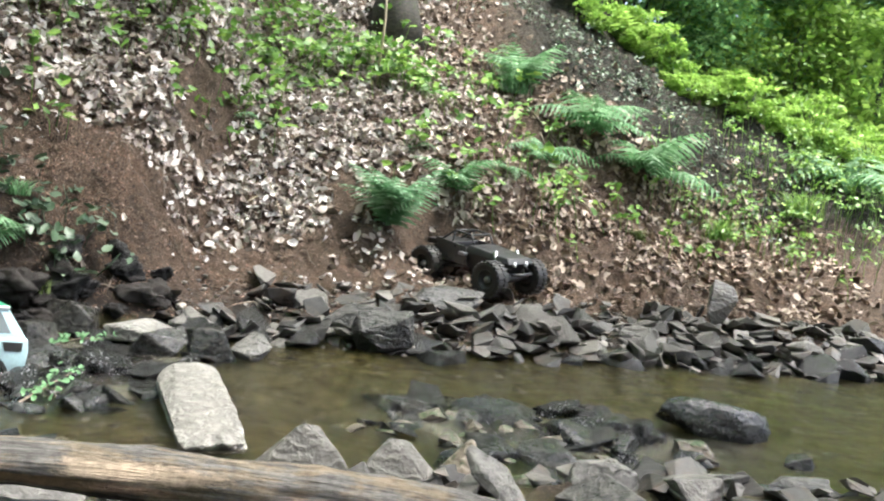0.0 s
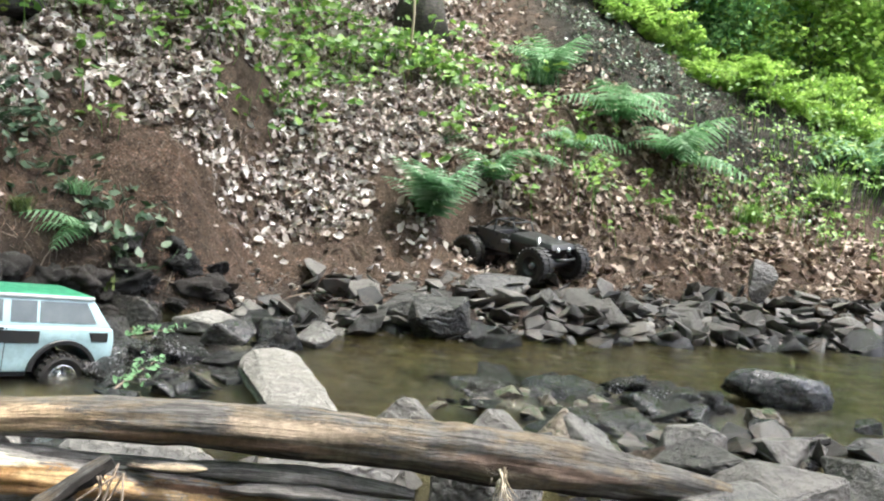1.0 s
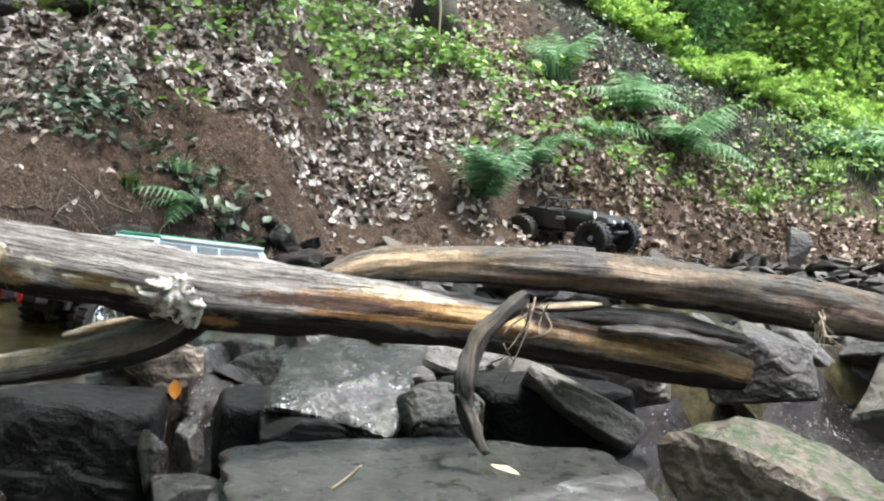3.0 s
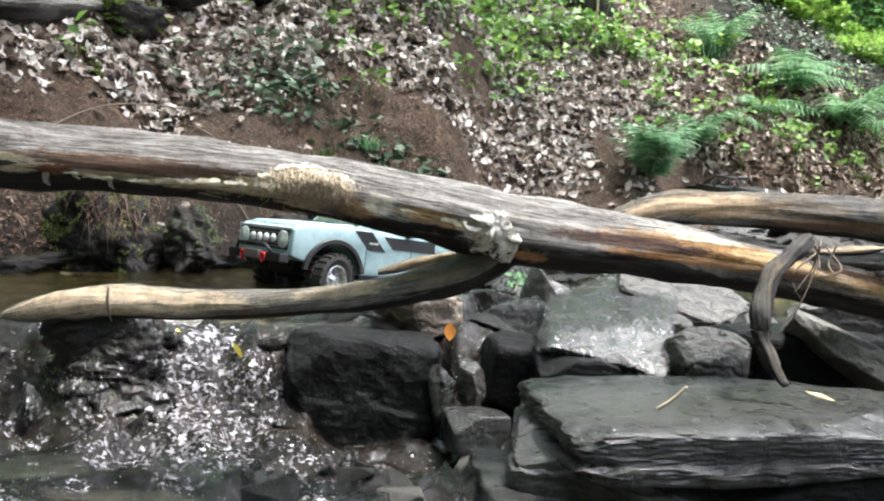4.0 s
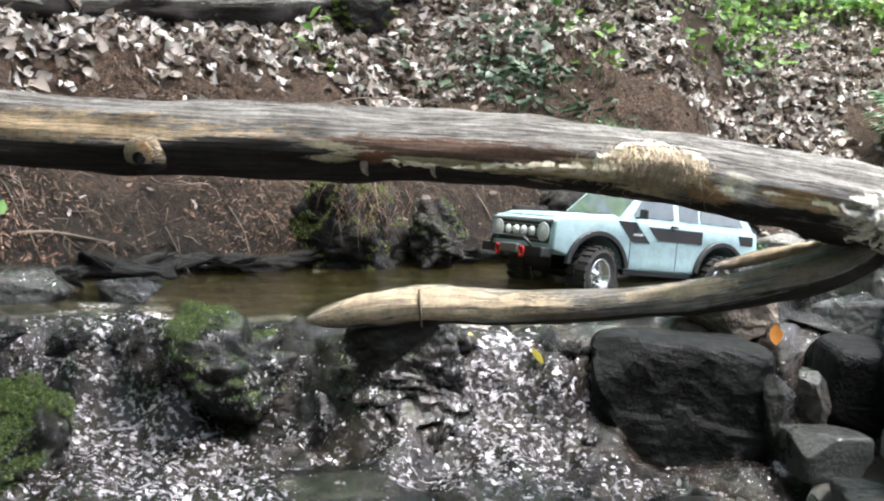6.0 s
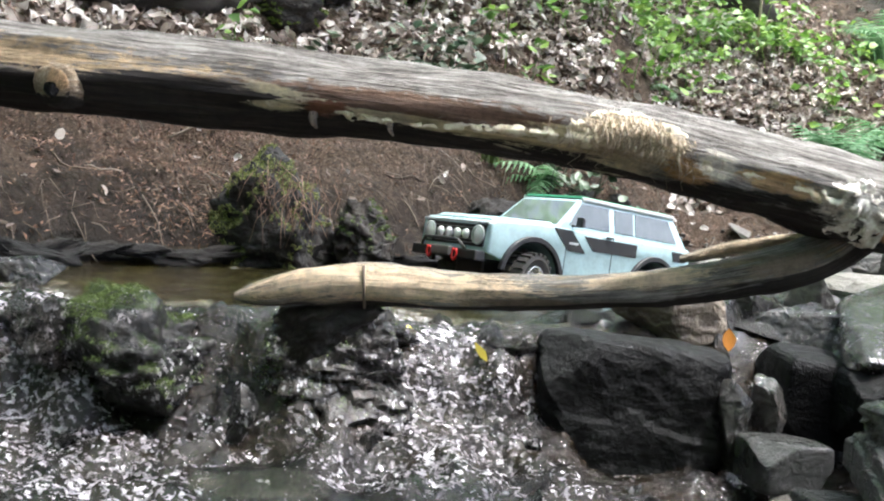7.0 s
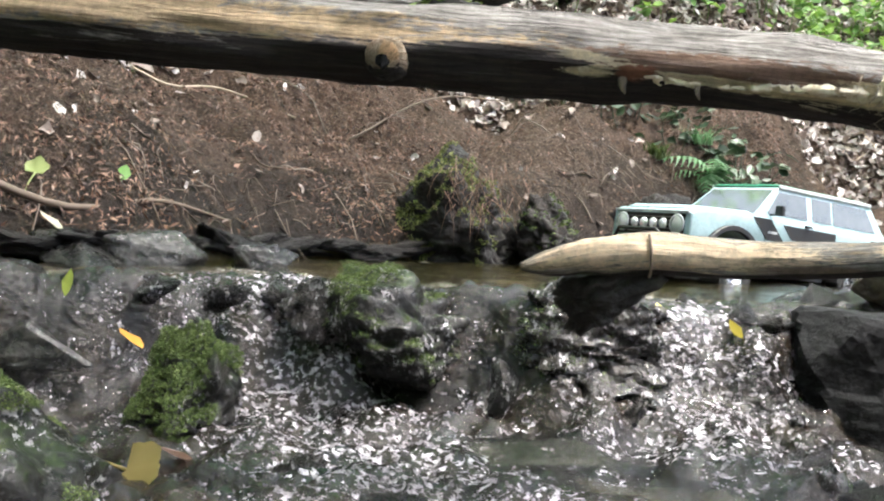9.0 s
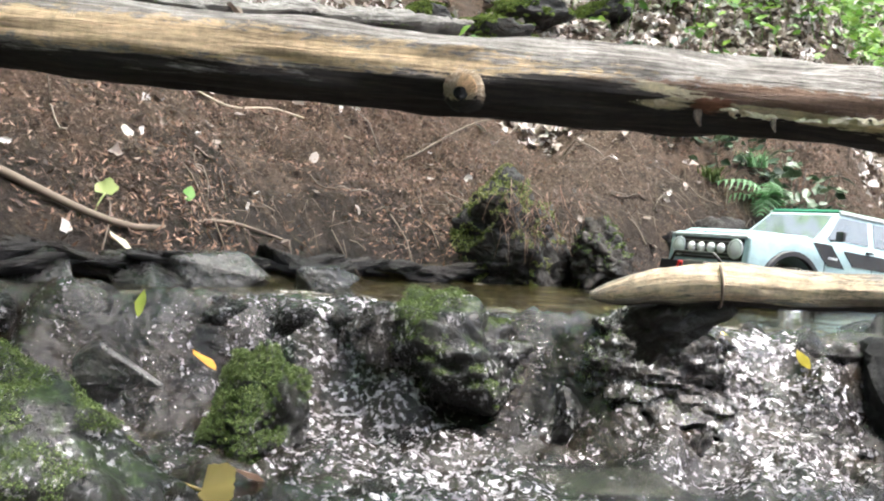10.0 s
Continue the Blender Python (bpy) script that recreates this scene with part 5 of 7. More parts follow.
for k in range(24):  # dark stones that break the lip
    x = -1.15 + k * .048 + rng.normal() * .012
    y = float(np.interp(x, BRINK[:, 0], BRINK[:, 1])) + rng.uniform(-.05, .03)
    big = rng.uniform(.05, .11)
    ob = new("rock", BOULDERS[rng.integers(7)])
    ob.matrix_basis = pose(x, y, POOL - big * rng.uniform(.15, .35), rng.normal() * 20, rng.normal() * 20, rng.uniform(0, 360)) @ Matrix.Scale(big, 4)
    tagged(ob, "dark wet stone at the lip of the cascade", "rock", "stones at the lip")
for k in range(36):  # rubble at the foot of the black block
    x, y = rng.uniform(-.10, .34), rng.uniform(.84, 1.12)
    big = rng.uniform(.03, .09)
    kind = (2, 3, 1, 2)[k % 4]
    ob = new("rock", BOULDERS[rng.integers(7)] if k % 4 == 0 else VARIANTS[rng.integers(14)][kind])
    ob.matrix_basis = pose(x, y, -.162 + rng.uniform(-.01, .014) - (1.1 - y) * .04, rng.normal() * 20, rng.normal() * 20, rng.uniform(0, 360)) @ Matrix.Scale(big, 4)
    tagged(ob, ("small dark wet stone at the foot of the block", "small tan stone at the foot of the block", "small pale stone at the foot of the block", "small wet stone at the foot of the block")[k % 4], "rock", "rubble below the block")
for k in range(26):  # wet stones behind the block
    x, y = rng.uniform(-.05, .42) if k < 14 else rng.uniform(.1, .8), rng.uniform(1.38, 1.56) if k < 14 else rng.uniform(1.45, 1.8)
    big = rng.uniform(.06, .13)
    ob = new("rock", VARIANTS[rng.integers(14)][2])
    ob.matrix_basis = pose(x, y, POOL - .005, rng.normal() * 20, rng.normal() * 20, rng.uniform(0, 360)) @ Matrix.Scale(big, 4)
    tagged(ob, "dark wet stone in the shallow water behind the block", "rock", "stones at the lip")
made = 0
while made < 34:  # broken stones in the fall
    x = rng.uniform(-1.25, .02)
    y = float(np.interp(x, BRINK[:, 0], BRINK[:, 1])) - rng.uniform(-.02, .5)
    d = float(brink_distance(np.array([x]), np.array([y]))[0])
    if float(shore_distance(np.array([x]), np.array([y]))[0]) > -.02 or y < .62 or quiet(x, y) > .3:
        continue
    big = rng.uniform(.03, .10)
    level = float(water_level(np.array([[x]]), np.array([[y]]))[0, 0])
    ob = new("rock", BOULDERS[rng.integers(7)])
    ob.matrix_basis = pose(x, y, level - big * rng.uniform(.05, .3), rng.normal() * 18, rng.normal() * 18, rng.uniform(0, 360)) @ Matrix.Scale(big, 4)
    tagged(ob, "dark wet broken stone in the running water", "rock", "stones in the fall")
    made += 1

# broken slates past counting
SHARDS = [angular_shape((1, rng.uniform(.5, .9), rng.uniform(.14, .32)), 500 + k, 7 + k % 3, .03, 1) for k in range(8)]
pieces = []
while len(pieces) < 700:
    if len(pieces) < 520:
        x, y = rng.uniform(.3, 3.3), rng.uniform(2.75, 4.2)
        s = float(shore_distance(np.array([x]), np.array([y]))[0])
        if not -.06 < s < (.4 if x > .6 else .14):
            continue
    else:
        x = rng.uniform(.6, 2.4)
        y = float(np.interp(x, BRINK[:, 0], BRINK[:, 1])) + rng.uniform(-.35, .1)
        if y < 1.35 and x < 1.35:
            continue
    v, f = SHARDS[rng.integers(8)]
    m_ = np.array(pose(0, 0, 0, rng.normal() * 22, rng.normal() * 22, rng.uniform(0, 360)).to_3x3())
    big = rng.uniform(.035, .12)
    pieces.append(((v @ m_.T) * big + (x, y, land_at(x, y) + big * .1 + rng.uniform(0, .02)), f))
v, f = joined(pieces)
SLATES, nt, b = material("loose_slates", 0.5, 0.4)
p, r = position(nt), island_random(nt)
n_ = number(nt, "ADD", number(nt, "MULTIPLY", noise_of(nt, p, 45, 7, 0.75), 0.9), number(nt, "MULTIPLY", noise_of(nt, p, 9, 3), 0.3))
col = ramp(nt, number(nt, "ADD", number(nt, "MULTIPLY", r, 0.42), number(nt, "MULTIPLY", n_, 0.62)), [(0.3, (.008, .007, .006)), (0.5, (.034, .030, .026)), (0.68, (.085, .076, .066)), (0.92, (.21, .19, .165))])
col = mixed(nt, fit_range(nt, noise_of(nt, p, 14, 5, 0.7), 0.52, 0.64, 0.0, 0.75), col, (0.060, 0.042, 0.029))
nt.links.new(col, b.inputs["Base Color"])
nt.links.new(fit_range(nt, n_, 0.4, 0.8, 0.28, 0.7), b.inputs["Roughness"])
bump(nt, b, n_, 0.8, 0.006)
tagged(new("loose_slates", mesh_of("loose_slates", v, f, SLATES, flat=True)), "piled broken grey slates along the water", "stones", kind="stuff")

# gravel, past counting
n = 9000
x, y = rng.uniform(-1.3, 3.4, n), rng.uniform(.5, 4.2, n)
s, d = shore_distance(x, y), brink_distance(x, y)
ok = ((s > -.35) & (s < .42) & (x > .35)) | ((s < -.03) & (d > .2) & (rng.random(n) < .5))
x, y = x[ok], y[ok]
big = np.where(rng.random(len(x)) < .06, rng.uniform(.03, .05, len(x)), rng.uniform(.008, .03, len(x)))
tv, tf = rock_shape((1, .8, .55), 333, 1, 9, .55, .04)
rot = rng.uniform(0, 2 * np.pi, len(x))
c, sn = np.cos(rot)[:, None], np.sin(rot)[:, None]
vx, vy = tv[:, 0] * c - tv[:, 1] * sn, tv[:, 0] * sn + tv[:, 1] * c
vv = np.stack([vx * big[:, None] + x[:, None], vy * big[:, None] + y[:, None], tv[:, 2] * big[:, None] + (land(x, y) + big * .15)[:, None]], -1).reshape(-1, 3)
ff = (np.asarray(tf)[None] + (np.arange(len(x)) * len(tv))[:, None, None]).reshape(-1, 3)
tagged(new("gravel", mesh_of("gravel", vv, ff, flat=True, mat=make_leaf("gravel", [(0, (.03, .028, .025)), (.5, (.13, .115, .095)), (1, (.33, .30, .26))], 0, .45))), "loose grey and brown gravel of the stream bed", "gravel", kind="stuff")

# ---- leaf litter and plants ----
def spots(rng, n, x0, x1, y0, y1):
    return rng.uniform(x0, x1, n), rng.uniform(y0, y1, n)


def noise2(x, y, scale, seed):
    return fbm(np.stack([x, y, 0 * x], -1), scale, 3, seed)


rng = np.random.default_rng(21)
x, y = spots(rng, 240000, -2.6, 3.4, 1.2, 6.1)
s = shore_distance(x, y)
edge = np.interp(x, (-.75, -.4, .1, .5, 1.0, 1.35), (.48, .34, .32, .54, .64, .46)) + noise2(x, y, 3, 90) * .12
edge = edge + .26 * smooth(1.45, 2.1, x)
cover = smooth(0, .16, s - edge) * (0.70 + 0.75 * noise2(x, y, 3.6, 92)) * (1 - .68 * smooth(1.05, 1.6, x))
bare = smooth(1.4, 1.75, x) * smooth(0, .2, y - np.interp(x, (1.5, 2.4, 3.2), (5.3, 5.1, 5.35)))  # the dark slope below the ridge
cover = cover * (1 - .93 * bare) * (1 - .6 * smooth(5.0, 5.3, y) * smooth(.5, .9, x)) + .13 * smooth(.7, 1.1, x) * smooth(.3, .45, s) * smooth(1.2, .9, s) + np.where(x < -.6, .011, .012) * (s > .02)
near = np.where((y < 5.2) & (x < 3), 1.0, .55)
ok = (rng.random(len(x)) < cover * near) & (s > .015)
x, y = x[ok], y[ok]
pos = np.stack([x, y, land(x, y) + rng.uniform(.0, .016, len(x))], -1)
v, f = scatter(pos, slope(x, y), rng.uniform(.024, .056, len(x)) * np.where(s[ok] < .5, .6, 1), rng, tilt=.62, ragged=.07)
tagged(new("leaf_litter", mesh_of("leaf_litter", v, f, MAT["litter"])), "thick layer of pale dry beech and oak leaves on the bank", "leaf litter", kind="stuff")

x, y = spots(rng, 110000, -2.2, 2.6, .9, 4.6)
s = shore_distance(x, y)
ok = (s > .01) & (s < .95) & (rng.random(len(x)) < .62)
x, y = x[ok], y[ok]
pos = np.stack([x, y, land(x, y) + rng.uniform(0, .006, len(x))], -1)
v, f = scatter(pos, slope(x, y), rng.uniform(.004, .016, len(x)) * (1 + .8 * (rng.random(len(x)) < .08)), rng, (SMALL_V, SMALL_F), .6, 1, .55)
x2, y2 = spots(rng, 170000, -2.0, 2.9, .9, 4.7)
s2 = shore_distance(x2, y2)
ok = (s2 > .015) & (s2 < np.where(x2 > .9, 1.15, .85)) & (rng.random(len(x2)) < .42 + 1.0 * noise2(x2, y2, 5, 44))
x2, y2 = x2[ok], y2[ok]
pos = np.stack([x2, y2, land(x2, y2) + rng.uniform(.001, .012, len(x2))], -1)
NEEDLES = make_leaf("dry_needles", [(0.0, (0.035, 0.019, 0.012)), (0.5, (0.115, 0.062, 0.038)), (0.88, (0.20, 0.12, 0.08)), (1.0, (0.38, 0.30, 0.23))], 0.0, 0.7)
nv, nf = scatter(pos, slope(x2, y2), rng.uniform(.008, .030, len(x2)), rng, (SMALL_V, SMALL_F), .5, .8, .06)
tagged(new("dry_needles", mesh_of("dry_needles", nv, nf, NEEDLES)), "reddish dry needles and stalks in drifts on the soil", "needles", kind="stuff")
x3, y3 = spots(rng, 190000, -1.9, .5, .9, 3.4)
s3 = shore_distance(x3, y3)
ok = (s3 > .02) & (s3 < .8) & (rng.random(len(x3)) < .38 + .6 * noise2(x3, y3, 5, 47))
x3, y3 = x3[ok], y3[ok]
pos = np.stack([x3, y3, land(x3, y3) + rng.uniform(.0, .012, len(x3))], -1)
v, f = joined([(v, f), scatter(pos, slope(x3, y3), rng.uniform(.005, .019, len(x3)), rng, (SMALL_V, SMALL_F), .7, 1.0, .4)])
tagged(new("bark_chips", mesh_of("bark_chips", v, f, MAT["chips"])), "reddish bark crumbs and dry needles strewn on the bare soil", "forest debris", kind="stuff")

lines = []
for k in range(1000):
    x, y = rng.uniform(-1.9, 2.4), rng.uniform(1.1, 4.6)
    s = float(shore_distance(np.array([x]), np.array([y]))[0])
    if not .03 < s < 1.5 or (s > .8 and rng.random() < .7):
        continue
    a, L = rng.uniform(0, np.pi), rng.uniform(.03, .16)
    u = np.linspace(-.5, .5, 5)
    bx, by = x + np.cos(a) * L * u, y + np.sin(a) * L * u + (u**2) * L * rng.normal() * .5
    lines.append(np.c_[bx, by, land(bx, by) + .004 + rng.uniform(0, .006) + (.25 - u**2) * L * .12, np.full(5, rng.uniform(.0006, .0022))])
v, f = strands(lines, 4)
tagged(new("fallen_twigs", mesh_of("fallen_twigs", v, f, MAT["twig"])), "thin dry twigs lying on the soil and leaves", "twigs", kind="stuff")

lines = []
for k in range(220):  # fine roots at the cut bank
    t = rng.uniform(0, 1)
    bx, by = np.interp(t, (0, .35, .7, 1), (-1.0, -.72, -.3, .12)), np.interp(t, (0, .35, .7, 1), (1.45, 2.1, 2.58, 2.98))
    nx, ny = -.72, .62
    o = rng.uniform(.03, .16)
    x, y = bx + nx * o + rng.normal() * .02, by + ny * o + rng.normal() * .02
    L = rng.uniform(.03, .11)
    p = np.array([x, y, land_at(x, y) + .006])
    q = p + np.array([-nx * L * .5 + rng.normal() * .02, -ny * L * .5 + rng.normal() * .02, -L * rng.uniform(.3, 1)])
    q[2] = max(q[2], land_at(q[0], q[1]) + .004)
    m_ = (p + q) / 2 + rng.normal(size=3) * .01 + (0, 0, .01)
    lines.append(np.c_[np.array([p, m_, q]), [.0011, .0009, .0005]])
v, f = strands(lines, 4)
tagged(new("bank_roots", mesh_of("bank_roots", v, f, MAT["twig"])), "fine dry roots hanging from the cut bank", "roots", kind="stuff")


def frond_shape(seed, pairs=19, wide=.2, lift=.55, droop=.75):
    """A fern frond of length 1 along +x: a stalk and toothed pinnae."""
    rng = np.random.default_rng(seed)
    t = np.linspace(0, 1, 40)
    line = np.stack([t * .92, .02 * np.sin(t * 3), lift * t - droop * t * t], -1)
    at = lambda u: np.array([np.interp(u, t, line[:, k]) for k in range(3)])  # noqa: E731
    pieces = [strands([np.c_[line[::3], np.linspace(.010, .002, len(line[::3]))]], 4)]
    for k in range(pairs):
        u = .14 + .85 * (k / pairs) ** .95
        w = wide * (np.sin(np.pi * min(1, .16 + .84 * u)) ** .8) * rng.uniform(.9, 1.1) + .012
        base, fwd = at(u), at(min(1, u + .03)) - at(u)
        fwd /= np.linalg.norm(fwd)
        for side in (-1, 1):
            out = np.array([0, side, 0]) * .93 + fwd * .36 + np.array([0, 0, -.12 + rng.normal() * .07])
            out /= np.linalg.norm(out)
            across = fwd - out * (fwd @ out)
            across /= np.linalg.norm(across)
            m_ = 7
            vs, half = [], .048 * (1 - .5 * u)
            for j in range(m_ + 1):
                q = j / m_
                hw = half * (1 - q * .85) * (1.0 if j % 2 == 0 else .5)
                c = base + out * w * q + np.array([0, 0, -.10 * w * q * q * 4])
                vs += [c - across * hw, c + across * hw]
            fs = [(2 * j, 2 * j + 1, 2 * j + 3, 2 * j + 2) for j in range(m_)]
            pieces.append((np.array(vs), fs))
    return joined(pieces)


FRONDS = [mesh_of("frond", *frond_shape(60 + k, 11 + k, (.24, .28, .22)[k % 3], (.75, .5, .9)[k % 3], (.95, .6, 1.2)[k % 3]), MAT["fern"]) for k in range(4)]


PALE_FRONDS = [f_.copy() for f_ in FRONDS]
PALE_FERN = make_leaf("pale_fern", [(0.0, (0.08, 0.19, 0.08)), (0.5, (0.20, 0.37, 0.19)), (1.0, (0.42, 0.58, 0.40))], 0.4, 0.5)
for f_ in PALE_FRONDS:
    f_.materials[0] = PALE_FERN


def fern(x, y, size, count, seed, label, lean=0.0, face=None, fronds=FRONDS):
    rng = np.random.default_rng(seed)
    f_ = thing("fern", pose(x, y, land_at(x, y) - .01), label, "fern", "ferns on the bank")
    for k in range(count):
        a = (k + rng.uniform(-.3, .3)) * 360 / count if face is None else face + rng.uniform(-75, 75)
        part("frond", fronds[rng.integers(4)], f_, pose(0, 0, 0, rng.normal() * 10, rng.uniform(-28, 4) + lean, a) @ Matrix.Scale(size * rng.uniform(.75, 1.1), 4))
    return f_


fern(1.0, 3.82, .33, 16, 1, "lush green fern with bluish arching fronds on the soil bank", -48, 268, fronds=PALE_FRONDS)
fern(1.28, 4.08, .28, 7, 2, "bright green fern behind a bigger one", -30)
fern(-.06, 2.93, .22, 7, 3, "small green fern at the edge of the cut bank", -5, 230)
fern(1.98, 4.95, .44, 11, 4, "wide green fern on the shaded slope", -12)
fern(2.26, 4.98, .44, 11, 5, "wide green fern on the shaded slope", -12)
fern(1.66, 4.5, .30, 7, 6, "green fern among dry leaves", 0)
fern(1.62, 5.1, .38, 12, 7, "tall green fern on the slope", -35)
fern(2.4, 5.05, .40, 7, 8, "wide green fern on the shaded slope", 5)
fern(1.5, 4.25, .15, 5, 9, "small green fern among dry leaves", 0)
fern(.43, 4.08, .15, 5, 10, "small yellow-green fern in the leaf litter", 12)
fern(1.08, 4.22, .14, 4, 11, "small yellow-green fern in the leaf litter", 10)
fern(3.72, 5.62, .55, 7, 12, "large sunlit fern at the foot of the ridge", -15)


def tuft(x, y, size, count, seed, label, mat, name="grass_tuft", category="grass", wide=.0026):
    rng = np.random.default_rng(seed)
    z = land_at(x, y)
    pieces = []
    for k in range(count):
        a, L = rng.uniform(0, 2 * np.pi), size * rng.uniform(.5, 1.1)
        p = np.array([rng.normal() * size * .18, rng.normal() * size * .18, 0])
        d = np.array([np.cos(a), np.sin(a), 0])
        e = np.array([-d[1], d[0], 0]) * wide
        vs = []
        for q in (0, .35, .7, 1):
            c = p + d * L * .6 * q**1.6 + np.array([0, 0, L * (q - .45 * q * q)])
            vs += [c - e * (1 - q * .9), c + e * (1 - q * .9)]
        pieces.append((np.array(vs), [(0, 1, 3, 2), (2, 3, 5, 4), (4, 5, 7, 6)]))
    ob = new(name, mesh_of(name, *joined(pieces), mat))
    ob.matrix_basis = pose(x, y, z)
    return tagged(ob, label, category)


tuft(1.58, 5.05, .22, 240, 1, "tall tuft of fine green grass on the slope", MAT["fern"])
tuft(2.17, 4.46, .10, 260, 2, "round yellow-green cushion of moss and grass", MAT["moss"], "moss_cushion", "moss")
tuft(-.10, 2.99, .09, 70, 3, "small pale green grass tuft on the bank", MAT["fern"])
tuft(.02, 2.88, .07, 120, 13, "low mossy grass hanging over the wet bank", MAT["moss"], "moss_cushion", "moss")
tuft(-.22, 2.86, .08, 140, 14, "low mossy grass hanging over the wet bank", MAT["moss"], "moss_cushion", "moss")
tuft(3.25, 5.2, .25, 260, 4, "tall green grass at the foot of the slope", MAT["herb"])
tuft(2.75, 4.95, .2, 220, 6, "green grass at the foot of the slope", MAT["herb"])


def herbs(name, centres, mat, label, seed, size=(.03, .06), tall=.14):
    """Leafy undergrowth round several centres (x, y, reach, count)."""
    rng = np.random.default_rng(seed)
    ps, ns, lines = [], [], []
    for cx, cy, reach, count in centres:
        for _ in range(count // 5):
            x, y = cx + rng.normal() * reach, cy + rng.normal() * reach * .7
            z, h = land_at(x, y), tall * rng.uniform(.4, 1.1)
            top = np.array([x + rng.normal() * .03, y - abs(rng.normal()) * .03, z + h])
            lines.append(np.c_[np.array([(x, y, z - .01), (np.array((x, y, z)) + top) / 2 + rng.normal(size=3) * .008, top]), [.0022, .0018, .001]])
            for k in range(5):
                ps.append(top + rng.normal(size=3) * (.03, .03, .012))
                ns.append((rng.normal() * .3, -.35 + rng.normal() * .3, 1))
    v, f = joined([strands(lines, 3), scatter(np.array(ps), np.array(ns), rng.uniform(*size, len(ps)), rng, tilt=.35, curl=.5, ragged=.05)])
    return tagged(new(name, mesh_of(name, v, f, mat)), label, "plants", kind="stuff")


herbs("seedlings", [(.1, 3.95, .16, 160), (.43, 4.7, .2, 260), (.83, 4.75, .14, 200), (1.03, 4.7, .12, 160), (.25, 4.3, .2, 140), (.6, 4.5, .25, 160), (1.3, 5.0, .3, 90), (.0, 4.6, .3, 160),
                    (-.5, 3.9, .3, 120), (.46, 4.1, .06, 30), (-.15, 3.3, .05, 20), (-.93, 2.8, .03, 10), (-.2, 4.0, .25, 160), (1.28, 4.1, .12, 40), (1.7, 4.5, .25, 60), (2.1, 4.5, .25, 60), (1.5, 4.75, .2, 60), (1.1, 4.25, .06, 30)], MAT["herb"], "bright green seedlings and creeping leaves among the litter", 31)
herbs("creeping_ivy", [(-.31, 2.99, .10, 70), (-.37, 3.05, .12, 60), (-.24, 3.12, .1, 40), (.05, 3.02, .06, 60), (-.05, 2.98, .05, 40), (-.6, 3.1, .15, 80)], MAT["ivy"], "greyish green ivy leaves creeping on the bank", 32, (.03, .052), .07)
herbs("slope_ivy", [(2.0, 5.5, .25, 260), (2.5, 5.4, .25, 260), (3.0, 5.3, .3, 260), (1.75, 5.8, .15, 120), (2.3, 5.75, .2, 160)], MAT["ivy"], "small dark leaves creeping over the shaded slope", 34, (.016, .034), .05)
herbs("slope_herbs", [(3.3, 5.3, .3, 500), (3.7, 5.7, .3, 500), (2.55, 4.95, .18, 160), (1.74, 4.15, .1, 50), (1.6, 4.2, .12, 60), (4.2, 5.6, .4, 600), (3.1, 4.9, .25, 250)], MAT["herb"], "mixed green herbs at the foot of the ridge", 33, (.018, .04), .2)

# mossy clod of earth over the pool
rng = np.random.default_rng(29)
clod = thing("earth_clod", pose(0, 0, 0), "overhanging clod of dark earth with moss and roots", "earth bank")
# the clod's near-black earth also paints the dark hollow below it
v, f = rock_shape((.28, .26, .40), 71, 5, 12, .55, .22)
v = v + (-.64, 2.15, .04)
part("earth", mesh_of("earth", v, f, MAT["earth"]), clod)
mv, mf = moss_shape(v, f, 60000, rng, (.003, .008), .35, 12, -.10, (-.3, -.35, .9))
tagged(part("moss_cap", mesh_of("moss_cap", mv, mf, MAT["dry_moss"]), clod, label="yellow-green moss cap"), kind="stuff")
v, f = rock_shape((.14, .18, .24), 72, 5, 12, .55, .2)
v = v + (-.45, 2.23, .045)
part("earth", mesh_of("earth", v, f, MAT["earth"]), clod)
mv, mf = moss_shape(v, f, 8000, rng, (.005, .01), .5, 12, .05, (-.3, -.5, .8))
tagged(part("moss_patch", mesh_of("moss_patch", mv, mf, MAT["moss"]), clod), kind="stuff")
lines = []
for k in range(110):
    p = np.array([-.57 + rng.normal() * .05, 2.005 + rng.normal() * .02, .15 + rng.normal() * .03])
    q = p + (rng.normal() * .02, -rng.uniform(0, .02), -rng.uniform(.02, .09))
    lines.append(np.c_[np.array([p, (p + q) / 2 + rng.normal(size=3) * .01, q]), [.0008, .0007, .0004]])
v, f = strands(lines, 4)
tagged(part("root_fringe", mesh_of("root_fringe", v, f, MAT["chips"]), clod, label="fringe of thin tan roots"), kind="stuff")
CLODS = [mesh_of("earth_lump", *rock_shape((1, .7, .6), 640 + k, 4, 11, .5, .22), MAT["earth"]) for k in range(5)]
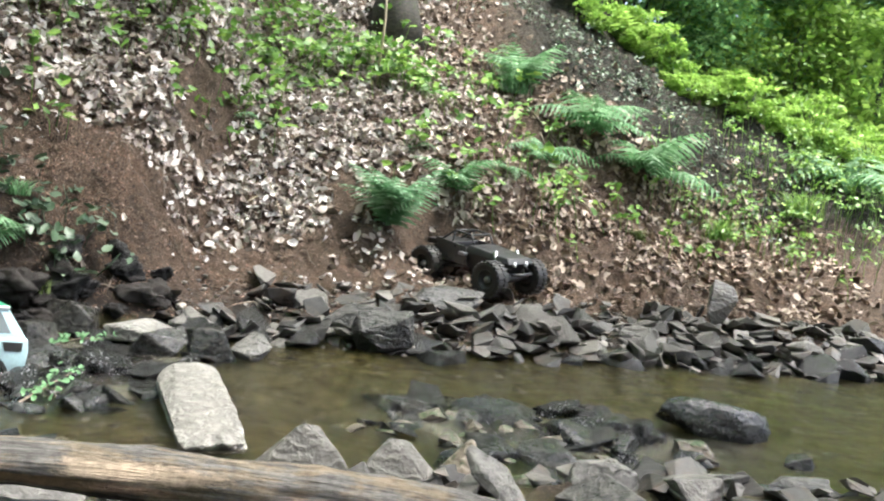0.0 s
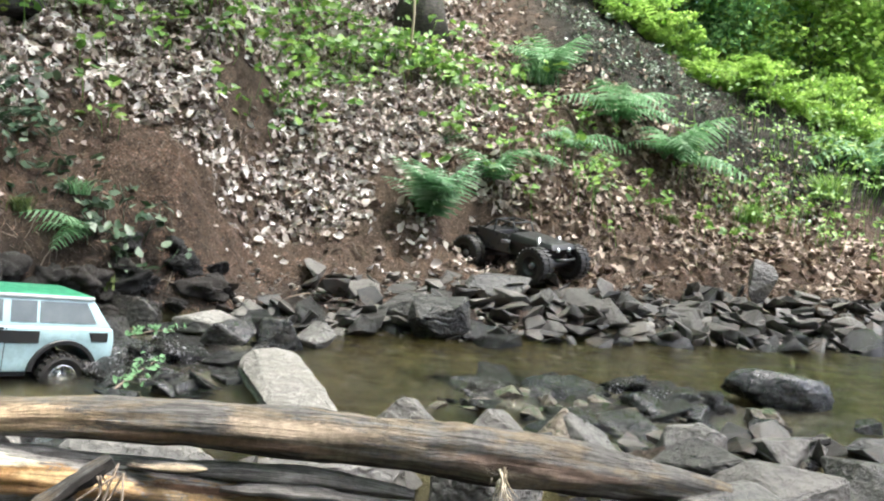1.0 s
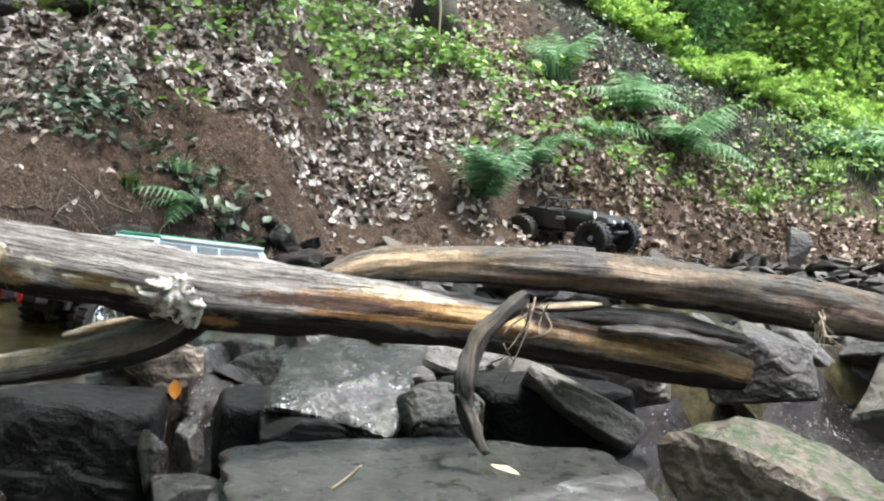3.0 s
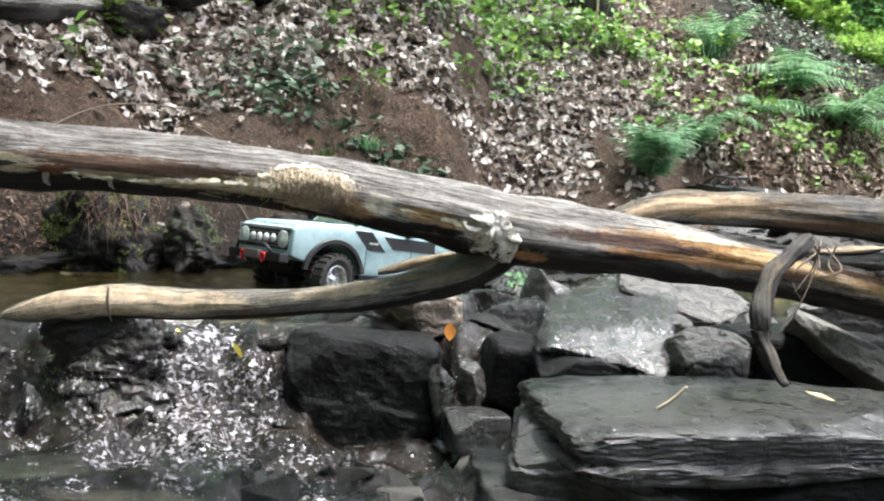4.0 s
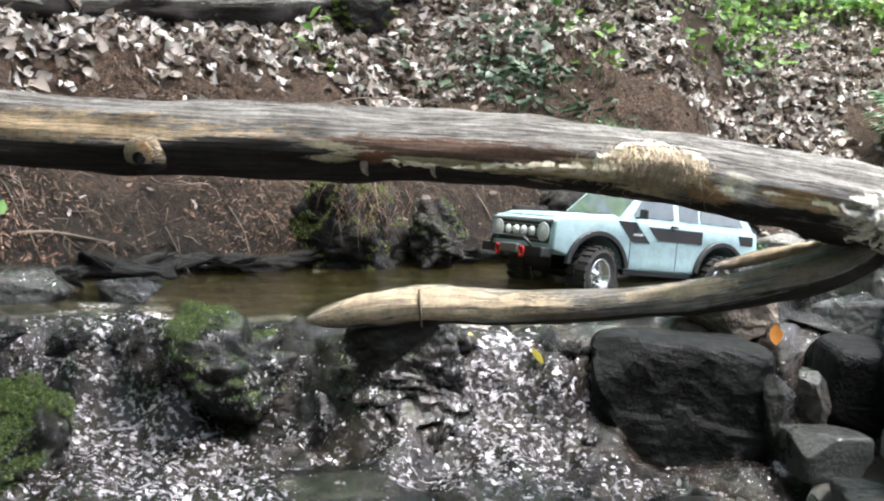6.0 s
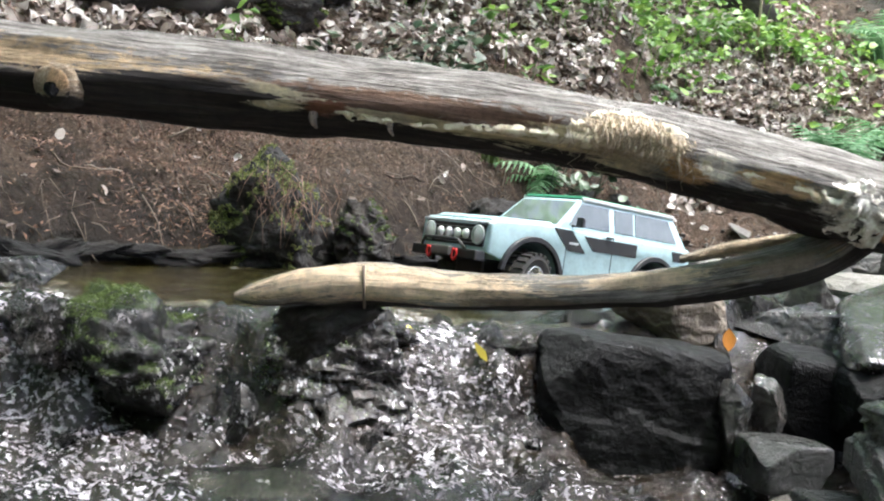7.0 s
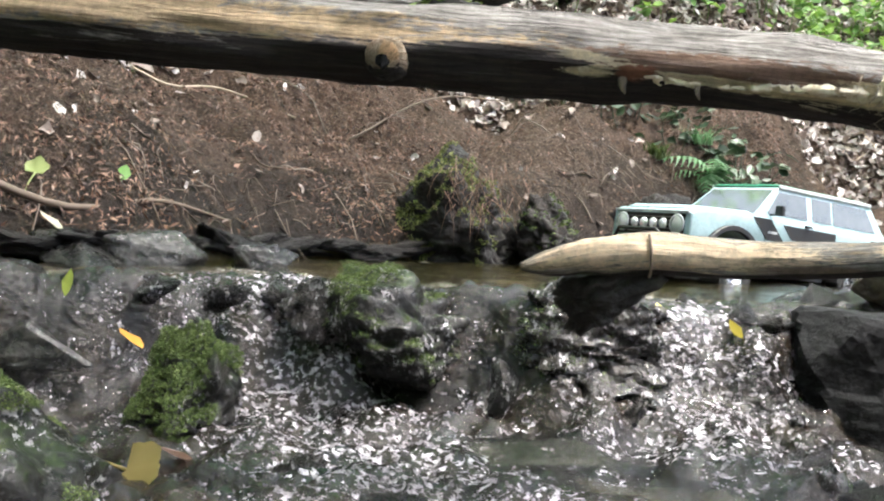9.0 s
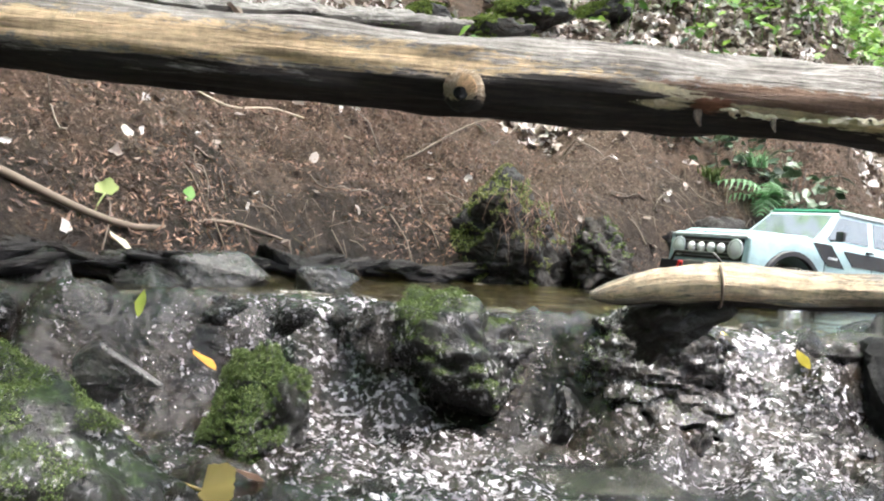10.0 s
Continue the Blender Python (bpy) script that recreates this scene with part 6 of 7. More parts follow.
for k in range(62):  # wet lumps where the bank is washed out
    t = (k + rng.uniform(-.3, .3)) / 61
    x = float(np.interp(t, (0, .2, .4, .6, .8, 1), (-1.45, -1.12, -.95, -.9, -.6, .05)))
    y = float(np.interp(t, (0, .2, .4, .6, .8, 1), (.93, 1.12, 1.4, 1.8, 2.17, 2.87)))
    big = rng.uniform(.05, .13) * (1.3 if x > -.5 else 1)
    ob = new("earth_lump", CLODS[k % 5])
    ob.matrix_basis = pose(x + rng.normal() * .015, y + rng.normal() * .015, .0 + big * rng.uniform(-.05, .06), rng.normal() * 10, rng.normal() * 10, float(np.interp(t, (0, .2, .4, .6, .8, 1), (30, 45, 70, 75, 50, 45))) + rng.normal() * 15) @ Matrix.Diagonal((big * 1.9, big * .8, big * .5, 1))
    tagged(ob, "dark wet lump of washed-out earth at the waterline", "earth", "washed-out earth lumps")

for k in range(30):  # near-black lumps added to paint the shaded hollow at the bank's washed-out foot
    x = rng.uniform(-.05, .34) if k < 16 else rng.uniform(-.32, .1)
    y = float(np.interp(x, SHORE[:, 0], SHORE[:, 1])) + rng.uniform(-.02, .2 if k < 16 else .12)
    big = rng.uniform(.10, .22)
    ob = new("earth_lump", CLODS[k % 5])
    ob.matrix_basis = pose(x, y, land_at(x, y) + big * .02, rng.normal() * 16, rng.normal() * 16, rng.uniform(0, 360)) @ Matrix.Scale(big, 4)
    tagged(ob, "near-black earth lump standing for the shaded hollow at the bank's foot", "earth", "washed-out earth lumps")

for x, y, w, h in [(-.93, 3.10, .30, .16), (-.90, 2.80, .13, .07), (-.86, 3.42, .34, .16), (-.66, 3.85, .4, .16), (-1.12, 2.98, .22, .12)]:
    mound = thing("moss_mound", pose(x, y, land_at(x, y)), "yellow-green mound of moss among dry leaves", "moss", "moss mounds on the bank")
    v, f = rock_shape((w, w * .8, h), int(w * 977), 4, 12, .55, .16)
    part("earth", mesh_of("earth", v, f, MAT["earth"]), mound)
    mv, mf = moss_shape(v, f, int(90000 * w), rng, (.006, .014), .1, 7, -.35)
    tagged(part("moss", mesh_of("moss", mv, mf, make_leaf("mound_moss", [(0.0, (0.03, 0.045, 0.008)), (0.5, (0.10, 0.14, 0.02)), (1.0, (0.22, 0.27, 0.05))], 0.2, 0.8) if w == .30 else bpy.data.materials["mound_moss"]), mound), kind="stuff")

# single leaves and sticks that stand out
def leaf_thing(x, y, z, size, color, label, rot, stalk=.0, lobes=False):
    t_ = thing("fallen_leaf", pose(x, y, z, *rot), label, "leaf", "single fallen leaves")
    m_ = make_leaf("leaf_" + label.split()[0], [(0, tuple(c * .75 for c in color)), (1, color)], .25, .5)
    if lobes:
        k = np.linspace(-2.1, 2.1, 41)
        r = .5 * (1 + .10 * np.cos(k * 5) + .03 * np.cos(k * 17))
        vs = np.r_[[(0, -.25, 0)], np.stack([np.sin(k) * r, np.cos(k) * r - .05, .07 * np.cos(k * 3) + .10 * np.sin(k) ** 2], -1)]
        fs = [(0, i + 2, i + 1) for i in range(40)]
    else:
        vs, fs = LEAF_V * (1.15, 1, 1.6), LEAF_F
    part("blade", mesh_of("blade", np.asarray(vs) * size, fs, m_), t_)
    if stalk:
        u = np.linspace(0, 1, 6)
        v, f = strands([np.c_[0 * u, -.25 * size - u * stalk, .01 * np.sin(u * 2), .0016 - .0006 * u]], 5)
        part("stalk", mesh_of("stalk", v, f, m_), t_)
    return t_


leaf_thing(-.626, .826, -.160, .050, (.24, .19, .06), "yellow-brown leaf with a pale stalk on the wet rock", (0, 50, -108), .085, True)
leaf_thing(-.70, .935, -.070, .034, (.5, .24, .03), "orange leaf lying on the mossy stone", (25, 10, 80))
leaf_thing(.138, 1.275, -.018, .026, (.5, .2, .03), "orange leaf standing on the dark block", (80, 0, 15))
leaf_thing(-1.098, 1.345, .105, .034, (.38, .44, .16), "yellow-green fan-shaped leaf standing on a thin stalk", (70, 8, 10), .035, True)
leaf_thing(-1.035, 1.47, .108, .03, (.14, .30, .05), "fresh green leaf on the soil bank", (60, 20, 40))
leaf_thing(-1.16, 1.48, .205, .034, (.6, .56, .5), "whitish dry leaf on the soil bank", (40, 10, 60))
leaf_thing(-1.04, 1.3, .028, .045, (.55, .52, .38), "pale dry leaf on a stick at the shore", (35, 0, 100))
leaf_thing(-.83, 1.03, -.03, .03, (.45, .52, .1), "narrow yellow-green leaf above the fall", (75, 0, -25))
leaf_thing(-.22, 1.2, -.03, .022, (.7, .6, .05), "small yellow leaf on the wet stone", (40, 0, 20))
leaf_thing(-.14, 1.19, -.045, .026, (.6, .5, .08), "small yellow leaf in the falling water", (60, 20, 120))
leaf_thing(.5, .895, -.018, .03, (.6, .5, .25), "pale curled leaf on the slate slab", (10, 0, 70))
leaf_thing(-.615, .87, -.155, .035, (.30, .2, .15), "brown dead leaf in the lower pool", (25, 8, 150))
leaf_thing(2.15, 1.75, .02, .05, (.65, .6, .03), "bright yellow leaf floating at the pool's edge", (12, 0, 60))


def stick_thing(points, label, mat="twig", seg=7, name="stick"):
    v, f = strands([spline(points, 16)[0]], seg)
    return tagged(new(name, mesh_of(name, v, f, MAT[mat])), label, "stick")


def laid(pairs, r0, r1, lift=.01):
    n_ = len(pairs)
    return [(x, y, land_at(x, y) + lift, r0 + (r1 - r0) * k / (n_ - 1)) for k, (x, y) in enumerate(pairs)]


stick_thing(laid([(-1.2, 1.2), (-1.05, 1.34), (-1.0, 1.52), (-.965, 1.68)], .007, .002, .008), "dark stick lying along the shore")
stick_thing(laid([(-1.32, 1.96), (-1.27, 2.0), (-1.2, 2.12), (-1.05, 2.22)], .003, .002, .02), "pale bent twig on the soil bank", "fibre")
stick_thing(laid([(-.95, 2.32), (-.8, 2.62), (-.62, 2.86)], .003, .002, .03), "thin dry twig leaning on the bank")
stick_thing(laid([(.47, 3.72), (.52, 3.76), (.58, 3.72)], .002, .0014, .012), "forked pale twig on the soil bank", "fibre")
stick_thing(laid([(.5, 3.82), (.56, 3.76), (.63, 3.68)], .0016, .001, .012), "thin pale twig on the soil bank", "fibre")
stick_thing(laid([(1.62, 4.9), (1.85, 4.7), (2.0, 4.5)], .006, .004, .05), "thin dead branch on the slope")
stick_thing(laid([(1.7, 4.75), (1.8, 4.55), (1.95, 4.35)], .005, .003, .04), "thin dead branch on the slope")
stick_thing([(.02, .74, -.21, .003), (.05, .76, -.17, .003), (.075, .77, -.14, .002)], "pale stick standing in the lower pool", "fibre")
stick_thing([(.335, .885, -.035, .002), (.35, .88, -.022, .0018), (.36, .875, -.01, .0012)], "tiny pale twig on the slate slab", "fibre")


# green sprigs washed into the shallow corner of the pool
def sprig(points, leaves, seed, label, size=.015):
    rng = np.random.default_rng(seed)
    t_ = thing("leafy_sprig", pose(0, 0, 0), label, "plant", "sprigs in the pool")
    line = spline(points, 20)[0]
    v, f = strands([line], 5)
    part("stem", mesh_of("stem", v, f, MAT["twig"]), t_)
    for k in range(leaves):
        p = line[rng.integers(3, 20), :3] + rng.normal(size=3) * (.018, .018, .004) + (0, 0, .006)
        v, f = scatter(np.zeros((1, 3)), np.array([(rng.normal() * .4, -.5, 1)]), [size * rng.uniform(.7, 1.3)], rng, tilt=.4, curl=.6, ragged=.04)
        part("leaf", mesh_of("leaf", v, f, MAT["fern"]), t_, Matrix.Translation(Vector(p)))
    return t_


sprig([(.205, 2.5, .0, .002), (.25, 2.525, .016, .002), (.305, 2.55, .018, .001)], 34, 5, "fresh green leafy sprig caught on the stones")
sprig([(.295, 1.99, -.022, .003), (.315, 2.13, -.008, .0025), (.333, 2.28, .0, .001)], 38, 6, "yellow-green sprig lying in the shallow water", .017)
stone(.16, 2.32, -.03, (.16, .12, .07), 94, "wet", "low wet stone in the shallow corner", 30)
stone(.08, 2.2, -.035, (.13, .10, .06), 95, "wet", "low wet stone in the shallow corner", -20)
stone(.42, 2.12, -.035, (.12, .09, .06), 96, "wet", "low wet stone in the shallow corner", 60)

rng = np.random.default_rng(63)
for k in range(50):  # low wet stones: the shallow corner of the pool, then the ford
    x, y = (rng.uniform(.12, .55), rng.uniform(2.15, 2.75)) if k < 22 else (rng.uniform(1.05, 1.75), rng.uniform(2.08, 2.5))
    big = rng.uniform(.05, .12)
    ob = new("rock", BOULDERS[rng.integers(7)] if k % 2 else VARIANTS[rng.integers(14)][2])
    ob.matrix_basis = pose(x, y, POOL + big * rng.uniform(-.04, .16), rng.normal() * 12, rng.normal() * 12, rng.uniform(0, 360)) @ Matrix.Diagonal((big * 1.5, big * 1.2, big * .9, 1))
    tagged(ob, "low wet stone in the shallow pool" if k < 22 else "low wet stone in the rippling ford", "rock", "stones in the pool")
CHUNKS = [angular_shape((1, rng.uniform(.6, .9), rng.uniform(.35, .6)), 640 + k, 8 + k % 3, .035, 1) for k in range(6)]
heaps = {"tan": [], "wet": []}
for k in range(92):  # broken stones past counting in the ford, the shallow corner and the end of the bar
    a, r = rng.uniform(0, 2 * math.pi), math.sqrt(rng.random())
    cx, cy, rx, ry = ((1.36, 2.14, .42, .17), (1.36, 2.14, .42, .17), (.38, 2.22, .20, .24), (1.62, 1.87, .36, .10))[k % 4]
    x, y = cx + rx * r * math.cos(a), cy + ry * r * math.sin(a)
    big = rng.uniform(.03, .09)
    v, f = CHUNKS[rng.integers(6)]
    m_ = np.array(pose(0, 0, 0, rng.normal() * 16, rng.normal() * 16, rng.uniform(0, 360)).to_3x3())
    heaps["wet" if k % 4 == 2 or k % 3 == 0 else "tan"].append(((v @ m_.T) * big + (x, y, max(POOL, land_at(x, y)) + big * rng.uniform(-.20, .08)), f))
for kind, label in (("tan", "small tan broken stones in the ford and on the bar"), ("wet", "small dark wet stones in the shallow water")):
    tagged(new("rubble", mesh_of("rubble", *joined(heaps[kind]), MAT[kind], flat=True)), label, "rubble", kind="stuff")

# ---- bushes, trees and the far woods ----
def crown_shape(seed, clumps, leaves, reach, leaf, flat=.7, shape=(SMALL_V, SMALL_F)):
    """Leaves in uneven clumps round a centre: verts and faces."""
    rng = np.random.default_rng(seed)
    c = rng.normal(size=(clumps, 3))
    c = c / np.linalg.norm(c, axis=1)[:, None] * rng.uniform(.25, 1, (clumps, 1)) ** .6 * np.asarray(reach)
    k = rng.integers(0, clumps, leaves)
    pos = c[k] + rng.normal(size=(leaves, 3)) * np.asarray(reach) * .17 * (1, 1, .5)
    return scatter(pos, np.tile((0, -.2, 1), (leaves, 1)), rng.uniform(.6, 1.3, leaves) * leaf, rng, shape, flat, .5, 1.15)


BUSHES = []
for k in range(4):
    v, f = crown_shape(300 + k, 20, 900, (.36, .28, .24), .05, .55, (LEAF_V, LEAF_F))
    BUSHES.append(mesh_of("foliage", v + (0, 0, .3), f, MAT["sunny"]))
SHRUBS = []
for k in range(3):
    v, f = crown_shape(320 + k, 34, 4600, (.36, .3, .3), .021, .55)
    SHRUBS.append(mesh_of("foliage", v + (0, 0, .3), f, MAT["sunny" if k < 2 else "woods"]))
v, f = strands([np.array([(0, 0, -.1, .008), (.02, .01, .15, .007), (.05 * a, .06 * b, .42, .003)]) for a, b in ((1, 1), (-2, 1), (2, -1), (-1, -2))], 5)
STEM = mesh_of("stem", v, f, MAT["trunk"])
rng = np.random.default_rng(8)
for k in range(52):
    t = k / 51
    x = 1.95 + 3.3 * t + rng.normal() * .12
    y = 6.12 - .35 * t + rng.uniform(-.12, .5)
    b_ = thing("bush", pose(x, y, land_at(x, y) - .03, 0, 0, rng.uniform(0, 360)) @ Matrix.Diagonal((*(rng.uniform(.26, .62) * rng.uniform(.75, 1.3, 3)), 1)), "bright yellow-green sunlit bush along the crest of the slope", "bush", "sunlit bushes")
    part("stem", STEM, b_)
    part("foliage", BUSHES[k % 4], b_)

# lit copies of the fronds: sunshine comes from the brighter leaf colour
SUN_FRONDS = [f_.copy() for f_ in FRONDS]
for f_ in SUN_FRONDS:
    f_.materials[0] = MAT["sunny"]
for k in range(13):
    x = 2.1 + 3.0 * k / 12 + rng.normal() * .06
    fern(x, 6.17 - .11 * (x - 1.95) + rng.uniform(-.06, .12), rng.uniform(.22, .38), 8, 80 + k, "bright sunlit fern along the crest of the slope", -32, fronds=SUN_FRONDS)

CROWNS = [mesh_of("crown", *crown_shape(400 + k, 46, 5200, (1.5, 1.4, 1.3), .085, .6), MAT["woods"]) for k in range(3)]
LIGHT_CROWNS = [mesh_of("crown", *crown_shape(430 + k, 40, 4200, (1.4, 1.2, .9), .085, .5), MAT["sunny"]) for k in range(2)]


def tree(x, y, height, girth, seed, label, crowns, mats=CROWNS, lean=(0, 0), low=.45):
    rng = np.random.default_rng(seed)
    z = land_at(x, y)
    t_ = thing("tree", pose(x, y, z - .1), label, "tree", "woodland trees")
    top = (lean[0], lean[1], height)
    v, f, at = tube_shape([(0, 0, -.05, girth * 1.5), (.0, 0, .12, girth * 1.12), (lean[0] * .4, lean[1] * .4, height * .4, girth * .85), (*top, girth * .35)], 44, 18, seed, .12, .08)
    part("trunk", mesh_of("trunk", v, f, MAT["trunk"]), t_)
    for k in range(4):
        u, a = rng.uniform(low, .9), rng.uniform(0, 6.28)
        p = np.array([lean[0] * u, lean[1] * u, height * u])
        q = p + np.array([np.cos(a), np.sin(a), .35]) * height * .16
        v, f = strands([np.c_[np.array([p, (p + q) / 2 + (0, 0, .06), q]), [girth * .3, girth * .2, girth * .06]]], 6)
        part("limb", mesh_of("limb", v, f, MAT["trunk"]), t_)
    for k in range(crowns):
        a = rng.uniform(0, 6.28)
        o = Vector((math.cos(a) * height * .14, math.sin(a) * height * .14, height * rng.uniform(low + .15, 1.0)))
        part("crown", mats[(seed + k) % len(mats)], t_, Matrix.Translation(o + Vector((lean[0] * .7, lean[1] * .7, 0))) @ pose(0, 0, 0, 0, 0, rng.uniform(0, 360)) @ Matrix.Scale(height * .17, 4))
    return t_


tree(.92, 5.15, 11.0, .12, 1, "dark mossy beech trunk on the leafy bank", 1, low=.8)
tree(.55, 5.3, 10.5, .09, 2, "dark tree trunk on the leafy bank", 1, low=.8)
tree(2.1, 6.5, 8.5, .055, 3, "slim dark tree on the crest of the slope", 1, low=.85)
sap = thing("sapling", pose(.88, 4.62, land_at(.88, 4.62)), "thin pale bare sapling stem on the bank", "sapling")
v, f = strands([np.array([(0, 0, -.02, .007), (.006, 0, .3, .006), (-.012, .01, .6, .006), (.004, .02, 1.2, .004)])], 8)
part("stem", mesh_of("stem", v, f, MAT["fibre"]), sap)
for k, (x, y, h, g, n) in enumerate([(3.6, 8.4, 4.6, .06, 3), (4.6, 8.0, 4.2, .05, 3), (5.6, 8.6, 4.8, .06, 3), (6.6, 8.2, 4.4, .05, 3), (3.0, 9.6, 5.5, .08, 4), (4.2, 10.2, 5.5, .07, 4), (5.4, 10.6, 5.8, .08, 4),
                                     (6.8, 10.2, 5.6, .07, 4), (7.8, 9.4, 5.0, .06, 3), (8.4, 11.2, 6.0, .08, 4)]):
    tree(x, y, h, g, 20 + k, "leafy young woodland tree in green summer light", n, LIGHT_CROWNS if k in (0, 1, 2, 3, 5, 6, 8) else CROWNS, low=.1)
# unseen trees, added to keep part of the sky's light off the stream
for k, (x, y, h) in enumerate([(-3.2, 4.2, 7.0), (-4.6, .6, 7.0)]):
    tree(x, y, h, .12, 50 + k, "unseen tall tree added to shade the stream", 5, low=.5)

rng = np.random.default_rng(15)
for k in range(34):  # taller shrubs behind the crest
    x, y = rng.uniform(2.4, 8.5), rng.uniform(7.0, 8.8)
    b_ = thing("shrub", pose(x, y, land_at(x, y) - .05, 0, 0, rng.uniform(0, 360)) @ Matrix.Scale(rng.uniform(1.8, 3.4), 4), "leafy green shrub in the woodland behind the crest", "shrub", "woodland shrubs")
    part("stem", STEM, b_)
    part("foliage", SHRUBS[k % 3], b_)
# added tree out of view; its sparse crowns block the sun over chosen spots
shade = tree(4.7, .6, 6.6, .13, 90, "unseen tree added so that its crowns shade the bank and stream", 0, low=.5)
SPARSE = [mesh_of("crown", *crown_shape(470 + k, 26, 800, (1.5, 1.5, .7), .11, .5), MAT["woods"]) for k in range(2)]
for k, (x, y, z) in enumerate([(-1.2, 1.0, 4.6), (-5.0, 0, 5.2), (-5.4, .7, 5.6), (-4.6, .6, 5.6), (-1.35, 1.9, 5.8), (-3.6, 2.6, 6.2), (-.55, 3.2, 5.8), (.25, 2.9, 6.0), (-4.1, 1.5, 5.8), (-4.7, 2.0, 6.3)]):
    part("crown", SPARSE[k % 2], shade, pose(x, y, z, 0, 0, k * 70))
rng = np.random.default_rng(77)
ps, sizes = [], []
for x0, x1, y0, y1, n in ((-14, 22, 11, 19, 32000), (-16, 20, -14, -7.5, 26000), (-15, -9, -8, 11, 14000)):  # far woods, then unseen ones added behind and left to dim light and reflections
    x, y = rng.uniform(x0, x1, n), rng.uniform(y0, y1, n)
    z = land(x, y, False) + rng.uniform(0, 1, n) ** 1.2 * 9
    ok = fbm(np.stack([x, y * .5, z], -1), .7, 3, 5) > -.8
    ps.append(np.stack([x, y, z], -1)[ok])
    sizes.append(rng.uniform(.2, .44, ok.sum()) * (1 if y0 > 0 else 1.5))
pos, size = np.concatenate(ps), np.concatenate(sizes)
v, f = scatter(pos, np.tile((0, -.3, 1), (len(pos), 1)), size, rng, (SMALL_V, SMALL_F), .6, .5, 1.2)
tagged(new("far_woods", mesh_of("far_woods", v, f, MAT["woods"])), "dense green summer woodland behind the slope, with unseen woods added behind the camera", "woods", kind="stuff")

# ---- the two model cars ----
PALE = paint("pale_blue_body", (0.37, 0.50, 0.52), 0.3, 0.0, 0.10)
WHITE = paint("white_trim", (0.58, 0.60, 0.60), 0.35, 0.0, 0.12)
GREEN = paint("green_roof", (0.03, 0.17, 0.09), 0.35, 0.0, 0.06)
BLACK = paint("black_plastic", (0.012, 0.012, 0.013), 0.45, 0.0, 0.12)
RUBBER = paint("wet_rubber", (0.010, 0.010, 0.010), 0.55, 0.0, 0.2)
CHROME = paint("chrome_rim", (0.72, 0.72, 0.72), 0.2, 0.9, 0.08)
RED = paint("red_hook", (0.55, 0.02, 0.02), 0.35, 0.0, 0.05)
STEEL = paint("steel_link", (0.35, 0.35, 0.36), 0.35, 0.9, 0.1)
LENS = paint("lamp_lens", (0.85, 0.86, 0.86), 0.08, 0.3, 0.02)


def make_glass():
    m, nt, b = material("tinted_glass", 0.05, 0.6)
    n = noise_of(nt, coords(nt), 30, 3)
    nt.links.new(ramp(nt, n, [(0.3, (0.10, 0.115, 0.11)), (0.7, (0.16, 0.175, 0.165))]), b.inputs["Base Color"])
    b.inputs["Transmission Weight"].default_value = 0.35
    b.inputs["Coat Weight"].default_value = 0.6
    return m


GLASS = make_glass()


def slab_bm(outline, y0, y1, bevel=0.0, segs=2):
    """A plate with an outline of (x, z), from y0 to y1."""
    bm = bmesh.new()
    a = [bm.verts.new((x, y0, z)) for x, z in outline]
    b = [bm.verts.new((x, y1, z)) for x, z in outline]
    n = len(outline)
    bm.faces.new(a)
    bm.faces.new(b[::-1])
    for i in range(n):
        bm.faces.new((a[i], b[i], b[(i + 1) % n], a[(i + 1) % n]))
    if bevel:
        bmesh.ops.recalc_face_normals(bm, faces=bm.faces)
        bmesh.ops.bevel(bm, geom=[e for e in bm.edges if e.calc_face_angle(0) > 0.5], offset=bevel, segments=segs, affect="EDGES", profile=0.6)
    return bm


def box_bm(size, at=(0, 0, 0), bevel=0.0, turn=None):
    bm = bmesh.new()
    bmesh.ops.create_cube(bm, size=1.0, matrix=Matrix.Translation(at) @ (turn or Matrix()) @ Matrix.Diagonal((*size, 1)))
    if bevel:
        bmesh.ops.bevel(bm, geom=list(bm.edges), offset=bevel, segments=2, affect="EDGES", profile=0.6)
    return bm


def loft_bm(rings, bevel=0.0):
    """Closed skin through rings of equal length."""
    bm = bmesh.new()
    vs = [[bm.verts.new(p) for p in r] for r in rings]
    n = len(rings[0])
    bm.faces.new(vs[0])
    bm.faces.new(vs[-1][::-1])
    for a, b in zip(vs[:-1], vs[1:]):
        for i in range(n):
            bm.faces.new((a[i], b[i], b[(i + 1) % n], a[(i + 1) % n]))
    if bevel:
        bmesh.ops.recalc_face_normals(bm, faces=bm.faces)
        bmesh.ops.bevel(bm, geom=[e for e in bm.edges if e.calc_face_angle(0) > 0.4], offset=bevel, segments=2, affect="EDGES", profile=0.6)
    return bm


def lathe(profile, seg=32):
    """A body of revolution about y: profile of (radius, y)."""
    a = np.linspace(0, 2 * np.pi, seg, endpoint=False)
    n = len(profile)
    v = np.array([(r * np.cos(t), y, r * np.sin(t)) for r, y in profile for t in a])
    return v, [(i * seg + j, i * seg + (j + 1) % seg, (i + 1) * seg + (j + 1) % seg, (i + 1) * seg + j) for i in range(n - 1) for j in range(seg)]


def arc(cx, cz, r, a0, a1, n=10):
    return [(cx + r * math.cos(radians(a)), cz + r * math.sin(radians(a))) for a in np.linspace(a0, a1, n)]


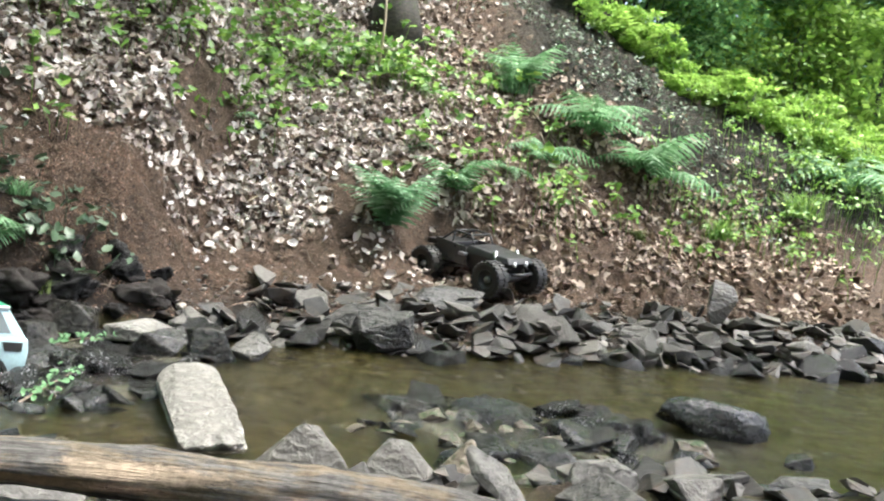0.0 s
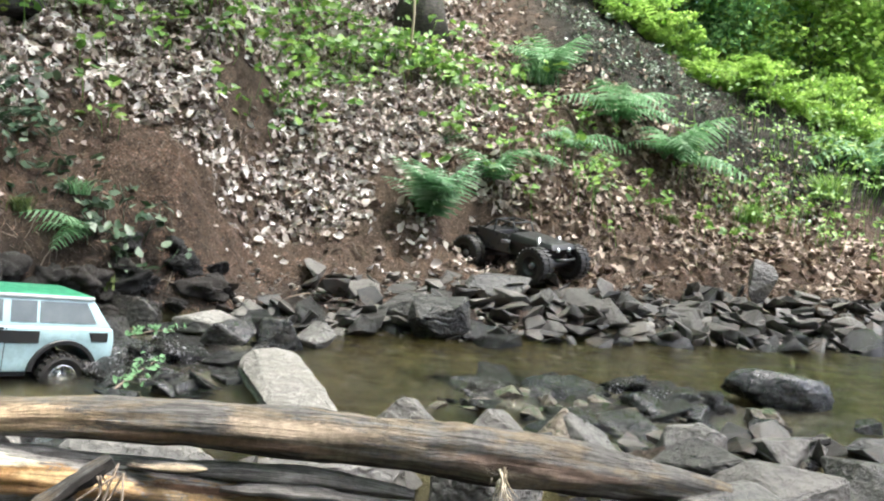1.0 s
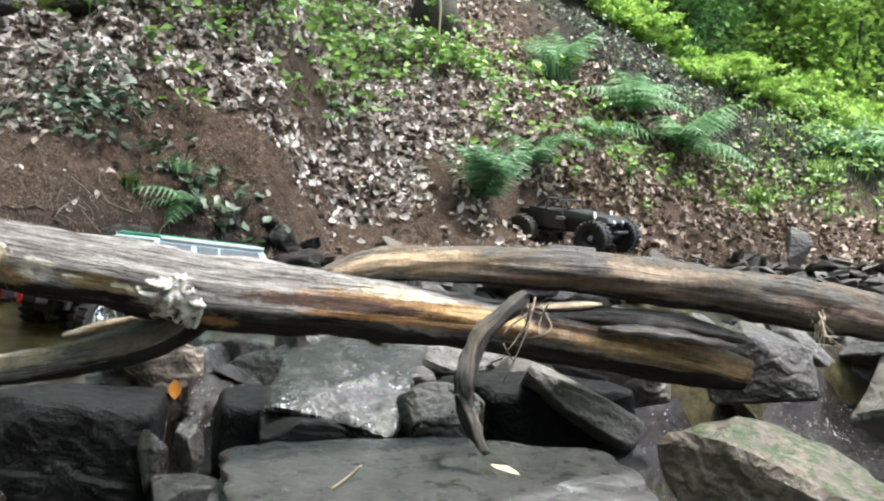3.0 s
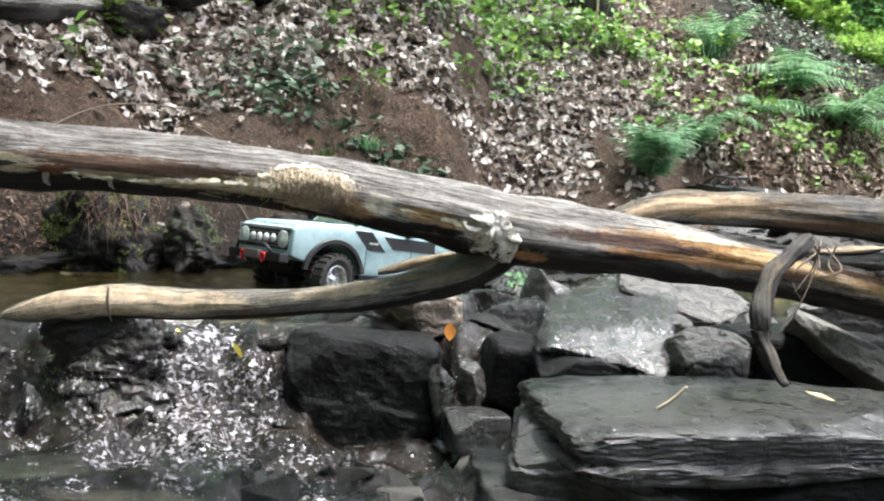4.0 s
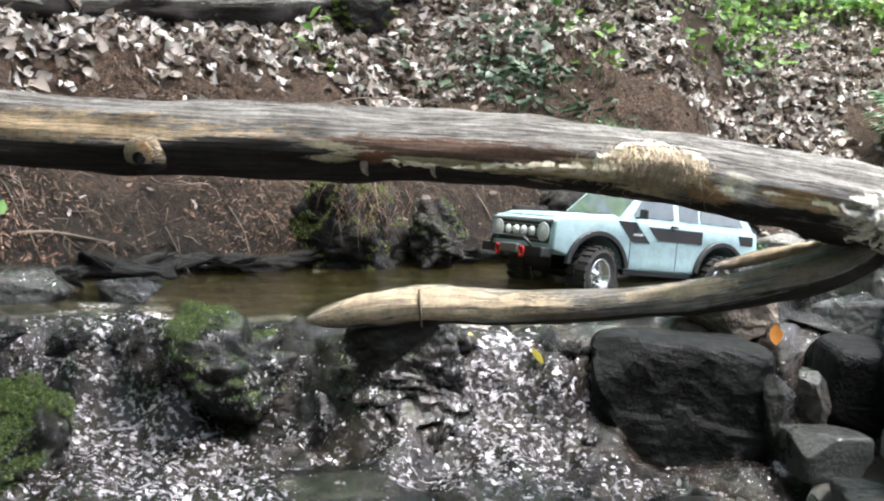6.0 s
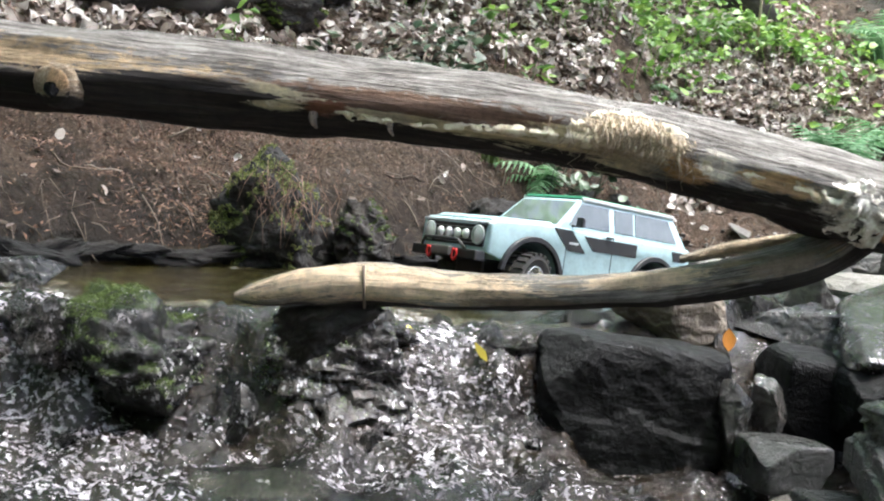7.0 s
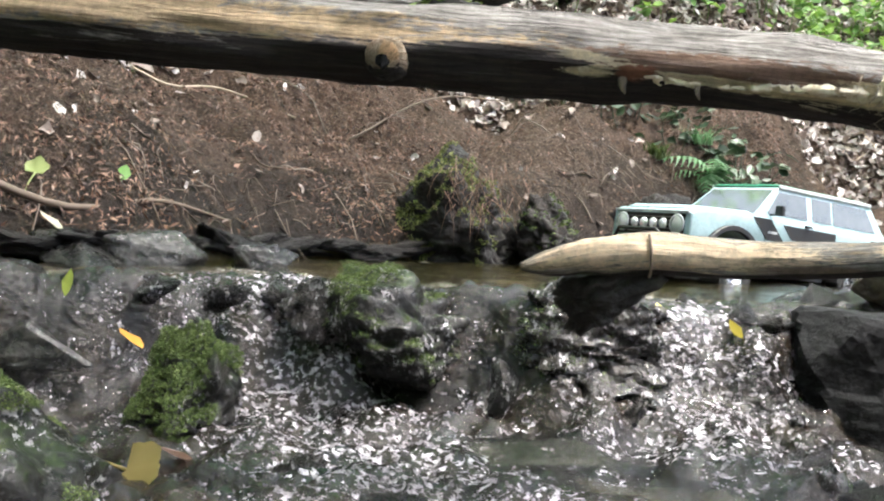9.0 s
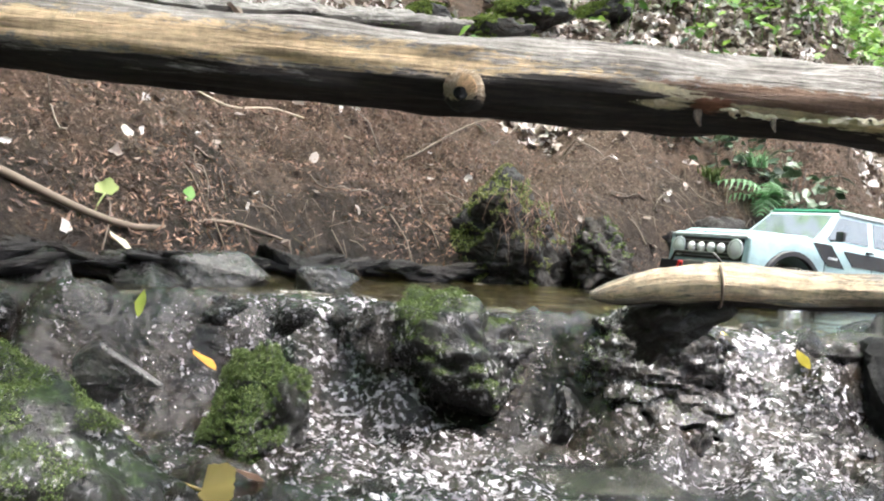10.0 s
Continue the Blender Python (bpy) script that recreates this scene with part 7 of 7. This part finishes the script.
def wheel_parts(r, w):
    rim_r = r * .56
    tyre = [(rim_r, -w * .42), (r * .8, -w * .5), (r * .93, -w * .46), (r * .97, -w * .3), (r * .97, w * .3), (r * .93, w * .46), (r * .8, w * .5), (rim_r, w * .42)]
    pieces = [lathe(tyre, 36)]
    for k in range(22):  # tread lugs
        a = k * 2 * math.pi / 22
        for side, off in ((-1, 0), (1, math.pi / 22)):
            bm = box_bm((r * .10, w * .42, r * .16), (0, 0, 0))
            m = Matrix.Rotation(-(a + off), 4, "Y") @ Matrix.Translation((r * .965, side * w * .27, 0))
            bm.transform(m)
            bm.verts.ensure_lookup_table()
            pieces.append((np.array([v.co[:] for v in bm.verts]), [tuple(v.index for v in f.verts) for f in bm.faces]))
            bm.free()
    v, f = joined(pieces)
    rim = [(.0001, w * .30), (rim_r * .22, w * .31), (rim_r * .26, w * .22), (rim_r * .6, w * .12), (rim_r * .82, w * .20), (rim_r * .9, w * .40), (rim_r * 1.02, w * .44), (rim_r * 1.03, w * .38), (rim_r * .95, -w * .40), (rim_r * .5, -w * .3), (.0001, -w * .3)]
    rv, rf = lathe(rim, 32)
    return mesh_of("wheel", v, f, RUBBER, flat=True), mesh_of("rim", rv, rf, CHROME)


def bolts(r, w):
    pieces = []
    for k in range(6):
        a = k * math.pi / 3
        v, f = lathe([(.0001, .004), (.0026, .004), (.003, 0), (.0001, 0)], 8)
        pieces.append((v + (math.cos(a) * r, w, math.sin(a) * r), f))
    return joined(pieces)


def truck(m):
    t_ = thing("model_truck", m, "pale blue radio-controlled off-road truck with green roof, wading", "model car")
    fx, rx, wr, ww, hw = .152, -.152, .050, .042, .093
    # lower body with wheel arches
    arch = .064
    side = [(-.250, .078), (-.253, .125), (-.248, .150), (.085, .150), (.160, .149), (.236, .143), (.246, .136), (.248, .088), (.222, .080)]
    side += [p for p in arc(fx, .056, arch, 20, 160)] + [(.086, .062), (-.086, .062)] + [p for p in arc(rx, .056, arch, 20, 160)] + [(-.222, .074)]
    body = part("body", from_bm("body", slab_bm(side, -hw, hw, .004, 2), PALE, False), t_)
    # hood bulge
    part("hood", from_bm("hood", loft_bm([[(.095, -.082, .150), (.095, .082, .150), (.236, .078, .1435), (.236, -.078, .1435)], [(.100, -.070, .1575), (.100, .070, .1575), (.228, .064, .150), (.228, -.064, .150)]], .002), PALE, False), t_, label="pale blue raised hood")
    for s in (-1, 1):
        part("hood_vent", from_bm("hood_vent", box_bm((.034, .030, .002), (.115, s * .04, .1578), 0, Matrix.Rotation(.06, 4, "Y")), BLACK), t_, label="black hood vent")
    # cabin
    low, top = .149, .206
    def cab(z, grow=0.0):
        k = (z - low) / (top - low)
        xf, xr, yy = .098 - .060 * k, -.247 + .040 * k, .0875 - .013 * k
        return [(xf + grow, -yy - grow, z), (xf + grow, yy + grow, z), (xr - grow, yy + grow, z), (xr - grow, -yy - grow, z)]
    part("cabin", from_bm("cabin", loft_bm([cab(low), cab(top)], .003), PALE, False), t_)
    r0, r1, r2 = cab(top + .001), cab(top + .001), cab(top + .001)
    roof = part("roof", from_bm("roof", loft_bm([[(x * 1.02, y * 1.02, top + .0005) for x, y, z in r0], [(x * 1.02, y * 1.02, top + .0035) for x, y, z in r1], [(x * .93, y * .88, top + .0065) for x, y, z in r2]], .002), GREEN, False), t_, label="green roof")
    for s in (-1, 1):
        part("drip_rail", from_bm("drip_rail", box_bm((.246, .004, .0065), (-.085, s * .0760, top + .0005), .0012), WHITE, False), roof, label="white drip rail")

    for s in (-1, 1):
        for nm, x0, x1, rake0, rake1 in (("side_window", .070, -.030, .032, .0), ("rear_side_window", -.045, -.094, .0, .0), ("quarter_window", -.100, -.215, .0, -.022)):
            z0, z1 = .158, .198
            def at(x, z, out):
                k = (z - low) / (top - low)
                return (x, s * (.0875 - .013 * k + out), z)
            # rake moves the top corners
            a = [at(x0, z0, .0012), at(x1, z0, .0012), at(x1 - rake1, z1, .0012), at(x0 - rake0, z1, .0012)]
            b = [at(x0, z0, -.002), at(x1, z0, -.002), at(x1 - rake1, z1, -.002), at(x0 - rake0, z1, -.002)]
            part(nm, from_bm(nm, loft_bm([a, b]), GLASS), t_, label="dark tinted window")
    def front(y, z, out):
        k = (z - low) / (top - low)
        return (.098 - .060 * k + out, y, z)
    w0 = [front(-.077, .155, .0012), front(.077, .155, .0012), front(.068, .201, .0012), front(-.068, .201, .0012)]
    part("windscreen", from_bm("windscreen", loft_bm([w0, [(x - .003, y, z) for x, y, z in w0]]), GLASS), t_, label="grey windscreen")
    w1 = [(-.249 + .040 * k, y, z) for y, z, k in ((-.07, .160, .19), (.07, .160, .19), (.064, .197, .84), (-.064, .197, .84))]
    part("rear_window", from_bm("rear_window", loft_bm([w1, [(x + .003, y, z) for x, y, z in w1]]), GLASS), t_)
    # stripes: a slanted block, a pale gap, a long band
    for s in (-1, 1):
        y0, y1 = s * (hw - .0005), s * (hw + .0009)
        part("stripe", from_bm("stripe", slab_bm([(.110, .148), (.068, .148), (.030, .112), (.072, .112)], y0, y1), BLACK), t_, label="black slanted side stripe")
        part("stripe", from_bm("stripe", slab_bm([(.036, .142), (-.10, .142), (-.10, .1185), (.011, .1185)], y0, y1), BLACK), t_, label="black long side stripe")
        part("stripe", from_bm("stripe", slab_bm([(-.198, .142), (-.238, .142), (-.238, .124), (-.205, .124)], y0, y1), BLACK), t_, label="black short side stripe")
        part("badge", from_bm("badge", slab_bm([(.071, .128), (.049, .128), (.051, .124), (.073, .124)], y0, s * (hw + .0016)), WHITE), t_, label="small white badge bar")
        for cx in (fx, rx):  # flares
            ring = arc(cx, .056, arch + .007, 8, 172, 16) + arc(cx, .056, arch - .002, 172, 8, 16)
            part("fender_flare", from_bm("fender_flare", slab_bm(ring, s * (hw - .002), s * (hw + .007), .001, 1), BLACK), t_, label="black fender flare")
        part("door_line", from_bm("door_line", slab_bm([(.078, .148), (.0765, .148), (.0765, .066), (.078, .066)], y0, s * (hw + .0004)), BLACK), t_)
        part("door_line", from_bm("door_line", slab_bm([(-.036, .148), (-.0375, .148), (-.0375, .066), (-.036, .066)], y0, s * (hw + .0004)), BLACK), t_)
        part("door_handle", from_bm("door_handle", box_bm((.014, .004, .004), (-.024, s * (hw + .002), .146), .001), BLACK), t_)
        mirror = part("mirror", from_bm("mirror", box_bm((.008, .015, .017), (.062, s * (hw + .012), .163), .002), BLACK), t_, label="black wing mirror")
        part("mirror_arm", from_bm("mirror_arm", box_bm((.004, .014, .003), (.062, s * (hw - .002), .156), .0005), BLACK), mirror)
        part("sill", from_bm("sill", box_bm((.17, .012, .010), (0, s * (hw - .010), .058), .002), BLACK), t_, label="black rock slider")
        part("tail_lamp", from_bm("tail_lamp", box_bm((.003, .012, .022), (-.2535, s * .078, .118), .0008), RED), t_, label="red tail lamp")
    # face
    grille = part("grille", from_bm("grille", box_bm((.004, .160, .036), (.2475, 0, .115), .001), BLACK), t_, label="black grille")
    for k in range(5):
        part("grille_bar", from_bm("grille_bar", box_bm((.002, .104, .0016), (.2503, 0, .102 + k * .0062)), STEEL), grille)
    for s in (-1, 1):
        v, f = lathe([(.0001, .004), (.009, .0035), (.0125, .001), (.0135, .0), (.0135, -.003)], 24)
        part("headlamp", mesh_of("headlamp", v, f, LENS), t_, pose(.2495, s * .066, .116, 0, 0, -90), "round clear headlamp")
        v, f = lathe([(.0125, .0025), (.0158, .0025), (.0165, 0), (.0125, 0)], 24)
        part("headlamp_ring", mesh_of("headlamp_ring", v, f, WHITE), t_, pose(.2500, s * .066, .116, 0, 0, -90))
    for k in range(4):
        v, f = lathe([(.0001, .003), (.0065, .0025), (.0085, .0), (.0085, -.004)], 18)
        part("spot_lamp", mesh_of("spot_lamp", v, f, LENS), t_, pose(.2525, -.0345 + k * .023, .116, 0, 0, -90), "small round spot lamp")
    part("grille_frame", from_bm("grille_frame", box_bm((.005, .176, .004), (.2475, 0, .1365), .001), WHITE), t_)
    bumper = part("front_bumper", from_bm("front_bumper", box_bm((.022, .176, .017), (.258, 0, .082), .003), BLACK), t_, label="black front bumper")
    for s in (-1, 1):
        v, f = strands([np.array([(.270, s * .035 + .006 * math.sin(a), .080 + .009 * math.cos(a), .0024) for a in np.linspace(.4, 5.9, 12)])], 6)
        part("tow_hook", mesh_of("tow_hook", v, f, RED), bumper, label="red tow hook")
    v, f = strands([np.array([(.268, -.06, .09, .0028), (.274, -.045, .104, .0028), (.274, .045, .104, .0028), (.268, .06, .09, .0028)])], 8)
    part("bull_bar", mesh_of("bull_bar", v, f, BLACK), bumper)
    part("winch", from_bm("winch", box_bm((.014, .05, .016), (.268, 0, .084), .003), STEEL), bumper)
    part("rear_bumper", from_bm("rear_bumper", box_bm((.014, .170, .014), (-.258, 0, .083), .003), BLACK), t_)
    part("chassis", from_bm("chassis", box_bm((.42, .072, .030), (0, 0, .066), .006), BLACK), t_, label="black chassis")
    v, f = strands([np.array([(.02, -.03, .206, .0007), (.015, -.032, .25, .0006), (.01, -.034, .29, .0005)])], 5)
    part("antenna", mesh_of("antenna", v, f, BLACK), t_)
    wm, rm = wheel_parts(wr, ww)
    bv, bf = bolts(wr * .3, ww * .17)
    bolt_mesh = mesh_of("wheel_bolts", bv, bf, STEEL)
    for cx, steer in ((fx, 14), (rx, 0)):
        v, f = strands([np.array([(cx, -.08, wr, .009), (cx, 0, wr, .013), (cx, .08, wr, .009)])], 10)
        part("axle", mesh_of("axle", v, f, BLACK), t_)
        for s in (-1, 1):
            w_ = part("wheel", wm, t_, pose(cx, s * .086, wr, 0, 11 * s, steer if s > 0 else 180 + steer), "black lugged tyre")
            part("rim", rm, w_, None, "chrome wheel rim")
            part("wheel_bolts", bolt_mesh, w_)
            v, f = strands([np.array([(cx * .93, s * .062, wr + .01, .006), (cx * .90, s * .056, wr + .055, .006)])], 8)
            part("shock", mesh_of("shock", v, f, STEEL), t_)
    return t_


truck(pose(-.04, 2.09, -.070) @ pose(0, 0, 0, -1.0, -4.5, 222) @ Matrix.Scale(1.1, 4))


def crawler(m):
    c_ = thing("model_crawler", m, "black radio-controlled rock crawler with bare cage, parked on the gravel", "model car")
    wr, ww = .064, .055
    wm, rm = wheel_parts(wr, ww)
    rm = rm.copy()
    rm.materials[0] = BLACK
    hub_v, hub_f = lathe([(.0001, ww * .36), (.010, ww * .36), (.012, ww * .2), (.0001, ww * .2)], 14)
    hub = mesh_of("hub", hub_v, hub_f, STEEL)
    for cx in (-.155, .155):
        v, f = strands([np.array([(cx, -.09, wr, .010), (cx, 0, wr, .017), (cx, .09, wr, .010)])], 10)
        part("axle", mesh_of("axle", v, f, BLACK), c_)
        for s in (-1, 1):
            w_ = part("wheel", wm, c_, pose(cx, s * .105, wr, 0, 7 * s, 0 if s > 0 else 180), "big black lugged tyre")
            part("rim", rm, w_)
            part("hub", hub, w_, None, "silver wheel hub")
            v, f = strands([np.array([(cx, s * .07, wr + .01, .008), (cx * .8, s * .055, wr + .09, .008)])], 8)
            part("shock", mesh_of("shock", v, f, STEEL), c_, label="silver damper")
            v, f = strands([np.array([(cx * .95, s * .04, wr - .01, .004), (cx * .2, s * .03, wr + .01, .004)])], 6)
            part("link_rod", mesh_of("link_rod", v, f, STEEL), c_)
    part("tub", from_bm("tub", loft_bm([[(-.13, -.05, .075), (-.13, .05, .075), (.15, .05, .075), (.15, -.05, .075)], [(-.16, -.075, .135), (-.16, .075, .135), (.19, .068, .125), (.19, -.068, .125)]], .005), BLACK, False), c_, label="black plastic tub")
    part("hood", from_bm("hood", loft_bm([[(.0, -.078, .13), (.0, .078, .13), (.2, .066, .118), (.2, -.066, .118)], [(.01, -.068, .158), (.01, .068, .158), (.185, .056, .138), (.185, -.056, .138)]], .004), BLACK, False), c_, label="dark glossy hood")
    part("rear_deck", from_bm("rear_deck", box_bm((.12, .15, .02), (-.13, 0, .145), .004), BLACK), c_)
    for s in (-1, 1):
        part("side_panel", from_bm("side_panel", loft_bm([[(-.12, s * .072, .09), (-.12, s * .080, .09), (.02, s * .080, .085), (.02, s * .072, .085)], [(-.15, s * .070, .165), (-.15, s * .076, .165), (.0, s * .076, .150), (.0, s * .070, .150)]], .002), paint("scuffed_panel", (.03, .03, .032), .3, 0, .3), False), c_, label="scuffed black side panel")
        part("mirror", from_bm("mirror", box_bm((.03, .02, .012), (.01, s * .095, .128), .003), STEEL), c_, label="grey wing mirror")
    part("battery", from_bm("battery", box_bm((.09, .045, .026), (-.05, 0, .112), .004), paint("dark_grey_case", (.05, .05, .055), .4)), c_, label="dark grey battery pack")
    for s in (-1, 1):
        for pts in ([(.03, s * .05, .13), (.0, s * .048, .19), (-.08, s * .048, .195), (-.17, s * .052, .135)], [(-.08, s * .048, .195), (-.09, s * .055, .11)], [(.03, s * .05, .13), (.12, s * .05, .105), (.19, s * .045, .10)]):
            v, f = strands([np.array([(*p, .0036) for p in pts])], 7)
            part("cage_bar", mesh_of("cage_bar", v, f, BLACK), c_)
        v, f = lathe([(.0001, .003), (.008, .002), (.009, -.003)], 16)
        part("lamp", mesh_of("lamp", v, f, LENS), c_, pose(.196, s * .03, .118, 0, 0, -90), "small round lamp")
    for x, z in ((.0, .19), (-.08, .195)):
        v, f = strands([np.array([(x, -.048, z, .0036), (x, .048, z, .0036)])], 7)
        part("cage_bar", mesh_of("cage_bar", v, f, BLACK), c_)
    v, f = strands([np.array([(.205, -.05, .085, .006), (.215, 0, .085, .006), (.205, .05, .085, .006)])], 8)
    part("front_bumper", mesh_of("front_bumper", v, f, BLACK), c_)
    return c_


crawler(pose(1.375, 3.80, .130) @ pose(0, 0, 0, 4, 2, -48) @ Matrix.Scale(1.1, 4))
